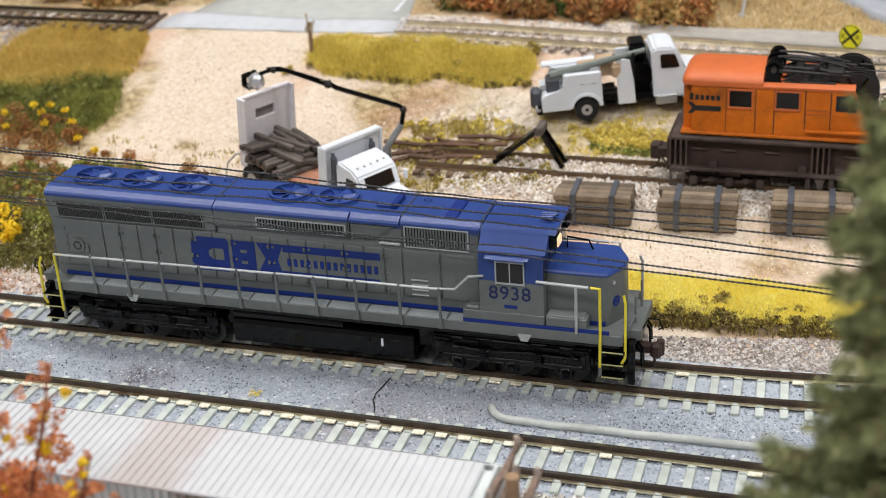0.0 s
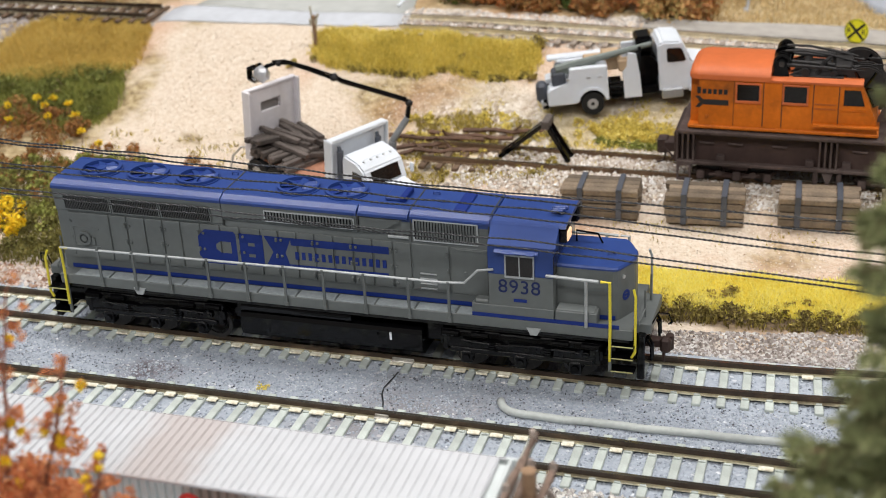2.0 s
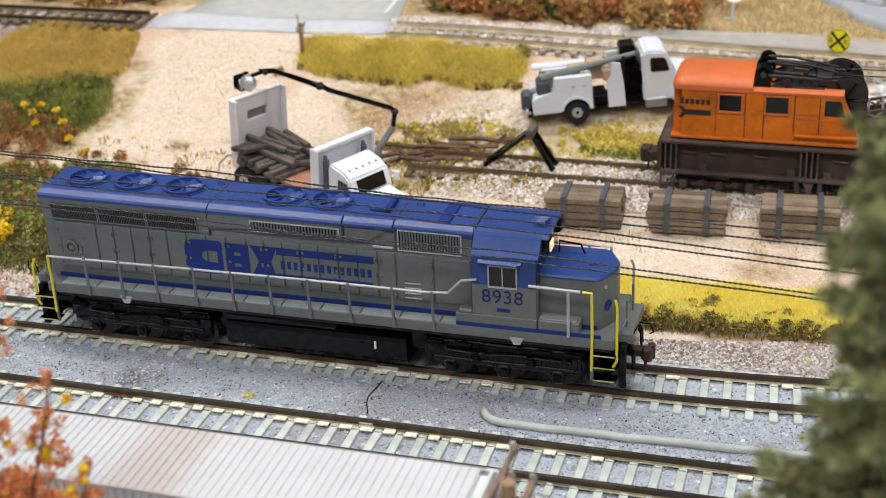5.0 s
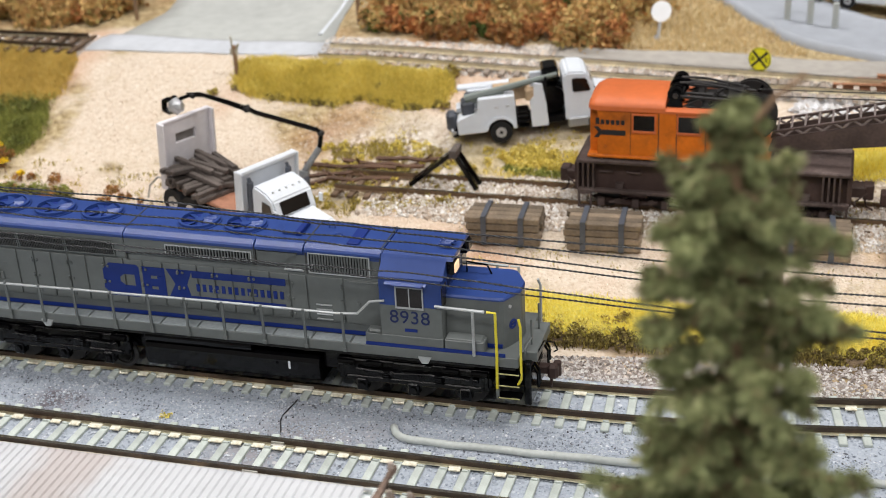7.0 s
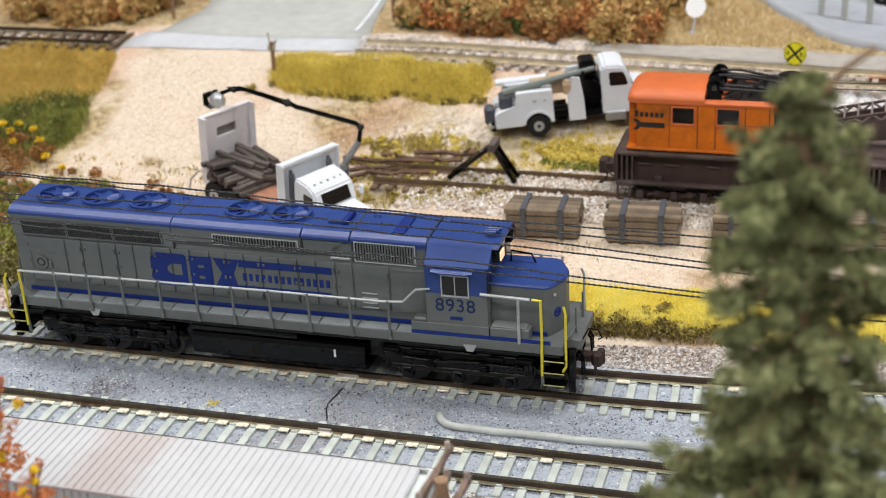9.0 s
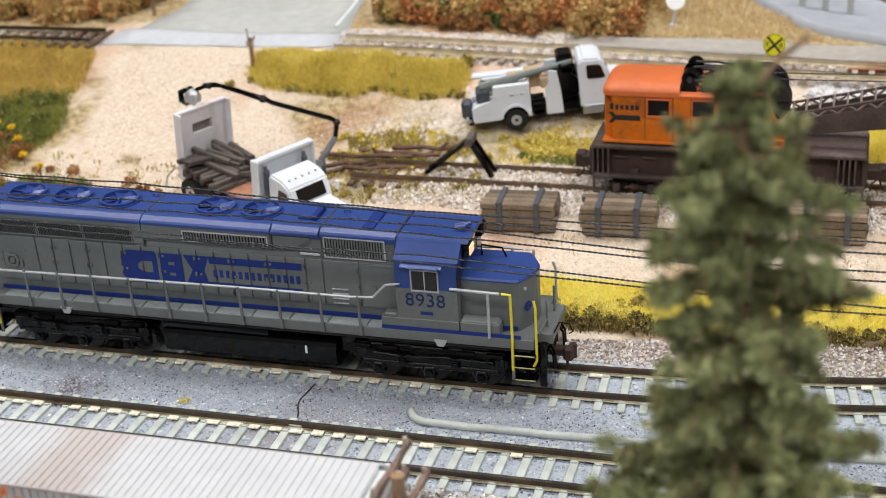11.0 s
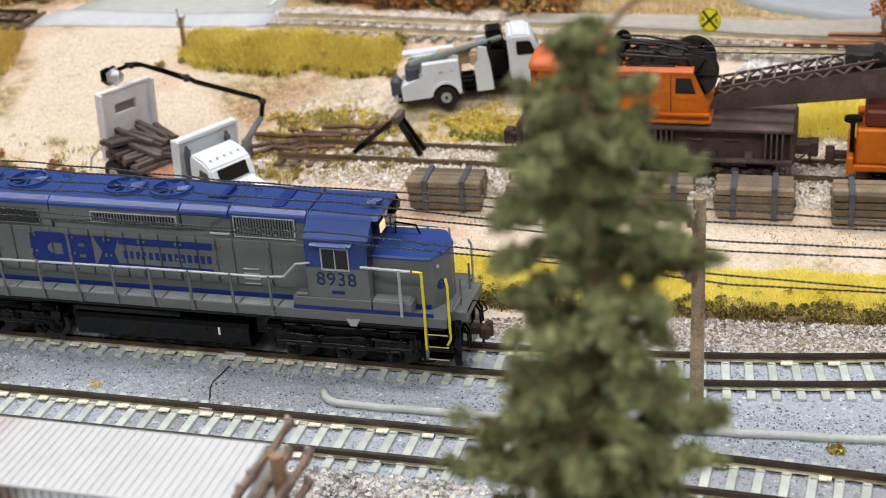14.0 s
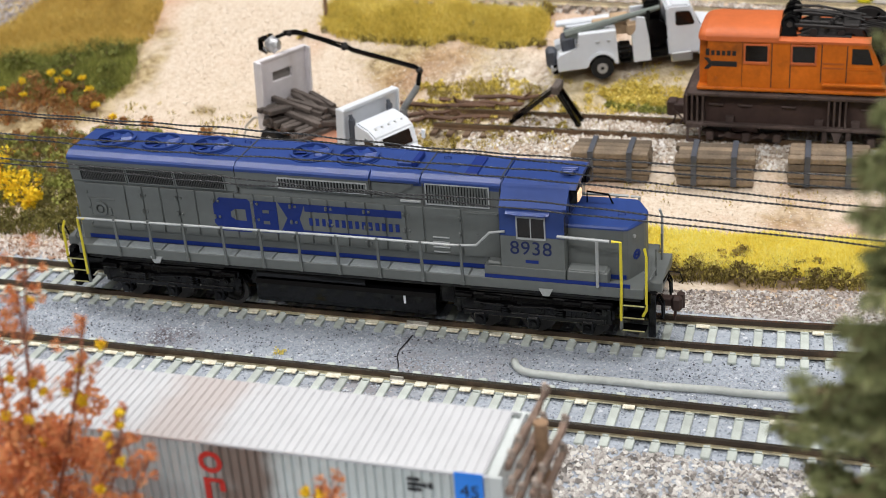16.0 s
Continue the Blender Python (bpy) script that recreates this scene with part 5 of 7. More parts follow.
        box(bm, xx - 0.5, xx + 0.5, -6.85, -6.6, 9.2, 9.7, 0.1)
        part("locker_handle", bm, CHROME, T, "chrome locker handle")
    for x in (-5.6, 21.6):
        for y in (-5.4, 5.4):
            wheel(T, x, y * 1.06, 2.8, 2.8)
    # boom
    bm = bmesh.new()
    a, b = Vector((-13.8, -4.2, 11.6)), Vector((9.6, -4.6, 15.6))
    rod(bm, a, b, 1.15, 8, 0.6)
    box(bm, -12.5, -5.0, -5.0, -3.6, 10.4, 12.4, 0.3)
    rod(bm, a + Vector((0, 0, -1.0)), (-4, -4.2, 12.2), 0.6, 8)
    part("folded_boom", bm, mat("grey_green_boom", (0.15, 0.175, 0.16), 0.5, vary=0.15, scale=120), T, "grey folded boom")
    bm = bmesh.new()
    box(bm, -15.0, -11.6, -5.4, -0.4, 7.4, 11.0, 0.5)
    box(bm, -14.0, -12.2, -5.0, -1.0, 10.6, 12.4, 0.4)
    part("boom_head", bm, BAND, T, "dark grey boom head")
    bm = bmesh.new()
    box(bm, -15.6, -2.0, 3.2, 6.2, 11.2, 12.2, 0.3)
    part("bucket", bm, WHITE, T)
    bm = bmesh.new()
    box(bm, -17.8, -16.0, -6.0, 6.0, 2.2, 4.6, 0.4)
    part("rear_bumper", bm, BLACK, T)
    bm = bmesh.new()
    box(bm, -19.0, -16.2, -5.4, -1.6, 3.6, 8.6, 0.8)
    part("rear_winch", bm, BAND, T, "grey rounded winch on the tail")
    bm = bmesh.new()
    disc(bm, (-17.4, -5.0, 3.6), 1.1, 1.2, "x", 12)
    part("rear_lamp", bm, CHROME, T)


service_truck()


# ---------------------------------------------------------------- orange wreck crane


def rail_crane():
    C = thing("railway_crane", 153.5, 88.2, 9.4, "orange railway crane on a dark brown wagon with a lattice boom", "crane")
    bm = bmesh.new()
    box(bm, -30.0, 30.4, -9.3, 9.3, 11.2, 12.2, 0.25)
    deck = part("deck", bm, DUSTBROWN, C, "dusty dark brown deck")
    bm = bmesh.new()
    rr = random.Random(4)
    for k in range(9):
        x = rr.uniform(-29, -4)
        box(bm, x, x + rr.uniform(0.5, 1.2), -9.0, -8.6, 12.15, 12.45, 0.08)
    each(part, "deck_bracket", bm, DUSTBROWN, deck)
    for y in (-8.6, 8.6):
        s = -1 if y < 0 else 1
        bm = bmesh.new()
        box(bm, -29.6, 30.0, y - s * 1.9 - 0.3, y - s * 1.9 + 0.3, 4.2, 11.25, 0.05)
        side = part("side_sill", bm, BROWN, C)
        bm = bmesh.new()
        box(bm, -30, 30.4, y - 0.9, y + 0.55, 4.2, 5.0, 0.12)
        part("sill_flange", bm, DUSTBROWN, side, "dusty lower sill flange")
        for xa in (-28.2, 26.4, 2.6):
            bm = bmesh.new()
            for x in (-1.8, -0.6, 0.6, 1.8):
                box(bm, xa + x - 0.22, xa + x + 0.22, min(y - s * 1.9, y + s * 0.5), max(y - s * 1.9, y + s * 0.5), 4.9, 11.25, 0.05)
            each(part, "rib", bm, DUSTBROWN, side)
        bm = bmesh.new()
        for x in (-23.8, -17.5, -8.0, 9.0, 17.0):
            rod(bm, (x - 1.4, y - s * 1.2, 8.8), (x + 1.6, y - s * 1.2, 8.7), 0.24, 6)
            rod(bm, (x + 1.6, y - s * 1.2, 8.7), (x + 1.6, y - s * 1.8, 8.7), 0.24, 6)
        for x in (-1.2, 6.6, -20.5, 13.0, 21.0):
            box(bm, x - 0.9, x + 0.9, min(y - s * 1.8, y - s * 0.2), max(y - s * 1.8, y - s * 0.2), 4.9, 6.2, 0.1)
        each(part, "grab_iron", bm, DUSTBROWN, side)
        for x in (-28.4, 28.6):
            bm = bmesh.new()
            for q in ((-1.6, 1.6, 3.6, 4.2), (-1.6, 1.6, 0.2, 0.8), (-1.6, -1.1, 0.8, 3.6), (1.1, 1.6, 0.8, 3.6)):
                box(bm, x + q[0], x + q[1], y * 1.03 - 0.4, y * 1.03 + 0.4, q[2], q[3], 0.06)
            part("step_stirrup", bm, DUSTBROWN, C)
        for x in (0.2, 5.2):
            bm = bmesh.new()
            box(bm, x - 0.55, x + 0.55, y - 0.5, y + 0.4, 0.0, 4.3, 0.25)
            part("jack_leg", bm, DUSTBROWN, C)
        bm = bmesh.new()
        prism(bm, [(1.4, 4.3), (4.0, 4.3), (3.2, 1.6), (2.8, -0.2), (2.4, 1.6)], y - 0.4, y + 0.4)
        part("jack_bracket", bm, DUSTBROWN, C)
    for xc in (-17.5, 17.5):
        bm = bmesh.new()
        box(bm, xc - 3, xc + 3, -5.6, 5.6, 1.6, 3.4, 0.2)
        for y in (-6.4, 6.4):
            prism(bm, [(xc - 9.4, 2.2), (xc - 8.4, 1.4), (xc - 3.5, 0.5), (xc + 3.5, 0.5), (xc + 8.4, 1.4), (xc + 9.4, 2.2), (xc + 8.2, 2.6), (xc + 3, 1.7), (xc - 3, 1.7), (xc - 8.2, 2.6)], y - 0.4, y + 0.4)
        bog = part("bogie", bm, BROWN, C)
        for y in (-7.0, 7.0):
            for x in (-7.4, 0.6, 7.4):
                bm = bmesh.new()
                box(bm, xc + x - 0.9, xc + x + 0.9, y - 0.7, y + 0.7, 0.1, 2.3, 0.25)
                part("axle_box", bm, DUSTBROWN, bog, "dusty brown axle box")
            bm = bmesh.new()
            for x in (-3.8, 3.8):
                rod(bm, (xc + x - 1.6, y, 1.0), (xc + x + 1.8, y, 1.9), 0.35, 6)
                disc(bm, (xc + x + 0.4, y, 1.6), 0.8, 0.7, "y", 10)
            part("brake_gear", bm, DUSTBROWN, bog)
        for x in (-6.0, 6.0):
            for y in (-4.9, 4.9):
                bm = bmesh.new()
                disc(bm, (xc + x, y, 1.9), 2.6, 1.0, "y", 20)
                part("wheel", bm, WHEEL, bog)
    for s in (-1, 1):
        bm = bmesh.new()
        box(bm, s * 30.2 - 0.6, s * 30.2 + 0.6, -8.4, 8.4, 4.2, 11.3, 0.2)
        box(bm, min(s * 30, s * 34), max(s * 30, s * 34), -2.0, 2.0, 3.8, 6.4, 0.3)
        box(bm, s * 34.4 - 1.2, s * 34.4 + 1.2, -1.6, 1.6, 3.2, 6.8, 0.3)
        tube(bm, [(s * 33.6, -0.4, 3.4), (s * 34.2, -0.6, 1.2), (s * 35.6, -0.6, 0.6)], 0.25)
        tube(bm, [(s * 30.6, -6.0, 5.0), (s * 31.6, -6.2, 3.6), (s * 31.6, -3.0, 3.2), (s * 34.2, -1.6, 5.0)], 0.22)
        part("coupler", bm, BROWN, C)

    def up(name, bm, material, parent, label="", smooth=False):
        bmesh.ops.translate(bm, vec=(0, 0, 2.9), verts=bm.verts)
        return part(name, bm, material, parent, label, smooth)

    # turning house
    x0, x1 = -27.6, 12.4
    bm = bmesh.new()
    prism(bm, [(x0, 9.9), (x1, 9.9), (x1 - 0.4, 13.0), (x1 - 4.0, 21.2), (x0, 21.2)], -8.0, 8.6)
    bmesh.ops.bevel(bm, geom=[e for e in bm.edges if all(v.co.x < x0 + 0.1 for v in e.verts) and abs(e.verts[0].co.z - e.verts[1].co.z) > 5], offset=2.0, segments=5, affect="EDGES")
    house = up("machinery_house", bm, ORANGE, C, "orange crane house with dark windows")
    bm = bmesh.new()
    disc(bm, (-4, 0, 9.5), 7.4, 1.2, "z", 28)
    up("turntable", bm, BROWN, C)
    bm = bmesh.new()
    box(bm, x0 - 0.3, x1 + 0.3, -8.5, 9.0, 9.6, 10.4, 0.2)
    box(bm, -1.0, x1 + 0.2, -9.1, -7.9, 11.6, 12.2, 0.1)
    up("skirt", bm, ORANGE, house)
    # rounded roof in two lengths
    bm = bmesh.new()
    arch = [(0.3 - 8.6 * math.cos(u), 21.3 + 3.0 * math.sin(u) ** 0.7) for u in np.linspace(0.0, math.pi, 25)]
    arch = [(-8.3, 20.9)] + arch + [(8.9, 20.9)]
    rows = []
    for x, wide, high in ((x0 - 0.3, 0.76, 0.35), (x0 - 0.05, 0.86, 0.58), (x0 + 0.6, 0.935, 0.78), (x0 + 1.5, 0.98, 0.92), (x0 + 3.0, 1.0, 1.0), (-10.4, 1.0, 1.0)):
        rows.append([bm.verts.new((x, 0.3 + (y - 0.3) * wide, z if z < 21.3 else 21.3 + (z - 21.3) * high)) for y, z in arch])
    for p, q in zip(rows, rows[1:]):
        for i in range(len(arch)):
            k = (i + 1) % len(arch)
            bm.faces.new((p[i], p[k], q[k], q[i]))
    bm.faces.new(rows[0][::-1])
    bm.faces.new(rows[-1])
    bmesh.ops.recalc_face_normals(bm, faces=bm.faces[:])
    up("roof", bm, ORANGEROOF, house, "faded orange rounded roof", smooth=False)
    bm = bmesh.new()
    prism(bm, [(-8.3, 20.9), (-8.3, 21.4), (-6.8, 21.9), (8.0, 21.9), (8.9, 21.4), (8.9, 20.9)], -10.4, x1 - 3.6, "x")
    up("roof", bm, ORANGEROOF, house, "faded orange low roof")
    # windows in frames
    for a, b, c, d in ((-17.4, -12.7, 16.5, 20.1), (-7.4, -2.7, 16.6, 20.2)):
        bm = bmesh.new()
        box(bm, a, b, -8.16, -8.02, c, d)
        w = up("window", bm, GLASS_DARK, house, "dark window opening")
        bm = bmesh.new()
        for e in ((a - 0.4, b + 0.4, c - 0.65, c), (a - 0.4, b + 0.4, d, d + 0.4), (a - 0.4, a, c, d), (b, b + 0.4, c, d)):
            box(bm, e[0], e[1], -8.36, -8.0, e[2], e[3], 0.1)
        up("window_frame", bm, ORANGEROOF, w, "pale orange window frame")
    bm = bmesh.new()
    prism(bm, [(5.0, 16.6), (9.4, 16.6), (8.3, 20.0), (5.0, 20.0)], -8.18, -8.02)
    up("cab_window", bm, GLASS_DARK, house, "dark slanted cab window")
    bm = bmesh.new()
    for a in ((3.9, 4.1, 12.2, 20.6), (-1.4, -1.2, 12.2, 20.8), (-11.9, -11.7, 10.6, 20.8), (-18.15, -18.05, 10.6, 20.8), (-7.9, -7.7, 10.6, 20.8)):
        box(bm, a[0], a[1], -8.1, -7.98, a[2], a[3])
    each(up, "panel_seam", bm, BROWN, house)
    bm = bmesh.new()
    box(bm, 4.0, 10.2, -8.16, -8.0, 15.2, 15.45)
    box(bm, -24.0, -23.5, -8.4, -8.0, 12.2, 12.7, 0.1)
    each(up, "handrail", bm, ORANGE, house)
    bm = bmesh.new()
    for i in range(6):
        box(bm, -26.0 + i * 1.15, -25.2 + i * 1.15, -8.1, -8.0, 17.6, 19.1 if i in (0,) else 18.7)
    prism(bm, [(-26.4, 17.0), (-25.4, 17.0), (-24.2, 15.7), (-25.4, 14.4), (-26.4, 14.4), (-25.4, 15.7)], -8.12, -8.0)
    box(bm, -24.6, -19.2, -8.1, -8.0, 15.1, 16.3)
    up("small_marking", bm, INK, house, "plain dark painted marking")
    bm = bmesh.new()
    for z in (15.3, 16.3):
        box(bm, -1.0, 3.4, -8.1, -8.0, z, z + 0.35)
    up("faded_marking", bm, mat("faded_ink", (0.40, 0.095, 0.012), 0.6), house)
    # winding gear on the roof
    for y in (-6.2, -2.2, 2.2, 6.2):
        bm = bmesh.new()
        prism(bm, [(-10.6, 21.6), (-6.6, 21.6), (-7.2, 23.6), (-7.4, 25.0), (-8.4, 25.8), (-9.6, 25.0), (-9.8, 23.4)], y - 0.35, y + 0.35)
        up("gear_cheek", bm, BLACK, C, "black winding gear cheek plate")
    for y, r in ((-5.0, 1.9), (-3.6, 1.9), (0.0, 2.1), (3.4, 1.9), (4.8, 1.9)):
        bm = bmesh.new()
        disc(bm, (-8.4, y, 24.6), r * 0.75, 1.1, "y", 18)
        ring(bm, (-8.4, y - 0.5, 24.6), r * 0.6, r, 0.25, 18, "y")
        ring(bm, (-8.4, y + 0.5, 24.6), r * 0.6, r, 0.25, 18, "y")
        up("sheave", bm, BLACK, C, "black cable sheave")
    bm = bmesh.new()
    rod(bm, (-8.4, -6.8, 24.6), (-8.4, 6.8, 24.6), 0.6, 10)
    rod(bm, (-3.4, -6.4, 22.9), (-3.4, 6.4, 22.9), 0.9, 10)
    rod(bm, (2.4, -6.0, 22.6), (2.4, 6.0, 22.6), 0.8, 10)
    up("gear_shaft", bm, DUSTBLACK, C)
    bm = bmesh.new()
    for y in (-5.6, -3.0, 3.0, 5.6):
        rod(bm, (-7.4, y, 24.2), (8.4, y * 0.9, 23.4), 0.42, 6)
        rod(bm, (-6.6, y, 21.8), (-2.6, y * 0.9, 23.8), 0.32, 6)
    rod(bm, (-1.0, -4.6, 22.2), (0.4, -4.4, 25.0), 0.5, 6)
    rod(bm, (0.4, -4.4, 25.0), (2.0, 3.0, 24.2), 0.4, 6)
    tube(bm, [(-8, -2, 26.2), (-4, -2, 26.4), (2, -2, 25.6), (7, -2, 24.4)], 0.3)
    tube(bm, [(-8, 2, 26.2), (-3, 2, 26.2), (3, 2, 25.2), (7, 2, 24.4)], 0.3)
    up("gear_link", bm, DUSTBLACK, C, "dusty black links of the winding gear")
    bm = bmesh.new()
    box(bm, -6.0, 4.6, -6.4, 6.4, 21.6, 22.2, 0.1)
    box(bm, 2.6, 6.2, -5.4, 5.0, 22.2, 24.6, 0.3)
    up("gear_bed", bm, DUSTBLACK, C)
    for x, y, z, r in ((9.0, -4.4, 19.6, 4.3), (9.0, -1.6, 19.6, 4.3), (7.6, 4.2, 20.6, 4.6)):
        bm = bmesh.new()
        disc(bm, (x, y, z), r * 0.72, 1.5, "y", 28)
        for q in (-0.75, 0.75):
            ring(bm, (x, y + q, z), r * 0.55, r + 0.4, 0.35, 32, "y")
        drum = up("cable_drum", bm, DUSTBLACK, C, "large black cable drum")
        for k in range(6):
            bm = bmesh.new()
            rod(bm, (x, y - 0.95, z), (x + r * math.cos(k * 1.047), y - 0.95, z + r * math.sin(k * 1.047)), 0.3, 5)
            up("spoke", bm, BLACK, drum)
    # boom: two deep side plates with lacing on top
    dusty = mat("dusty_lattice", (0.20, 0.16, 0.15), 0.7, vary=0.2, scale=200)
    for y in (-4.0, 4.0):
        bm = bmesh.new()
        prism(bm, [(12.0, 11.8), (18.0, 12.2), (56.0, 16.6), (92.0, 26.0), (92.0, 28.0), (56.0, 23.6), (32.0, 19.0), (13.0, 15.0)], y - 0.35, y + 0.35)
        up("boom_side", bm, DUSTBROWN, C, "dark brown boom plate")
        bm = bmesh.new()
        rod(bm, (13.0, y, 16.4), (47.0, y, 23.8), 0.35, 6)
        up("boom_chord", bm, DUSTBROWN, C)
        for k in range(16):
            xa, xb = 13.4 + 2.05 * k, 13.4 + 2.05 * (k + 1)
            low, high = (lambda x: 15.0 + (x - 13) * 0.205), (lambda x: 16.4 + (x - 13) * 0.2176)
            bm = bmesh.new()
            rod(bm, (xa, y, low(xa) if k % 2 else high(xa)), (xb, y, high(xb) if k % 2 else low(xb)), 0.28, 5)
            up("lacing_bar", bm, dusty, C, "dusty boom lacing")
    for k in range(12):
        x = 14 + 2.9 * k
        bm = bmesh.new()
        rod(bm, (x, -4, 16.5 + (x - 13) * 0.2176), (x, 4, 16.5 + (x - 13) * 0.2176), 0.26, 5)
        up("cross_bar", bm, dusty, C, "dusty boom cross bar")
    bm = bmesh.new()
    for y in (-2.2, 2.2):
        rod(bm, (9, y, 24.0), (44, y, 24.4), 0.14, 5)
    each(up, "hoist_cable", bm, WIRE, C)
    bm = bmesh.new()
    box(bm, 41.0, 51, -3.0, 3.0, 22.6, 24.8, 0.5)
    rod(bm, (41.4, -3.4, 23.4), (41.4, 3.4, 23.4), 1.3, 12)
    rod(bm, (47.0, -3.4, 24.2), (47.0, 3.4, 24.2), 1.3, 12)
    up("sheave_block", bm, DUSTBLACK, C)


rail_crane()


def boom_wagon():
    """The orange wagon coupled beyond the crane, seen at its near end."""
    W = thing("orange_wagon", 214.0, 88.2, 9.4, "orange idler wagon with a dark hand wheel coupled beyond the crane", "wagon")
    bm = bmesh.new()
    box(bm, -18.4, 30, -8.4, 8.4, 3.0, 4.4, 0.2)
    box(bm, -18.8, -17.4, -8.6, 8.6, 2.2, 6.2, 0.2)
    part("frame", bm, ORANGE, W)
    bm = bmesh.new()
    box(bm, -17.0, 28, -7.6, 7.6, 4.4, 12.4, 0.4)
    part("body", bm, ORANGE, W, "orange wagon body")
    bm = bmesh.new()
    box(bm, -15.5, 26, -6.4, 6.4, 12.4, 16.2, 0.5)
    part("load_box", bm, mat("red_brown_box", (0.11, 0.016, 0.010), 0.6, vary=0.2, scale=100), W)
    bm = bmesh.new()
    rod(bm, (-17.9, -5.0, 5.0), (-17.9, -5.0, 13.4), 0.5, 8)
    disc(bm, (-17.9, -5.0, 13.8), 1.9, 0.7, "z", 16)
    part("hand_wheel", bm, BLACK, W)
    bm = bmesh.new()
    for x in (-11, 20):
        for y in (-4.9, 4.9):
            disc(bm, (x, y, 1.8), 2.6, 1.0, "y", 20)
            disc(bm, (x + 7, y, 1.8), 2.6, 1.0, "y", 20)
        box(bm, x - 3, x + 10, -6.5, 6.5, 1.4, 3.1, 0.2)
    part("bogie", bm, BLACK, W)
    bm = bmesh.new()
    box(bm, -22.6, -18.4, -1.0, 1.0, 2.6, 4.2, 0.2)
    box(bm, -23.4, -21.4, -1.6, 1.6, 1.8, 5.0, 0.3)
    part("coupler", bm, BROWN, W)


boom_wagon()


# ---------------------------------------------------------------- bundles of timber
def bundle(x, y, z, rz):
    rng = random.Random(int(x))
    B = thing("timber_bundle", x, y, z, "strapped bundle of weathered brown railway ties", "timber bundle", "bundles beside the siding", rz=rz)
    for row in range(4):
        for c in range(4):
            bm = bmesh.new()
            ln = 16.8 + rng.uniform(-0.4, 0.4)
            dx = rng.uniform(-0.35, 0.35)
            box(bm, dx - ln / 2, dx + ln / 2, -4.3 + c * 2.17 + 0.08, -4.3 + (c + 1) * 2.17 - 0.08, row * 1.72, row * 1.72 + 1.48 + rng.uniform(-0.1, 0.08), 0.18)
            part("timber", bm, TIMBER, B)
    for xx in (-4.4, 4.2):
        bm = bmesh.new()
        w = 0.62
        for a, b, c, d in ((-4.75, 4.75, 6.85, 7.15), (-4.75, -4.4, 0, 7.0), (4.4, 4.75, 0, 7.0)):
            box(bm, xx - w, xx + w, a, b, c, d, 0.06)
        part("strap", bm, BAND, B, "dark grey strap")
    return B


for bx, by, rz in ((108.4, 70.2, 3.0), (131.2, 70.6, 3.5), (155.2, 72.2, 3.0), (176.6, 72.6, 2.0), (201.0, 72.4, 3.0)):
    bundle(bx, by, level(bx, by) - 0.2, rz)


# ---------------------------------------------------------------- buffer stop
def buffer_stop():
    B = thing("buffer_stop", 91.6, 89.6, 8.2, "black timber buffer stop at the end of the siding", "buffer stop")
    for s in (-1, 1):
        for a, b in (((-0.5, s * 1.3, 9.2), (-11.6, s * 1.6, 0.2)), ((-0.2, s * 1.2, 9.2), (5.4, s * 1.8, 0.2))):
            bm = bmesh.new()
            a, b = Vector(a), Vector(b)
            d = b - a
            m = Matrix.Translation((a + b) / 2) @ d.to_track_quat("Z", "Y").to_matrix().to_4x4()
            box(bm, -0.6, 0.6, -0.55, 0.55, -d.length / 2, d.length / 2, 0.15, m)
            part("brace", bm, BLACK, B)
    bm = bmesh.new()
    box(bm, -1.0, 0.8, -2.8, 2.8, 8.2, 10.2, 0.2)
    part("head_block", bm, LOG, B)


buffer_stop()


# ---------------------------------------------------------------- poles and wires
PALEPOLE = mat("pale_pole_wood", (0.33, 0.25, 0.17), 0.75, vary=0.35, scale=220, fine=0.25, bump=0.4, second=(0.16, 0.11, 0.07), mask=0.55)


def line_pole(x, y, z0, top, arms, arm_len, label, lean=0.0, fat=1.25):
    P = thing("line_pole", x, y, z0, label, "pole", "line poles", ry=lean)
    bm = bmesh.new()
    rod(bm, (0, 0, -2), (0, 0, top - z0), fat, 12, fat * 0.85)
    part("post", bm, PALEPOLE, P, "round pale brown wooden post")
    for z in arms:
        bm = bmesh.new()
        box(bm, -1.5, -0.7, -arm_len / 2, arm_len / 2, z - z0 - 0.6, z - z0 + 0.6, 0.15)
        arm = part("crossarm", bm, POLE, P)
        for k in range(4):
            yy = -arm_len * 0.42 + k * arm_len * 0.28
            bm = bmesh.new()
            rod(bm, (-1.4, yy, z - z0 + 0.4), (-1.5, yy, z - z0 + 2.0), 0.85, 10, 0.55)
            disc(bm, (-1.4, yy, z - z0 + 0.9), 1.05, 0.4, "z", 10)
            for v in bm.verts:
                v.co += 0.22 * noise.noise_vector(v.co * 0.7)
            part("insulator", bm, INSUL, arm, "pale insulator")
        bm = bmesh.new()
        rod(bm, (-1.0, -arm_len * 0.3, z - z0 - 0.3), (-0.5, 0, z - z0 - 4.0), 0.28, 6)
        rod(bm, (-1.0, arm_len * 0.3, z - z0 - 0.3), (-0.5, 0, z - z0 - 4.0), 0.28, 6)
        each(part, "brace", bm, POLE, P)
    return P


INSUL = mat("pale_insulator", (0.44, 0.41, 0.33), 0.4, vary=0.2, scale=200)
PINWOOD = mat("grey_brown_pin", (0.34, 0.28, 0.24), 0.6, vary=0.3, scale=300, fine=0.2)
GREYWOOD = mat("grey_brown_wood", (0.19, 0.13, 0.10), 0.75, vary=0.3, scale=200, fine=0.25, bump=0.4)
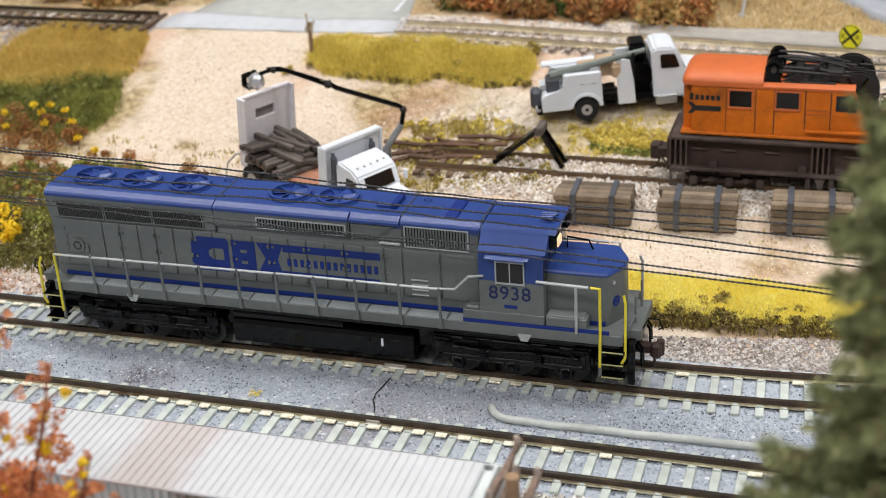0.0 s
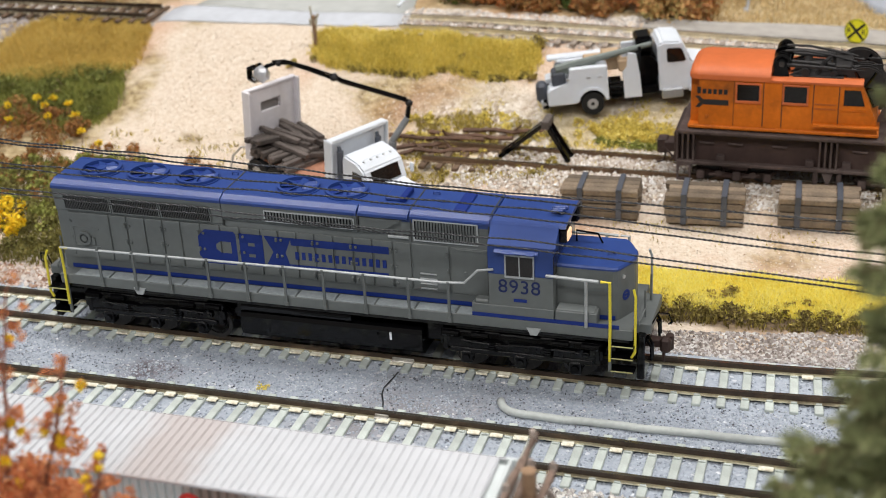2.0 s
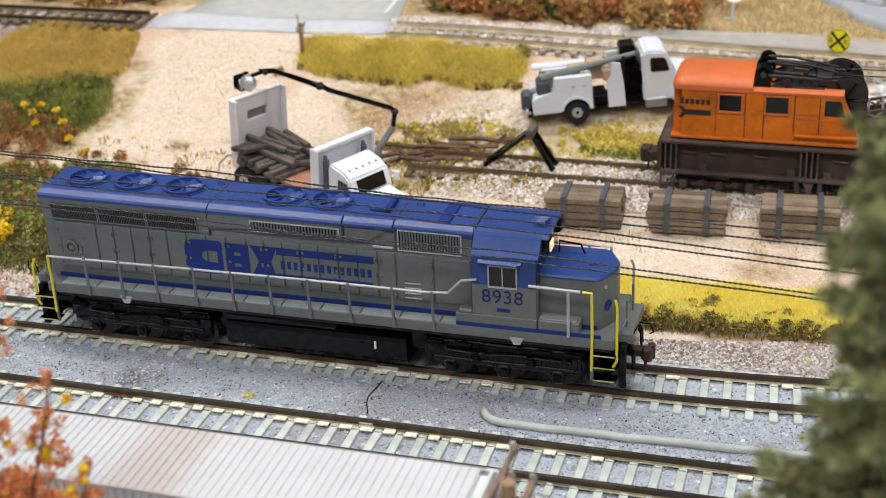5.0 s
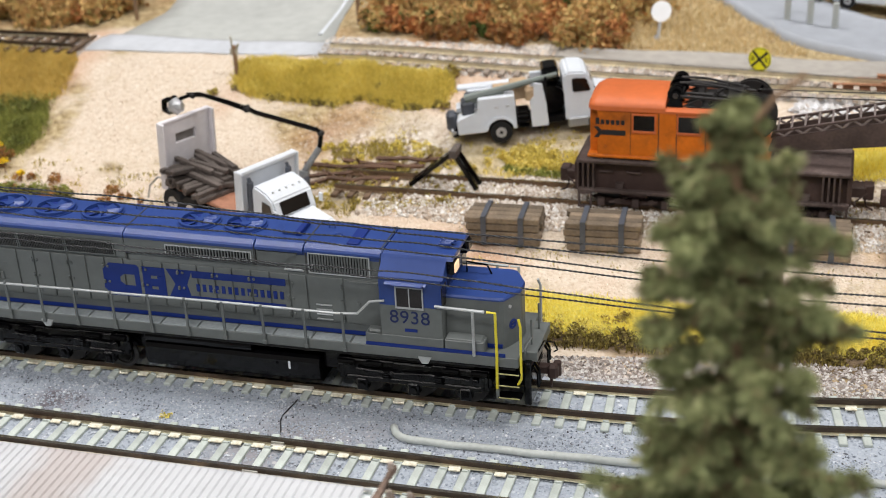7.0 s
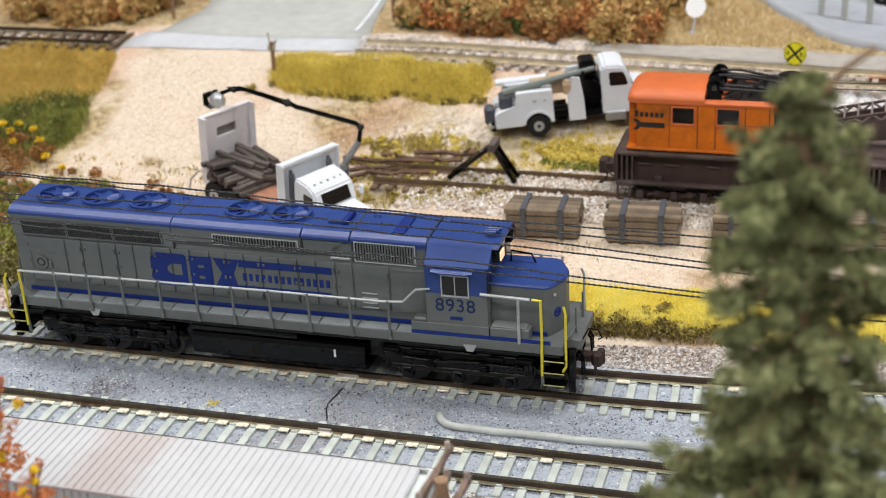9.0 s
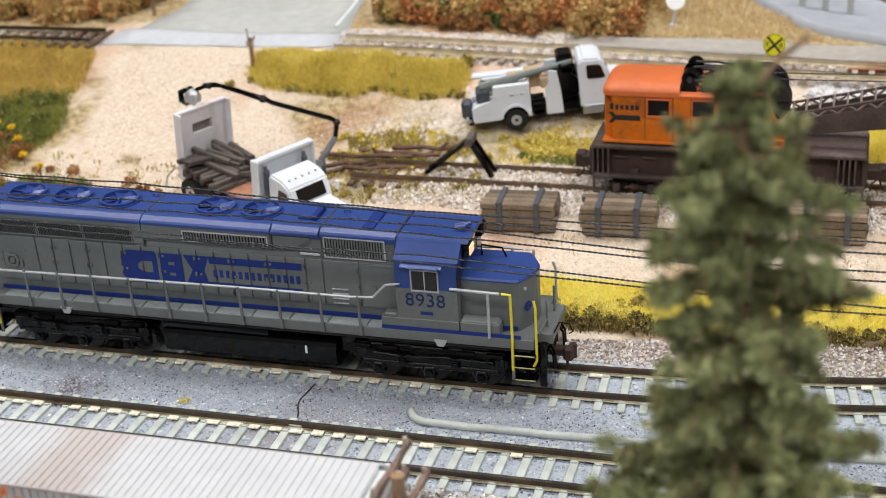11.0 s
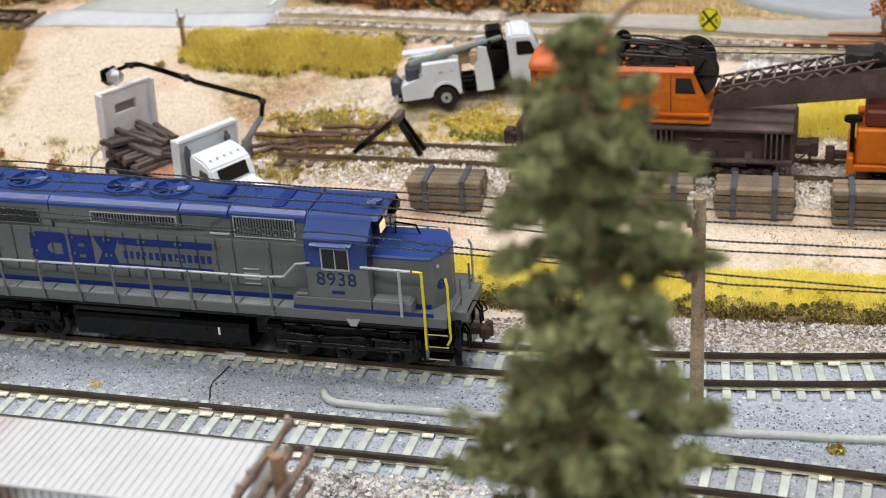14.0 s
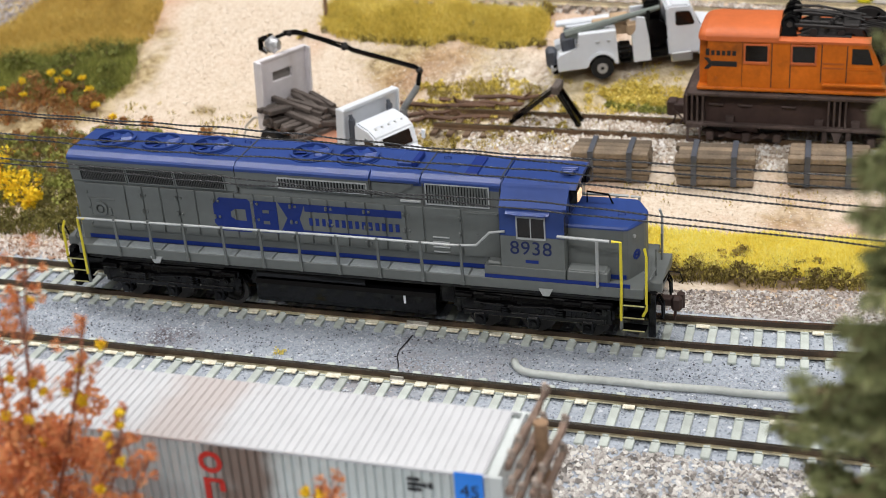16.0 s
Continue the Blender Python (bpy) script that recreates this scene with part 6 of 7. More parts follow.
for px in (-96.0, 172.6, 330.0):
    line_pole(px, -4.0, -0.6, 42.0, (39.2, 29.4), 9.0, "brown wooden line pole with pale insulators carrying black wires")


def trestle_pole():
    P = thing("telegraph_pole", 128.8, -79.6, -4.5, "weathered brown wooden pole with stacked crossarms beside the container", "pole")
    bm = bmesh.new()
    rod(bm, (0.8, 0, -1), (0, 0, 42.6), 1.05, 14, 0.9)
    part("post", bm, POLE, P, "round brown wooden post")
    rng = random.Random(2)
    for k, (z, far, near) in enumerate(((42.0, 8.6, -9.2), (38.4, 7.4, -9.4), (34.8, 6.2, -9.0))):
        for dx in ((-1.5, 1.3) if k else (-1.5,)):
            bm = bmesh.new()
            box(bm, dx - 0.42, dx + 0.42, near, far, z - 0.55, z + 0.55, 0.18)
            bmesh.ops.subdivide_edges(bm, edges=[e for e in bm.edges if e.calc_length() > 6], cuts=6)
            for v in bm.verts:
                v.co.x += 0.03 * v.co.y + rng.uniform(-0.16, 0.16)
                v.co.z += rng.uniform(-0.16, 0.16)
            arm = part("crossarm", bm, GREYWOOD, P, "weathered crossarm")
            for yy in (near + 1.4, near + 4.6, far - 1.2):
                bm = bmesh.new()
                rod(bm, (dx + 0.03 * yy, yy, z + 0.5), (dx + 0.03 * yy, yy, z + 1.5), 0.5, 7, 0.35)
                part("insulator_pin", bm, PINWOOD, arm, "small grey-brown insulator")


trestle_pole()


def wires():
    strands = ((43.6, 41.9, 40.3, 39.9, 40.1, 39.4, 39.5), (42.7, 41.0, 39.3, 37.7, 37.8, 38.0, 38.4), (38.8, 38.8, 37.6, 34.8, 34.5, 34.7, 35.2),
               (37.6, 37.0, 36.0, 33.6, 32.8, 33.1, 33.4), (33.7, 32.0, 31.5, 29.0, 28.3, 27.7, 28.0), (32.3, 31.3, 30.1, 28.1, 26.7, 27.0, 27.4))
    stations = (8.0, 65.0, 112.0, 160.0, 178.0, 201.0, 330.0)
    rng = random.Random(11)
    for w, zs in enumerate(strands):
        W = thing("overhead_wire", 8.0, -4.0, zs[0], "black twisted thread wire strung between the poles", "wire", "overhead wires")
        ph = rng.uniform(0, 6)
        amp = rng.uniform(0.1, 0.3)

        def point(x):
            if x < 8:
                z = zs[0] + (zs[0] - zs[1]) * 0.4 * (8 - x) / 57
            else:
                z = float(np.interp(x, stations, zs))
            slack = 1.0 if x < 100 else max(0.15, 1 - (x - 100) / 40)
            return z + slack * (amp * math.sin(x * 0.09 + ph) + 0.1 * math.sin(x * 0.41 + ph * 2))
        for s in (0, 1):
            verts, faces = [], []
            xs = np.arange(-96, 330, 0.42)
            for i, x in enumerate(xs):
                a = x / 1.9 * 2 * math.pi + s * math.pi
                cy, cz = -4.0 + 0.1 * math.cos(a), point(x) + 0.1 * math.sin(a)
                for k in range(4):
                    b = k * math.pi / 2
                    verts.append((x - 8.0, cy + 4.0 + 0.11 * math.cos(b), cz - zs[0] + 0.11 * math.sin(b)))
            for i in range(len(xs) - 1):
                for k in range(4):
                    faces.append((4 * i + k, 4 * i + (k + 1) % 4, 4 * i + 4 + (k + 1) % 4, 4 * i + 4 + k))
            # every second strand takes the glint-coloured grey
            ob = raw("strand", verts, faces, WIREGLINT if s else WIRE, True)
            ob.parent = W


wires()


# ---------------------------------------------------------------- signs and posts
def crossing_sign():
    S = thing("crossing_sign", 158.6, 151.5, level(158.6, 151.5), "round yellow railway crossing warning sign with a black cross", "sign", rz=-18, rx=-6)
    z = 23.4 - level(158.6, 151.5)
    bm = bmesh.new()
    rod(bm, (0, 0.4, -1), (0, 0.4, z + 3), 0.35, 8)
    part("post", bm, LOG, S)
    bm = bmesh.new()
    disc(bm, (0, 0, z), 3.15, 0.3, "y", 36)
    face = part("sign_plate", bm, SIGNYELLOW, S, "yellow disc")
    bm = bmesh.new()
    ring(bm, (0, -0.17, z), 2.85, 3.0, 0.06, 36, "y")
    for a in (45, -45):
        box(bm, -2.8, 2.8, -0.22, -0.15, -0.32, 0.32, 0, Matrix.Translation((0, 0, z)) @ Matrix.Rotation(radians(a), 4, "Y"))
    part("cross", bm, INK, face)
    for dx in (-1.9, 1.9):
        letters("letter", "R", 2.0, INK, face, Matrix.Translation((dx * MM, -0.00019, (z - 0.7) * MM)) @ SIDE, 0.02)


crossing_sign()


def disc_sign():
    S = thing("round_sign", 128.6, 172.0, level(128.6, 172) - 0.5, "round white sign on a grey post facing the track", "sign", rz=-15, rx=-22)
    bm = bmesh.new()
    rod(bm, (0, 0.4, -1), (0, 0.4, 8.5), 0.5, 8)
    box(bm, -0.9, 0.9, -0.6, 1.4, 0, 1.4, 0.2)
    part("post", bm, CHROME, S)
    bm = bmesh.new()
    disc(bm, (0, 0, 8.4), 3.0, 0.4, "y", 32)
    part("sign_plate", bm, mat("sign_white", (0.90, 0.92, 0.95), 0.4, vary=0.03, scale=80), S, "white disc")


disc_sign()


def field_post(x, y, h, extra):
    z = level(x, y)
    P = thing("wooden_post", x, y, z, "thin brown wooden post with a pale fitting", "post", "posts by the road")
    bm = bmesh.new()
    rod(bm, (0, 0, -1), (0, 0, h), 0.62, 8)
    part("post", bm, POLE, P)
    if extra:
        bm = bmesh.new()
        rod(bm, (-0.4, 0, h - 2.4), (-0.8, 0, h + 2.6), 0.3, 6)
        box(bm, -1.3, 0.9, -0.5, 0.5, h - 2.6, h - 0.9, 0.2)
        rod(bm, (0.4, 0, h - 2.0), (1.4, 0, h + 0.6), 0.3, 6)
        part("fitting", bm, INSUL, P, "pale fitting")


field_post(17.2, 130.3, 8.6, True)
field_post(-32.0, 168.0, 12, True)
field_post(40.5, 169.0, 13, False)


# ---------------------------------------------------------------- road, paved strip, pipe
def sheet(name, left, right, n, lift, material, label, category="road", kind="structure"):
    """A paved strip between two edges, lying on the ground."""
    verts, faces = [], []
    m = 8
    for i in range(n + 1):
        u = i / n * (len(left) - 1)
        k = min(int(u), len(left) - 2)
        f = u - k
        a = Vector(left[k]).lerp(Vector(left[k + 1]), f)
        b = Vector(right[k]).lerp(Vector(right[k + 1]), f)
        for j in range(m + 1):
            p = a.lerp(b, j / m)
            verts.append((p.x, p.y, level(p.x, p.y) + lift))
    w = m + 1
    for i in range(n):
        for j in range(m):
            faces.append((i * w + j, i * w + j + 1, (i + 1) * w + j + 1, (i + 1) * w + j))
    base = len(verts)
    verts += [(x, y, z - lift - 1.0) for x, y, z in verts]
    for i in range(n):
        for j in (0, m):
            faces.append((i * w + j, (i + 1) * w + j, base + (i + 1) * w + j, base + i * w + j))
    for i in (0, n):
        for j in range(m):
            faces.append((i * w + j, i * w + j + 1, base + i * w + j + 1, base + i * w + j))
    ob = raw(name, verts, faces, material, True)
    return tagged(ob, label, category, kind=kind)


CROSSING = mat("pale_blue_grey_crossing", (0.50, 0.52, 0.56), 0.6, vary=0.1, scale=40, fine=0.06)
sheet("road", [(-30, 152), (-26, 175), (-30, 215), (-40, 290), (-60, 400)], [(38, 151), (33, 178), (30, 215), (24, 290), (5, 400)], 40, 0.2, ROAD, "pale grey road rising beyond the level crossing")
sheet("crossing", [(-36, 140.5), (-36, 147), (-33, 153)], [(39, 143), (38, 148), (38, 152)], 12, 0.25, CROSSING, "pale grey level crossing surface over the far track")
sheet("road_line", [(31.5, 158), (30.0, 176), (27, 215)], [(32.6, 158), (31.1, 176), (28.1, 215)], 20, 0.3, WHITE, "faded white road edge line")
sheet("paved_strip", [(104, 148), (136, 150), (172, 154), (215, 156)], [(104, 154), (136, 160), (172, 165), (215, 168)], 30, 1.6, mat("grey_strip", (0.34, 0.315, 0.285), 0.8, vary=0.12, scale=40, fine=0.1), "grey paved strip beside the far track")
sheet("far_road", [(128, 232), (142, 205), (163, 182), (191, 169), (240, 162)], [(150, 240), (165, 213), (188, 196), (215, 186), (260, 182)], 40, 2.2, mat("blue_grey_road", (0.32, 0.34, 0.38), 0.6, vary=0.08, scale=30, fine=0.05), "curving blue-grey road beyond the straw bank")


# solid grey uprights that stand in for pale vertical reflections on the road
def road_reflection(x, y):
    B = thing("reflection_post", x, y, level(x, y) + 2.0, "plain grey upright standing in for a reflection on the far road", "post", "posts on the far road")
    bm = bmesh.new()
    box(bm, -0.9, 0.9, -0.7, 0.7, 0, 7.5, 0.25)
    part("shaft", bm, CONC, B)


for px, py in ((163.5, 192), (170, 190.5), (177, 189.5)):
    road_reflection(px, py)


def drain_pipe():
    P = thing("surface_pipe", 105.0, -6.0, -0.4, "pale grey pipe lying half sunk in the ballast between the tracks", "pipe")
    pts = [(-0.3, 0.4, 0.35), (0.1, -0.6, 0.45), (0.8, -1.8, 0.45), (2.0, -2.8, 0.45), (3.8, -3.3, 0.45)]
    x = 8.0
    while x < 160:
        pts.append((x, -3.4 + 0.00042 * x * x + 0.12 * math.sin(x * 0.4), 0.42 + 0.05 * math.sin(x * 0.9)))
        x += 2.1
    bm = bmesh.new()
    tube(bm, pts, 0.74, 12)
    part("pipe_run", bm, CONC, P, smooth=True)
    for i in range(7, len(pts), 3):
        bm = bmesh.new()
        ring(bm, pts[i], 0.7, 0.79, 0.3, 14, "x")
        part("pipe_collar", bm, CONC, P)


drain_pipe()


def ballast_gap():
    """The thin black thread that lies across the ballast between the tracks."""
    G = thing("black_thread", 83.2, 0.0, -0.4, "thin black wire lying across the grey ballast", "wire")
    bm = bmesh.new()
    tube(bm, [(-0.2, 0.6, 0.0), (-0.5, -2.4, 0.05), (-1.0, -5.4, 0.0), (-0.6, -7.6, 0.05), (0.6, -10.4, 0.0), (1.4, -13.2, 0.0)], 0.13, 5)
    part("strand", bm, WIRE, G)


ballast_gap()


def joiner(x, y, z, w, label="dull silver rail joiner on the rail web"):
    J = thing("rail_joiner", x, y, z, label, "rail joiner", "rail joiners")
    bm = bmesh.new()
    box(bm, -w / 2, w / 2, -0.95, 0.95, 0.0, 0.42, 0.12)
    box(bm, -w / 2, w / 2, -0.42, 0.42, 0.3, 0.85, 0.1)
    part("sleeve", bm, mat("dull_joiner", (0.42, 0.40, 0.36), 0.45, 0.4, vary=0.3, scale=300), J)


joiner(83.0, 4.13, 0.0, 4.4, "pale silver rail joiner with spilt solder")
joiner(84.0, -25.5, 0.0, 3.0)
joiner(85.5, -15.7, 0.0, 2.6)

# ---------------------------------------------------------------- scatter: stones, grass, leaves
RNG = np.random.default_rng(7)


def inside(poly, n):
    """n random places in an outline."""
    P = np.array(poly, float)
    lo, hi = P.min(0), P.max(0)
    out = []
    while len(out) < n:
        c = RNG.uniform(lo, hi, (n * 2, 2))
        x, y = c[:, 0], c[:, 1]
        hit = np.zeros(len(c), bool)
        j = len(P) - 1
        for i in range(len(P)):
            cond = ((P[i, 1] > y) != (P[j, 1] > y)) & (x < (P[j, 0] - P[i, 0]) * (y - P[i, 1]) / (P[j, 1] - P[i, 1] + 1e-9) + P[i, 0])
            hit ^= cond
            j = i
        out += list(c[hit])
    return out[:n]


def stones(name, places, size, material, label, sink=0.1):
    """Loose broken stones as one joined mesh."""
    verts, faces = [], []
    base = np.array([(1, 0, 0), (-1, 0, 0), (0, 1, 0), (0, -1, 0), (0, 0, 1), (0, 0, -1)], float)
    tri = ((0, 2, 4), (2, 1, 4), (1, 3, 4), (3, 0, 4), (2, 0, 5), (1, 2, 5), (3, 1, 5), (0, 3, 5))
    for x, y in places:
        s = size * RNG.uniform(0.55, 1.3)
        v = base * RNG.uniform(0.6, 1.15, (6, 1)) + RNG.uniform(-0.28, 0.28, (6, 3))
        a = RNG.uniform(0, 6.28)
        c, d = math.cos(a), math.sin(a)
        k = len(verts)
        z = level(x, y) + s * RNG.uniform(-sink, 0.45)
        for p in v:
            verts.append((x + s * (p[0] * c - p[1] * d), y + s * (p[0] * d + p[1] * c), z + s * 0.8 * p[2]))
        faces += [(k + i, k + j, k + l) for i, j, l in tri]
    ob = raw(name, verts, faces, material)
    return tagged(ob, label, "gravel", kind="stuff")


def palette(name, stops, rough=0.85, translucent=0.0, broad=0.3, scale=90):
    """A colour for each loose piece, drawn from a few."""
    m = bpy.data.materials.new(name)
    m.use_nodes = True
    n, l = m.node_tree.nodes, m.node_tree.links
    bsdf = n["Principled BSDF"]
    bsdf.inputs["Roughness"].default_value = rough
    geo = n.new("ShaderNodeNewGeometry")
    r = n.new("ShaderNodeValToRGB")
    r.color_ramp.interpolation = "LINEAR"
    while len(r.color_ramp.elements) < len(stops):
        r.color_ramp.elements.new(0.5)
    for i, (e, c) in enumerate(zip(r.color_ramp.elements, stops)):
        e.position, e.color = i / max(1, len(stops) - 1), (*c, 1)
    tc = n.new("ShaderNodeTexCoord")
    big = n.new("ShaderNodeTexNoise")
    big.inputs["Scale"].default_value = scale
    l.new(tc.outputs["Object"], big.inputs["Vector"])
    mx = n.new("ShaderNodeMath")
    mx.operation = "MULTIPLY_ADD"
    mx.inputs[1].default_value = 1 - broad
    l.new(geo.outputs["Random Per Island"], mx.inputs[0])
    sh = n.new("ShaderNodeMapRange")
    sh.inputs["From Min"].default_value, sh.inputs["From Max"].default_value, sh.inputs["To Max"].default_value = 0.3, 0.7, broad
    l.new(big.outputs["Fac"], sh.inputs["Value"])
    l.new(sh.outputs["Result"], mx.inputs[2])
    l.new(mx.outputs[0], r.inputs["Fac"])
    l.new(r.outputs["Color"], bsdf.inputs["Base Color"])
    if translucent:
        tr = n.new("ShaderNodeBsdfTranslucent")
        l.new(r.outputs["Color"], tr.inputs["Color"])
        mix = n.new("ShaderNodeMixShader")
        mix.inputs["Fac"].default_value = translucent
        l.new(bsdf.outputs["BSDF"], mix.inputs[1])
        l.new(tr.outputs["BSDF"], mix.inputs[2])
        l.new(mix.outputs["Shader"], n["Material Output"].inputs["Surface"])
    return m


PINKSTONE = palette("white_pink_stone", [(0.07, 0.05, 0.045), (0.26, 0.22, 0.195), (0.38, 0.335, 0.31), (0.66, 0.64, 0.62), (0.20, 0.15, 0.125)])
DARKGRAIN = palette("dark_grain", [(0.015, 0.015, 0.02), (0.05, 0.05, 0.06), (0.16, 0.16, 0.18), (0.9, 0.9, 0.9)])
GREYSTONE = palette("grey_blue_grain", [(0.07, 0.075, 0.09), (0.28, 0.315, 0.37), (0.34, 0.375, 0.43), (0.40, 0.435, 0.49), (0.66, 0.68, 0.71)])
SANDGRAIN = palette("sand_grain", [(0.40, 0.28, 0.18), (0.60, 0.48, 0.37), (0.68, 0.57, 0.46), (0.76, 0.69, 0.60), (0.34, 0.23, 0.14)])

stones("gravel_shoulder", [p for p in inside([(112, 18.4), (200, 20.5), (270, 40), (270, 52), (203, 34), (160, 31), (125, 26), (112, 25)], 11000)], 0.44, PINKSTONE, "loose white and pink gravel beside the main track")
stones("gravel_siding", inside([(70, 75), (100, 73), (230, 74), (230, 97), (86, 97), (72, 86)], 14500), 0.55, palette("brown_white_stone", [(0.20, 0.14, 0.10), (0.42, 0.34, 0.27), (0.56, 0.50, 0.44), (0.76, 0.74, 0.72), (0.36, 0.27, 0.18)]), "loose white and grey gravel along the siding")
stones("gravel_left", inside([(-60, 18), (10, 18.4), (8, 30), (-60, 32)], 2600), 0.55, palette("rusty_white_stone", [(0.10, 0.06, 0.04), (0.34, 0.20, 0.13), (0.46, 0.38, 0.33), (0.66, 0.60, 0.56), (0.30, 0.22, 0.16)]), "loose white and brown gravel beside the main track")
stones("gravel_front", inside([(100, -29), (260, -29), (260, -62), (100, -62)], 20000), 0.56, palette("grey_white_stone", [(0.05, 0.045, 0.04), (0.24, 0.22, 0.205), (0.46, 0.43, 0.41), (0.62, 0.60, 0.57), (0.84, 0.82, 0.79)]), "loose grey and white gravel before the tracks")
stones("ballast_grains", inside([(-60, -13.5), (230, -13.5), (230, 0.5), (-60, 0.5)], 16000), 0.26, GREYSTONE, "fine blue-grey ballast between the tracks")
stones("ballast_grains", inside([(-60, 0.5), (230, 0.5), (230, 17.5), (-60, 17.5)], 6000), 0.3, GREYSTONE, "fine blue-grey ballast among the ties")
stones("ballast_grains", inside([(-60, -30), (230, -30), (230, -13.5), (-60, -13.5)], 7000), 0.3, GREYSTONE, "fine blue-grey ballast among the ties")
stones("ballast_specks", inside([(-60, -13.5), (230, -13.5), (230, 3), (-60, 3)], 2300), 0.22, DARKGRAIN, "dark and white specks in the ballast", -0.1)
stones("sand_grains", inside([(-40, 45), (240, 40), (240, 70), (100, 72), (60, 100), (90, 125), (-25, 138), (-20, 90)], 14000), 0.25, SANDGRAIN, "coarse pale sand over the yard")
stones("far_gravel", inside([(-140, 106), (-96, 106), (-78, 122), (-68, 139), (-140, 139)], 3600), 0.55, palette("purple_grey_stone", [(0.10, 0.085, 0.085), (0.30, 0.265, 0.265), (0.42, 0.38, 0.38), (0.58, 0.54, 0.54)]), "loose purple-grey gravel beside the field")
stones("pale_rocks", inside([(168, 127), (200, 126), (203, 138), (170, 139)], 240), 1.3, palette("pale_rock", [(0.40, 0.37, 0.35), (0.58, 0.57, 0.57), (0.72, 0.73, 0.76), (0.34, 0.27, 0.22)]), "pale broken rock between the siding and the far track")
stones("far_ballast", inside([(-130, 133), (-36, 136), (-36, 152), (-130, 152)], 2600) + inside([(36, 137), (110, 134), (210, 139), (210, 157), (120, 159), (36, 157)], 7600), 0.55,
       palette("grey_far_stone", [(0.24, 0.20, 0.18), (0.48, 0.435, 0.40), (0.64, 0.60, 0.56), (0.78, 0.75, 0.72)]), "loose grey gravel along the far track")


def grass(name, poly, n, height, material, label, width=0.13, lean=0.5, lift=0.0, clump=0.0):
    """Upright fibres as one joined mesh."""
    verts, faces = [], []
    for x, y in inside(poly, n):
        x, y = x + RNG.normal(0, 0.9), y + RNG.normal(0, 0.7)
        if clump and noise.noise(Vector((x * 0.16, y * 0.16, 9.0))) + 0.4 * noise.noise(Vector((x * 0.5, y * 0.5, 2.0))) < clump:
            continue
        h = height * RNG.uniform(0.5, 1.15) * (0.75 + 0.5 * noise.noise(Vector((x * 0.12, y * 0.12, 3.0))))
        a = RNG.uniform(0, 6.28)
        dx, dy = math.cos(a) * width, math.sin(a) * width
        lx, ly = RNG.normal(0, lean, 2) * h * 0.6
        z = level(x, y) - 0.2 + lift
        k = len(verts)
        verts += [(x - dx, y - dy, z), (x + dx, y + dy, z), (x + lx * 0.5 + dx * 0.8, y + ly * 0.5 + dy * 0.8, z + h * 0.6), (x + lx * 0.5 - dx * 0.8, y + ly * 0.5 - dy * 0.8, z + h * 0.6), (x + lx, y + ly, z + h)]
        faces += [(k, k + 1, k + 2, k + 3), (k + 3, k + 2, k + 4)]
    ob = raw(name, verts, faces, material)
    return tagged(ob, label, "grass", kind="stuff")


OCHRE = palette("ochre_straw_grass", [(0.42, 0.28, 0.07), (0.62, 0.45, 0.12), (0.74, 0.56, 0.16), (0.82, 0.66, 0.24)], translucent=0.25)
OLIVE = palette("olive_straw_grass", [(0.42, 0.33, 0.06), (0.72, 0.59, 0.13), (0.86, 0.73, 0.20), (0.90, 0.80, 0.34)], translucent=0.35)
GREENG = palette("moss_green_grass", [(0.11, 0.085, 0.022), (0.20, 0.21, 0.045), (0.33, 0.36, 0.08), (0.52, 0.47, 0.14)], translucent=0.2)
YELLOWG = palette("bright_yellow_grass", [(0.78, 0.62, 0.07), (0.93, 0.82, 0.16), (0.96, 0.90, 0.30), (0.97, 0.93, 0.50)], translucent=0.45)
MIXG = palette("brown_green_scrub", [(0.130, 0.078, 0.026), (0.286, 0.221, 0.065), (0.546, 0.442, 0.091), (0.780, 0.598, 0.130)], translucent=0.2)

DARKSCRUB = palette("dark_weedy_scrub", [(0.05, 0.03, 0.012), (0.15, 0.11, 0.03), (0.30, 0.24, 0.06), (0.56, 0.44, 0.10)], translucent=0.2)
LEFTG = palette("brown_green_turf", [(0.06, 0.035, 0.014), (0.13, 0.11, 0.03), (0.21, 0.20, 0.05), (0.34, 0.27, 0.08)], translucent=0.2)

grass("grass_ochre", [(-66, 139), (-41, 140), (-35, 133), (-34, 126), (-33, 119), (-37, 114), (-54, 111), (-71, 108), (-92, 106), (-86, 116), (-76, 127)], 36000, 3.2, OCHRE, "long ochre field grass")
grass("grass_green", [(-120, 108), (-71, 112), (-54, 115), (-37, 118), (-32, 111), (-30, 101), (-33, 92), (-38, 88), (-57, 90), (-120, 92)], 30000, 3.0, GREENG, "short moss green grass")
grass("grass_olive", [(17, 135), (22, 139), (45, 137), (62, 135), (77, 134), (80, 128), (79, 122), (69, 120), (60, 122), (56, 124), (50, 121), (37, 122), (24, 123), (18, 127)], 46000, 3.3, OLIVE, "long olive yellow field grass", lean=0.6)
grass("grass_yellow", [(100, 36), (150, 36), (203, 37.5), (262, 53), (262, 69), (203, 51.5), (160, 50), (122, 49), (100, 48)], 110000, 2.0, YELLOWG, "bright yellow grass strip", lean=0.7)
grass("grass_scrub", [(112, 29), (150, 31), (200, 33.5), (262, 49), (262, 56), (200, 39), (150, 37.5), (112, 36)], 10000, 1.8, DARKSCRUB, "brown and green scrub before the yellow grass", clump=-0.15)
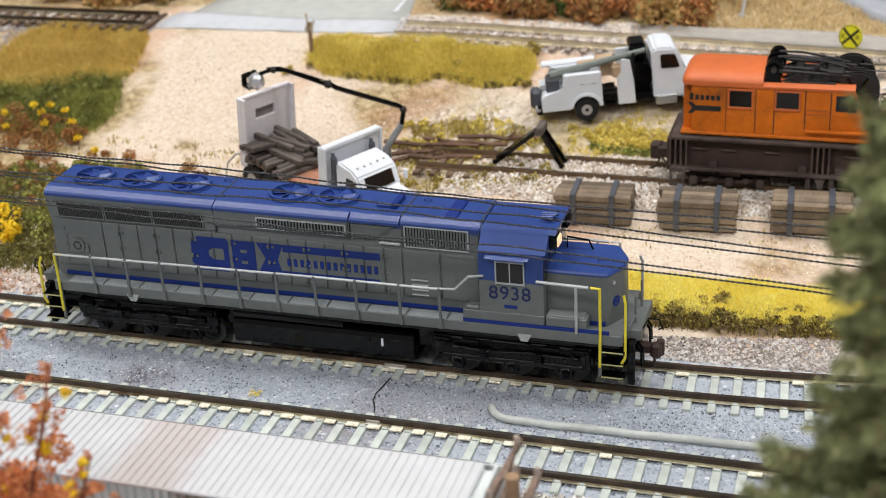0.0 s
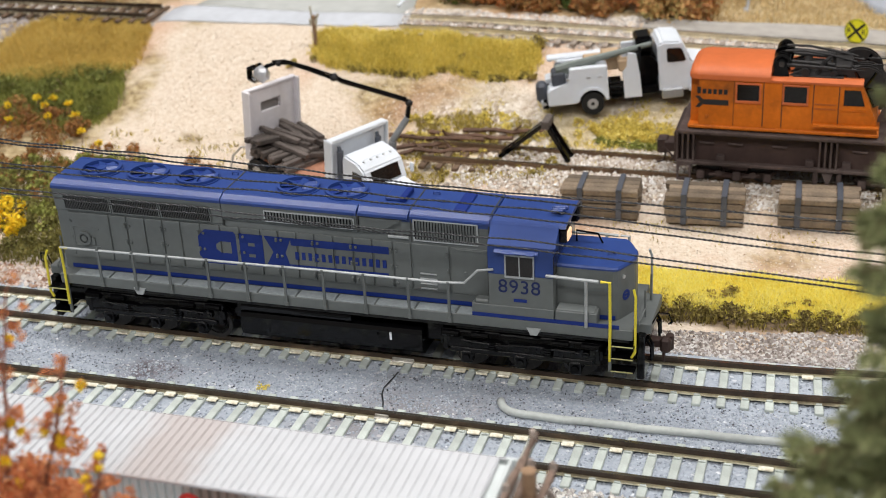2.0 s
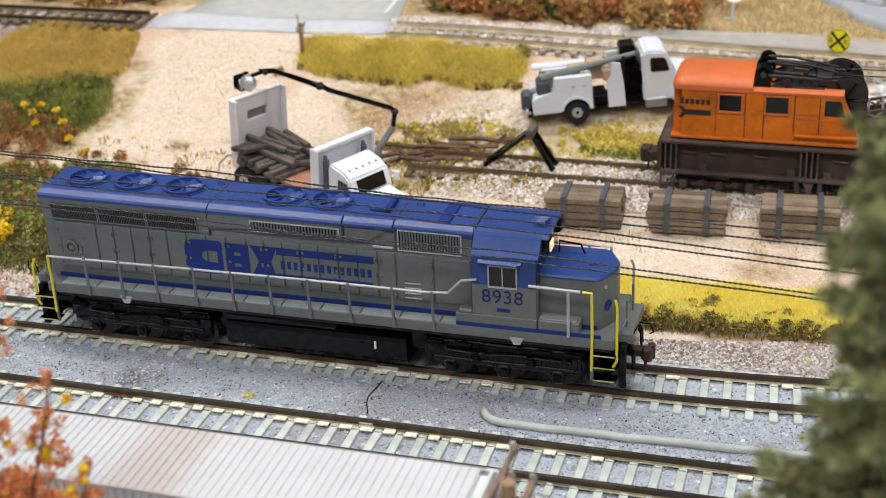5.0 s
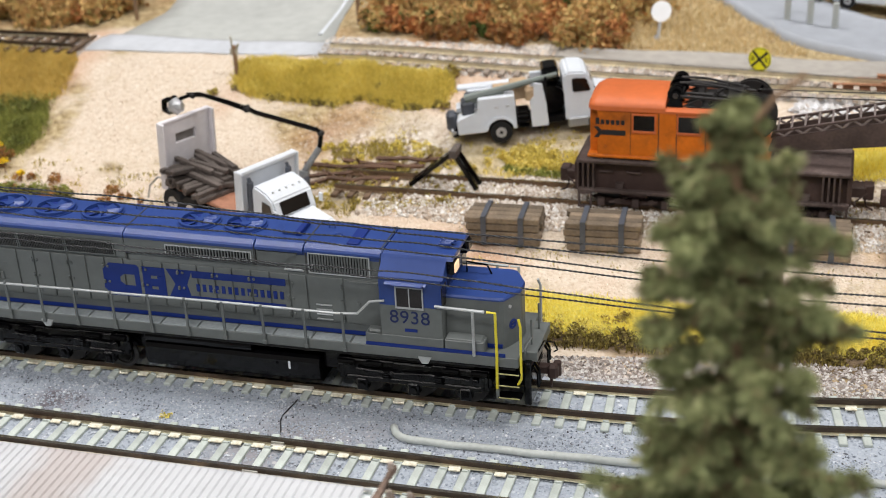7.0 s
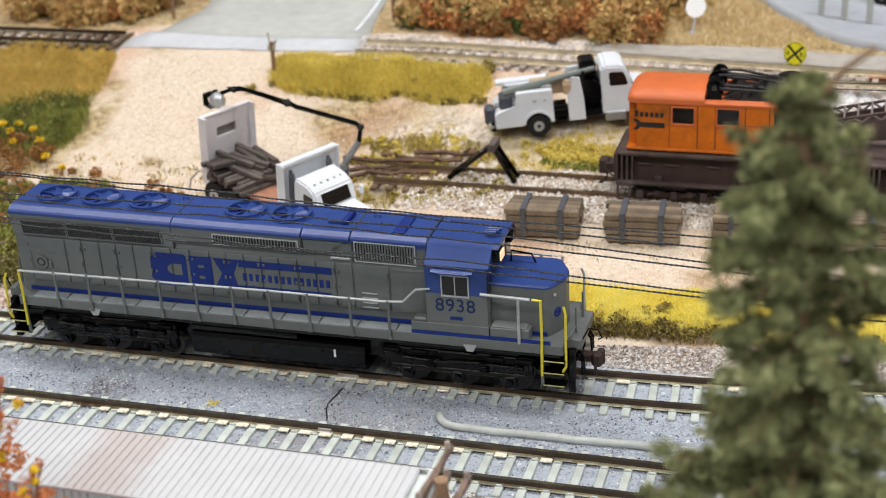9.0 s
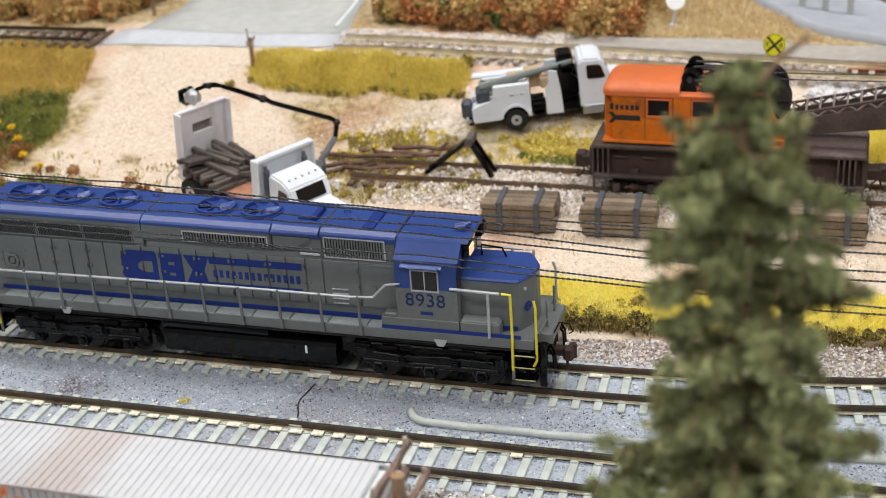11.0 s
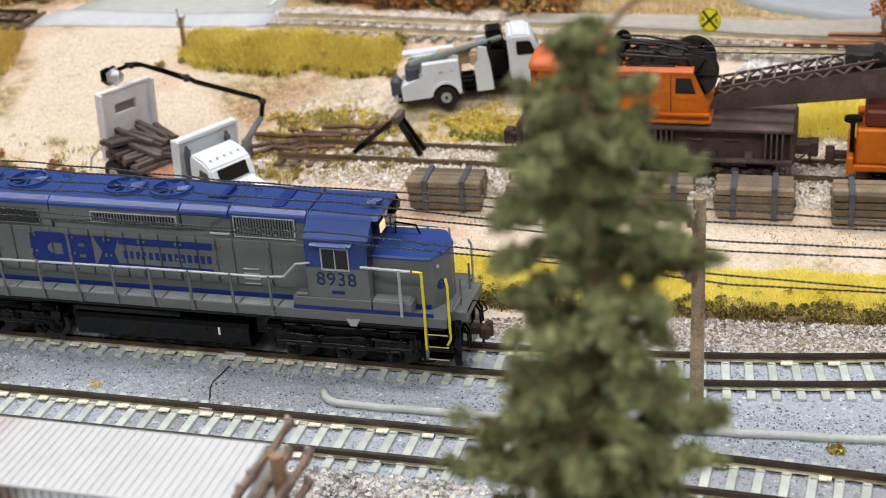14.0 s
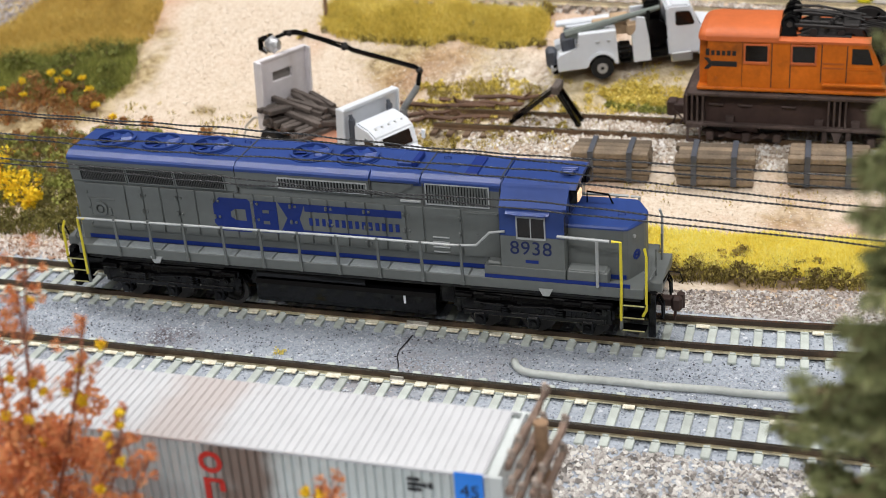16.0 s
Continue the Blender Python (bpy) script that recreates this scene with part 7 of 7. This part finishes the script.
grass("grass_tufts", [(108, 34), (150, 35), (203, 37), (262, 53), (262, 60), (203, 46), (160, 44), (108, 42)], 4500, 1.9, MIXG, "ochre and green weeds mixed into the yellow grass", clump=0.15)
grass("grass_siding", [(94, 99), (99, 105), (106, 108), (118, 110), (126, 104), (118, 97), (100, 97)], 3000, 1.4, OLIVE, "thin yellow grass behind the siding", clump=0.02)
grass("grass_siding", [(50, 99), (52, 104), (73, 107), (90, 102), (96, 97), (80, 96)], 5000, 1.6, MIXG, "thin brown grass behind the siding", clump=0.02)
grass("grass_siding", [(170, 103), (215, 103), (215, 120), (176, 120)], 9000, 3.4, YELLOWG, "long yellow grass behind the crane")
grass("grass_scrub", [(48, 77), (63, 73), (84, 77), (100, 82), (92, 97), (50, 99)], 7000, 1.5, MIXG, "thin brown scrub at the siding's end", clump=0.05)
grass("grass_left", [(-70, 62), (-38, 74), (-14, 78), (6, 66), (10, 40), (6, 28), (-18, 27), (-70, 30)], 26000, 2.2, LEFTG, "short brown and green grass beside the main track")
grass("grass_scrub", [(-40, 72), (-6, 66), (22, 72), (18, 88), (-22, 92), (-40, 86)], 2600, 1.8, MIXG, "thin brown scrub at the yard's edge", clump=0.12)
grass("grass_verge", [(62, 110), (88, 112), (118, 114), (150, 116), (150, 112), (118, 108), (90, 104), (62, 106)], 1500, 1.3, OLIVE, "sparse yellow weeds on the yard", clump=0.12)
grass("grass_siding", [(72, 80), (230, 82), (230, 96), (72, 96)], 5200, 1.2, MIXG, "sparse brown weeds in the siding", clump=0.14)
grass("grass_scrub", [(90, 60), (230, 62), (230, 76), (90, 74)], 3200, 1.2, MIXG, "sparse brown weeds by the timber bundles", clump=0.2)
grass("straw_bank", [(112, 160), (122, 205), (142, 207), (164, 182), (172, 172), (150, 167)], 7000, 2.6, palette("pale_straw", [(0.46, 0.32, 0.13), (0.68, 0.52, 0.26), (0.80, 0.66, 0.40), (0.86, 0.76, 0.54)]), "pale straw bank")


def leaf_cloud(centres, radii, n, size, flat=0.55):
    """Small leaves thrown round clump centres: arrays of places and faces."""
    centres = np.array(centres, float)
    radii = np.array(radii, float)
    idx = RNG.integers(0, len(centres), n)
    d = RNG.normal(0, 1, (n, 3))
    d /= np.linalg.norm(d, axis=1, keepdims=True) + 1e-9
    p = centres[idx] + d * (radii[idx] * RNG.uniform(0.3, 1.0, n) ** 0.6)[:, None]
    u = RNG.normal(0, 1, (n, 3))
    u /= np.linalg.norm(u, axis=1, keepdims=True)
    v = np.cross(u, RNG.normal(0, 1, (n, 3)))
    v /= np.linalg.norm(v, axis=1, keepdims=True) + 1e-9
    s = size * RNG.uniform(0.5, 1.3, n)[:, None]
    q = np.stack([p - u * s, p - v * s * flat, p + u * s, p + v * s * flat], 1).reshape(-1, 3)
    faces = [(4 * i, 4 * i + 1, 4 * i + 2, 4 * i + 3) for i in range(n)]
    return q.tolist(), faces


def bushes(name, spots, material, label, leaf=0.7, per=420, category="bush", group="", stem=True):
    for x, y, r, h in spots:
        z = level(x, y)
        B = thing(name, x, y, z, label, category, group)
        cs = [(RNG.normal(0, r * 0.45), RNG.normal(0, r * 0.45), abs(RNG.normal(h * 0.5, h * 0.28))) for _ in range(9)]
        bm = bmesh.new()
        for c in cs[:6]:
            rod(bm, (0, 0, -0.5), c, 0.3, 5, 0.12)
        part("stem", bm, POLE, B)
        v, f = leaf_cloud(cs, [r * RNG.uniform(0.3, 0.6) for _ in cs], per, leaf)
        ob = raw("crown", v, f, material)
        ob.parent = B


def foam(name, poly, clumps, per, material, label, radius=1.0, leaf=0.34):
    """Ground foam: many small low clumps of fine crumbs in one joined mesh."""
    spots = inside(poly, clumps)
    centres = [(x, y, level(x, y) + radius * 0.35) for x, y in spots]
    v, f = leaf_cloud(centres, [radius * RNG.uniform(0.5, 1.4) for _ in centres], clumps * per, leaf, 0.8)
    return tagged(raw(name, v, f, material), label, "ground cover", kind="stuff")


RUSSET = palette("russet_foliage", [(0.104, 0.046, 0.019), (0.286, 0.117, 0.039), (0.468, 0.221, 0.065), (0.260, 0.182, 0.065), (0.520, 0.130, 0.039)], translucent=0.2)
AUTUMN = palette("autumn_foliage", [(0.17, 0.09, 0.04), (0.46, 0.24, 0.09), (0.68, 0.45, 0.17), (0.36, 0.31, 0.11), (0.66, 0.24, 0.08)], translucent=0.2)
DARKGREEN = palette("dark_green_foliage", [(0.03, 0.05, 0.012), (0.08, 0.12, 0.02), (0.14, 0.19, 0.04)], translucent=0.2)
GOLD = palette("golden_blossom", [(0.70, 0.42, 0.01), (0.88, 0.62, 0.02), (0.92, 0.74, 0.05)], translucent=0.2)

foam("scrub_foam", [(112, 29.5), (150, 31.5), (200, 34), (262, 49.5), (262, 56), (200, 39.5), (150, 37.5), (112, 36)], 190, 150, DARKSCRUB, "dark brown and green ground foam before the yellow grass", 1.2, 0.32)
foam("weed_foam", [(108, 35), (150, 36.5), (203, 38.5), (262, 54), (262, 60), (203, 45), (160, 43), (108, 41)], 90, 90, MIXG, "ochre and green crumbs in the yellow grass", 1.0, 0.3)
foam("left_foam", [(-80, 60), (-38, 74), (-14, 78), (8, 66), (10, 40), (6, 28), (-18, 27), (-80, 30)], 260, 150, LEFTG, "brown and green ground foam beside the main track", 1.8, 0.4)
foam("left_foam", [(-80, 60), (-38, 76), (-14, 80), (8, 66), (10, 44), (-18, 40), (-80, 44)], 150, 130, GREENG, "moss green ground foam beside the main track", 1.7, 0.4)
foam("left_foam", [(-70, 70), (-38, 80), (-10, 84), (16, 74), (10, 56), (-20, 56), (-70, 56)], 130, 110, RUSSET, "russet ground foam beside the main track", 1.5, 0.38)
foam("siding_foam", [(50, 96), (52, 104), (73, 108), (90, 106), (126, 106), (126, 98), (96, 97), (80, 94)], 46, 90, OLIVE, "yellow ground foam behind the siding", 1.2, 0.34)
foam("siding_foam", [(99, 103.5), (106, 106), (117, 104), (119, 100), (108, 99.5), (100, 101.5)], 70, 150, OLIVE, "soft golden ground foam behind the siding", 1.3, 0.28)
foam("siding_foam", [(101, 100.5), (108, 99.5), (120, 99), (120, 97.5), (104, 98)], 26, 130, GREENG, "olive green ground foam behind the siding", 1.0, 0.28)
foam("grass_edge", [(17, 125.5), (24, 122.4), (37, 121.4), (50, 120.4), (58, 123), (69, 119.4), (78, 121), (78, 122.6), (69, 121), (58, 124.6), (50, 122), (37, 123), (24, 124)], 70, 110, DARKSCRUB, "dark brown foam along the front edge of the olive grass", 0.8, 0.28)
foam("siding_foam", [(48, 76), (84, 77), (100, 84), (92, 97), (50, 99)], 60, 80, MIXG, "brown ground foam at the siding's end", 1.1, 0.32)

rs = random.Random(3)
bushes("autumn_bush", [(rs.uniform(-95, -38), rs.uniform(160, 200), rs.uniform(5, 8), rs.uniform(5, 9)) for _ in range(34)], AUTUMN, "brown and green autumn bush on the far bank", 0.9, 640, group="far bank bushes")
bushes("russet_bush", [(rs.uniform(44, 126), rs.uniform(160, 215), rs.uniform(5, 8.5), rs.uniform(5, 9)) for _ in range(64)], AUTUMN, "brown and gold autumn bush on the far bank", 0.9, 640, group="far bank bushes")
bushes("russet_bush", [(rs.uniform(52, 122), rs.uniform(157, 172), rs.uniform(2, 4), rs.uniform(2.5, 5)) for _ in range(26)], RUSSET, "low russet bush on the far bank", 0.8, 260, group="far bank bushes")
bushes("green_bush", [(64, 168, 4, 6), (70, 171, 4.5, 6), (-60, 178, 4, 6), (-48, 170, 3.5, 5), (88, 190, 5, 8), (171, 209, 4, 5), (163, 214, 5, 6), (178, 211, 4, 6), (198, 216, 6, 6)], DARKGREEN, "dark green bush on the far bank", 0.8, 420, group="far bank bushes")
REDLEAF = palette("red_orange_foliage", [(0.18, 0.07, 0.03), (0.42, 0.15, 0.05), (0.60, 0.27, 0.09), (0.70, 0.44, 0.16)], translucent=0.2)
bushes("red_bush", [(203, 151, 4.5, 12), (209, 156, 5, 12)] + [(rs.uniform(46, 124), rs.uniform(158, 205), rs.uniform(3, 5.5), rs.uniform(4, 8)) for _ in range(18)] + [(-78, 172, 4, 6), (-52, 166, 4, 5), (-66, 186, 5, 7)], REDLEAF, "red and orange autumn bush on the far bank", 0.85, 380, group="far bank bushes")
bushes("green_bush", [(rs.uniform(48, 120), rs.uniform(158, 200), rs.uniform(3, 5), rs.uniform(4, 7)) for _ in range(9)], DARKGREEN, "dark green bush on the far bank", 0.8, 380, group="far bank bushes")
MOSS = palette("mossy_green", [(0.06, 0.05, 0.015), (0.13, 0.14, 0.03), (0.24, 0.27, 0.06), (0.42, 0.38, 0.11)], translucent=0.2)
bushes("moss_clump", [(-40, 112, 5, 2.4), (-48, 108, 6, 2.6), (-37, 104, 4, 2.4), (-44, 99, 5, 2.6), (-55, 104, 6, 2.4), (-35, 97, 3.5, 2.0), (-60, 98, 6, 2.4), (-50, 95, 5, 2.2), (-66, 106, 6, 2.4), (-41, 93, 3.5, 2.0)], MOSS, "low moss green clump in the short grass", 0.42, 1100)
bushes("russet_bush", [(-58, 92, 5, 5), (-49, 88, 5, 4.5), (-42, 92, 4.5, 4.5), (-40, 84, 4.5, 4), (-33, 87, 3.5, 3.5), (-66, 84, 6, 5), (-54, 80, 5, 4)], RUSSET, "russet brown bush with yellow blossom", 0.45, 800)
for i, (x, y, h) in enumerate(((-50, 95, 5.5), (-46, 92, 5.2), (-40, 94, 5.0), (-43, 88, 4.4), (-56, 90, 5.5), (-36, 90, 4.2), (-52, 84, 4.8), (-31, 84, 3.4), (-24, 80, 2.8), (-60, 86, 5), (-47, 98, 4))):
    B = thing("yellow_blossom", x, y, level(x, y), "small clump of golden yellow blossom on brown stems", "flower", "golden blossoms")
    bm = bmesh.new()
    rod(bm, (0, 0, -0.5), (0.3, 0.2, h), 0.16, 5)
    part("stem", bm, POLE, B)
    v, f = leaf_cloud([(0.3, 0.2, h), (0.9, -0.2, h + 0.4), (-0.5, 0.3, h - 0.2)], [0.9, 0.7, 0.7], 46, 0.5)
    ob = raw("blossom", v, f, GOLD)
    ob.parent = B
bushes("yellow_bush", [(-38, 47, 5, 5.5), (-30, 44, 5, 5), (-46, 52, 6, 6), (-24, 40, 3, 3)], GOLD, "bright golden yellow bush beside the main track", 0.6, 520)
bushes("green_bush", [(79.5, 133, 1.9, 3.6), (13, 122, 1.5, 1.5), (79.5, 120.6, 1.5, 1.8), (60, 126, 1.4, 2.0), (140, 42, 2, 2), (53, 84, 1.8, 1.5), (70, 88, 2, 1.5), (196, -9, 1.4, 0.8), (204, -34, 2.0, 1.0)], MIXG, "small green and brown weed tuft", 0.5, 160)


foam("weed_tuft", [(58.6, -10.8), (61.4, -10.8), (61.2, -9.2), (58.8, -9.2)], 7, 26, OLIVE, "tiny pale yellow tuft on the grey ballast", 0.5, 0.2)


# ---------------------------------------------------------------- dead branches and scrap rail
def scrap():
    rng = random.Random(8)
    for i, (x, y, ln, a) in enumerate(((62, 95.5, 24, 4), (70, 97.5, 22, -3), (58, 91, 15, 22), (66, 90, 16, 14), (54, 86, 10, 40), (78, 99.5, 20, 6))):
        S = thing("dead_branch", x, y, level(x, y) + 0.3, "dark brown dead branch lying on the yard", "branch", "scrap by the siding")
        ang = radians(a)
        pts = []
        for k in range(6):
            u = -ln / 2 + ln * k / 5
            pts.append(Vector((u * math.cos(ang), u * math.sin(ang) + rng.uniform(-0.6, 0.6), 0.7 + rng.uniform(0, 0.9))))
        bm = bmesh.new()
        tube(bm, pts, 0.62, 6)
        limb = part("limb", bm, RUST, S)
        for k in range(3):
            b = pts[rng.randint(1, 4)]
            bm = bmesh.new()
            rod(bm, b, b + Vector((rng.uniform(-4, 4), rng.uniform(-3, 3), rng.uniform(-0.5, 2.0))), 0.4, 5, 0.2)
            part("twig", bm, RUST, limb)


scrap()


def rusty_girder(x, y, ln, a):
    B = thing("rusty_girder", x, y, level(x, y) + 1.4, "rust brown steel girder lying beside the far track", "girder", "girders by the far track", rz=a)
    bm = bmesh.new()
    box(bm, -ln / 2, ln / 2, -0.9, 0.9, 0.0, 0.3, 0.05)
    box(bm, -ln / 2, ln / 2, -0.9, 0.9, 1.3, 1.6, 0.05)
    box(bm, -ln / 2, ln / 2, -0.2, 0.2, 0.25, 1.35)
    part("section", bm, BEAM, B)


BEAM = mat("orange_rust_beam", (0.30, 0.14, 0.07), 0.8, vary=0.35, scale=200, fine=0.2, second=(0.12, 0.07, 0.045), mask=0.55)
for bx, by, ln, a in ((191, 146.5, 26, 1), (194, 149.5, 22, -2), (205, 148, 30, 2), (199, 152.5, 20, 0)):
    rusty_girder(bx, by, ln, a)


# ---------------------------------------------------------------- white cars beyond the far road
def parked_car(x, y, rz, label):
    C = thing("parked_car", x, y, level(x, y) + 2.2, label, "car", "cars on the far road", rz=rz)
    bm = bmesh.new()
    prism(bm, [(-13, 1.6), (13, 1.6), (13.2, 4.8), (7.6, 5.8), (4.2, 9.0), (-7.4, 9.0), (-11.2, 5.8), (-13.2, 5.0)], -5.2, 5.2)
    bmesh.ops.bevel(bm, geom=bm.edges[:], offset=0.6, segments=2, affect="EDGES")
    body = part("body", bm, WHITE, C, "white car body")
    for s in (-1, 1):
        bm = bmesh.new()
        prism(bm, [(-9.4, 6.0), (6.2, 6.0), (3.6, 8.4), (-7.0, 8.4)], s * 5.25 - 0.08, s * 5.25 + 0.08)
        part("window", bm, GLASS_DARK, body)
    for xx in (-8, 8):
        for yy in (-4.6, 4.6):
            wheel(C, xx, yy, 2.2, 2.2, 1.6)


parked_car(189, 205, -14, "white car parked by green bushes above the far road")
parked_car(236, 190, -8, "white car standing on the far road")


# ---------------------------------------------------------------- the conifer near the lens
def conifer():
    x, y, z0 = 173.7, -104.5, -5.0
    T = thing("conifer", x, y, z0, "tall grey-green model conifer with drooping fluffy branches", "tree")
    H = 105.0

    def axis(h):
        """The trunk's line: straight at the foot, its top bent away over the tracks."""
        k = max(0.0, (h - 45) / 60)
        return Vector((-1.8 * k ** 1.4, 7.0 * k ** 1.5, h))

    for a, b, r in ((-1, 34, 2.2), (32, 68, 1.5), (66, 100, 0.8)):
        bm = bmesh.new()
        tube(bm, [axis(a + (b - a) * i / 6) for i in range(7)], r, 10)
        part("trunk", bm, POLE, T, "thin brown trunk")
    bm = bmesh.new()
    t0 = axis(H - 6)
    tube(bm, [t0, t0 + Vector((1.0, 0.2, 4.0)), t0 + Vector((3.2, 0.4, 7.0)), t0 + Vector((5.6, 0.6, 9.0))], 0.3, 6)
    part("leader", bm, POLE, T, "bare brown leaning tip")
    rng = random.Random(21)
    bm = bmesh.new()
    cs, rr, ds = [], [], []
    h = H - 1.0
    while h > 12:
        d = H - h
        reach = float(np.interp(d, (0, 4, 8, 14, 25, 35, 48, 70, 95), (1.6, 3.6, 6.4, 7.2, 8.6, 10.4, 13.4, 17.6, 21.5)))
        reach *= 1.0 + 0.16 * math.sin(h * 1.35)
        nb = 5 if d < 6 else 7 if d < 32 else 10
        turn = rng.uniform(0, 6.28)
        for k in range(nb):
            a = turn + 2 * math.pi * (k + rng.uniform(-0.3, 0.3)) / nb
            r = reach * rng.uniform(0.5, 1.24)
            root = axis(h)
            end = root + Vector((math.cos(a) * r, math.sin(a) * r, rng.uniform(-0.28, 0.12) * r))
            rod(bm, root, end, 0.28, 4, 0.1)
            m = max(3, int(r / 0.9))
            for i in range(m + 1):
                u = 0.22 + 0.78 * i / m
                c = root.lerp(end, u) + Vector((rng.uniform(-0.9, 0.9), rng.uniform(-0.9, 0.9), rng.uniform(-0.9, 0.6)))
                cs.append(c)
                ds.append((end - root).normalized())
                rr.append(rng.uniform(0.5, 1.35) * (0.8 if d < 8 else 1.0) * (1.25 if i >= m - 1 else 0.9))
        h -= 2.3 if d < 12 else 3.5 if d < 60 else 4.3
    part("branchwork", bm, POLE, T, "brown limbs", kind="stuff")
    # needles: thin slips that follow their branch outwards
    n = 210000
    idx = RNG.integers(0, len(cs), n)
    C, D, R = np.array(cs)[idx], np.array(ds)[idx], np.array(rr)[idx]
    off = RNG.normal(0, 1, (n, 3))
    off /= np.linalg.norm(off, axis=1, keepdims=True)
    p = C + off * (R * RNG.uniform(0.2, 1.0, n) ** 0.6)[:, None] * np.array((1.1, 1.1, 0.7))
    u = 0.35 * D + 0.7 * off + RNG.normal(0, 0.4, (n, 3))
    u[:, 2] -= 0.22
    u /= np.linalg.norm(u, axis=1, keepdims=True)
    w = np.cross(u, RNG.normal(0, 1, (n, 3)))
    w /= np.linalg.norm(w, axis=1, keepdims=True) + 1e-9
    s = RNG.uniform(0.45, 1.15, n)[:, None]
    v = np.stack([p - u * s, p - w * 0.16, p + u * s, p + w * 0.16], 1).reshape(-1, 3).tolist()
    f = [(4 * i, 4 * i + 1, 4 * i + 2, 4 * i + 3) for i in range(n)]
    needles = palette("conifer_needles", [(0.04, 0.033, 0.016), (0.15, 0.115, 0.052), (0.175, 0.195, 0.08), (0.25, 0.28, 0.122), (0.43, 0.44, 0.21), (0.74, 0.70, 0.42)], translucent=0.1, broad=0.55, scale=190)
    ob = raw("crown", v, f, needles)
    ob.parent = T
    tagged(ob, "fluffy grey-green needles")


conifer()


# ---------------------------------------------------------------- the orange autumn tree near the lens
def autumn_tree():
    x, y, z0 = 66.0, -100.0, -5.0
    T = thing("autumn_tree", x, y, z0, "small orange autumn tree with yellow leaves before the container", "tree")
    rng = random.Random(31)
    bm = bmesh.new()
    rod(bm, (0, 0, -1), (1, 1, 22), 1.3, 8, 0.8)
    part("trunk", bm, POLE, T, "thin dark trunk")
    cs, rr, gold = [], [], []
    tips = [(8, 2, 71), (5, 3, 66), (14, 2, 63), (12, 3, 57), (18, 1, 52), (16, 2, 47), (20, 0, 45), (0, 4, 66), (43, 0, 43)]
    twig = mat("reddish_twig", (0.26, 0.09, 0.045), 0.7, vary=0.2, scale=200)
    for tx, ty, tz in tips:
        bm = bmesh.new()
        pts = [Vector((1, 1, 20)), Vector((tx * 0.45, ty * 0.5, 20 + (tz - 20) * 0.45)), Vector((tx * 0.8 + rng.uniform(-1, 1), ty * 0.8, 20 + (tz - 20) * 0.75)), Vector((tx, ty, tz))]
        tube(bm, pts, 0.13, 6)
        for k in range(22):
            u = rng.uniform(0.94, 1.0) if tx > 30 else rng.uniform(0.45, 1.0)
            i = min(2, int(u * 3))
            b = pts[i].lerp(pts[i + 1], u * 3 - i)
            e = b + Vector((rng.gauss(0, 1.3), rng.gauss(0, 1.5), rng.gauss(0.4, 1.2)))
            rod(bm, b, e, 0.1, 4, 0.06)
            cs.append(e)
            rr.append(rng.uniform(0.4, 1.0))
            if rng.random() < 0.11:
                gold.append(e + Vector((0.3, -0.5, 0.2)))
        part("limb", bm, twig, T)
    v, f = leaf_cloud(cs, rr, 5200, 0.34, 0.6)
    rust = palette("rust_orange_leaf", [(0.34, 0.10, 0.045), (0.60, 0.20, 0.08), (0.76, 0.31, 0.13), (0.80, 0.40, 0.17), (0.48, 0.15, 0.08)], translucent=0.35)
    ob = raw("leaves", v, f, rust)
    ob.parent = T
    tagged(ob, "rust orange leaves")
    big = []
    while len(big) < 110:
        bx = rng.gauss(2, 7.5)
        big.append((bx, rng.gauss(-1, 6.0), rng.uniform(12, 49 - 0.42 * max(0.0, bx))))
    v, f = leaf_cloud(big, [rng.uniform(1.5, 3.4) for _ in big], 22000, 0.42, 0.6)
    ob = raw("crown", v, f, rust)
    ob.parent = T
    tagged(ob, "dense rust orange crown")
    v, f = leaf_cloud(gold, [0.6] * len(gold), 30 * len(gold), 0.36, 0.7)
    ob = raw("yellow_leaves", v, f, GOLD)
    ob.parent = T
    tagged(ob, "golden yellow leaves")


autumn_tree()
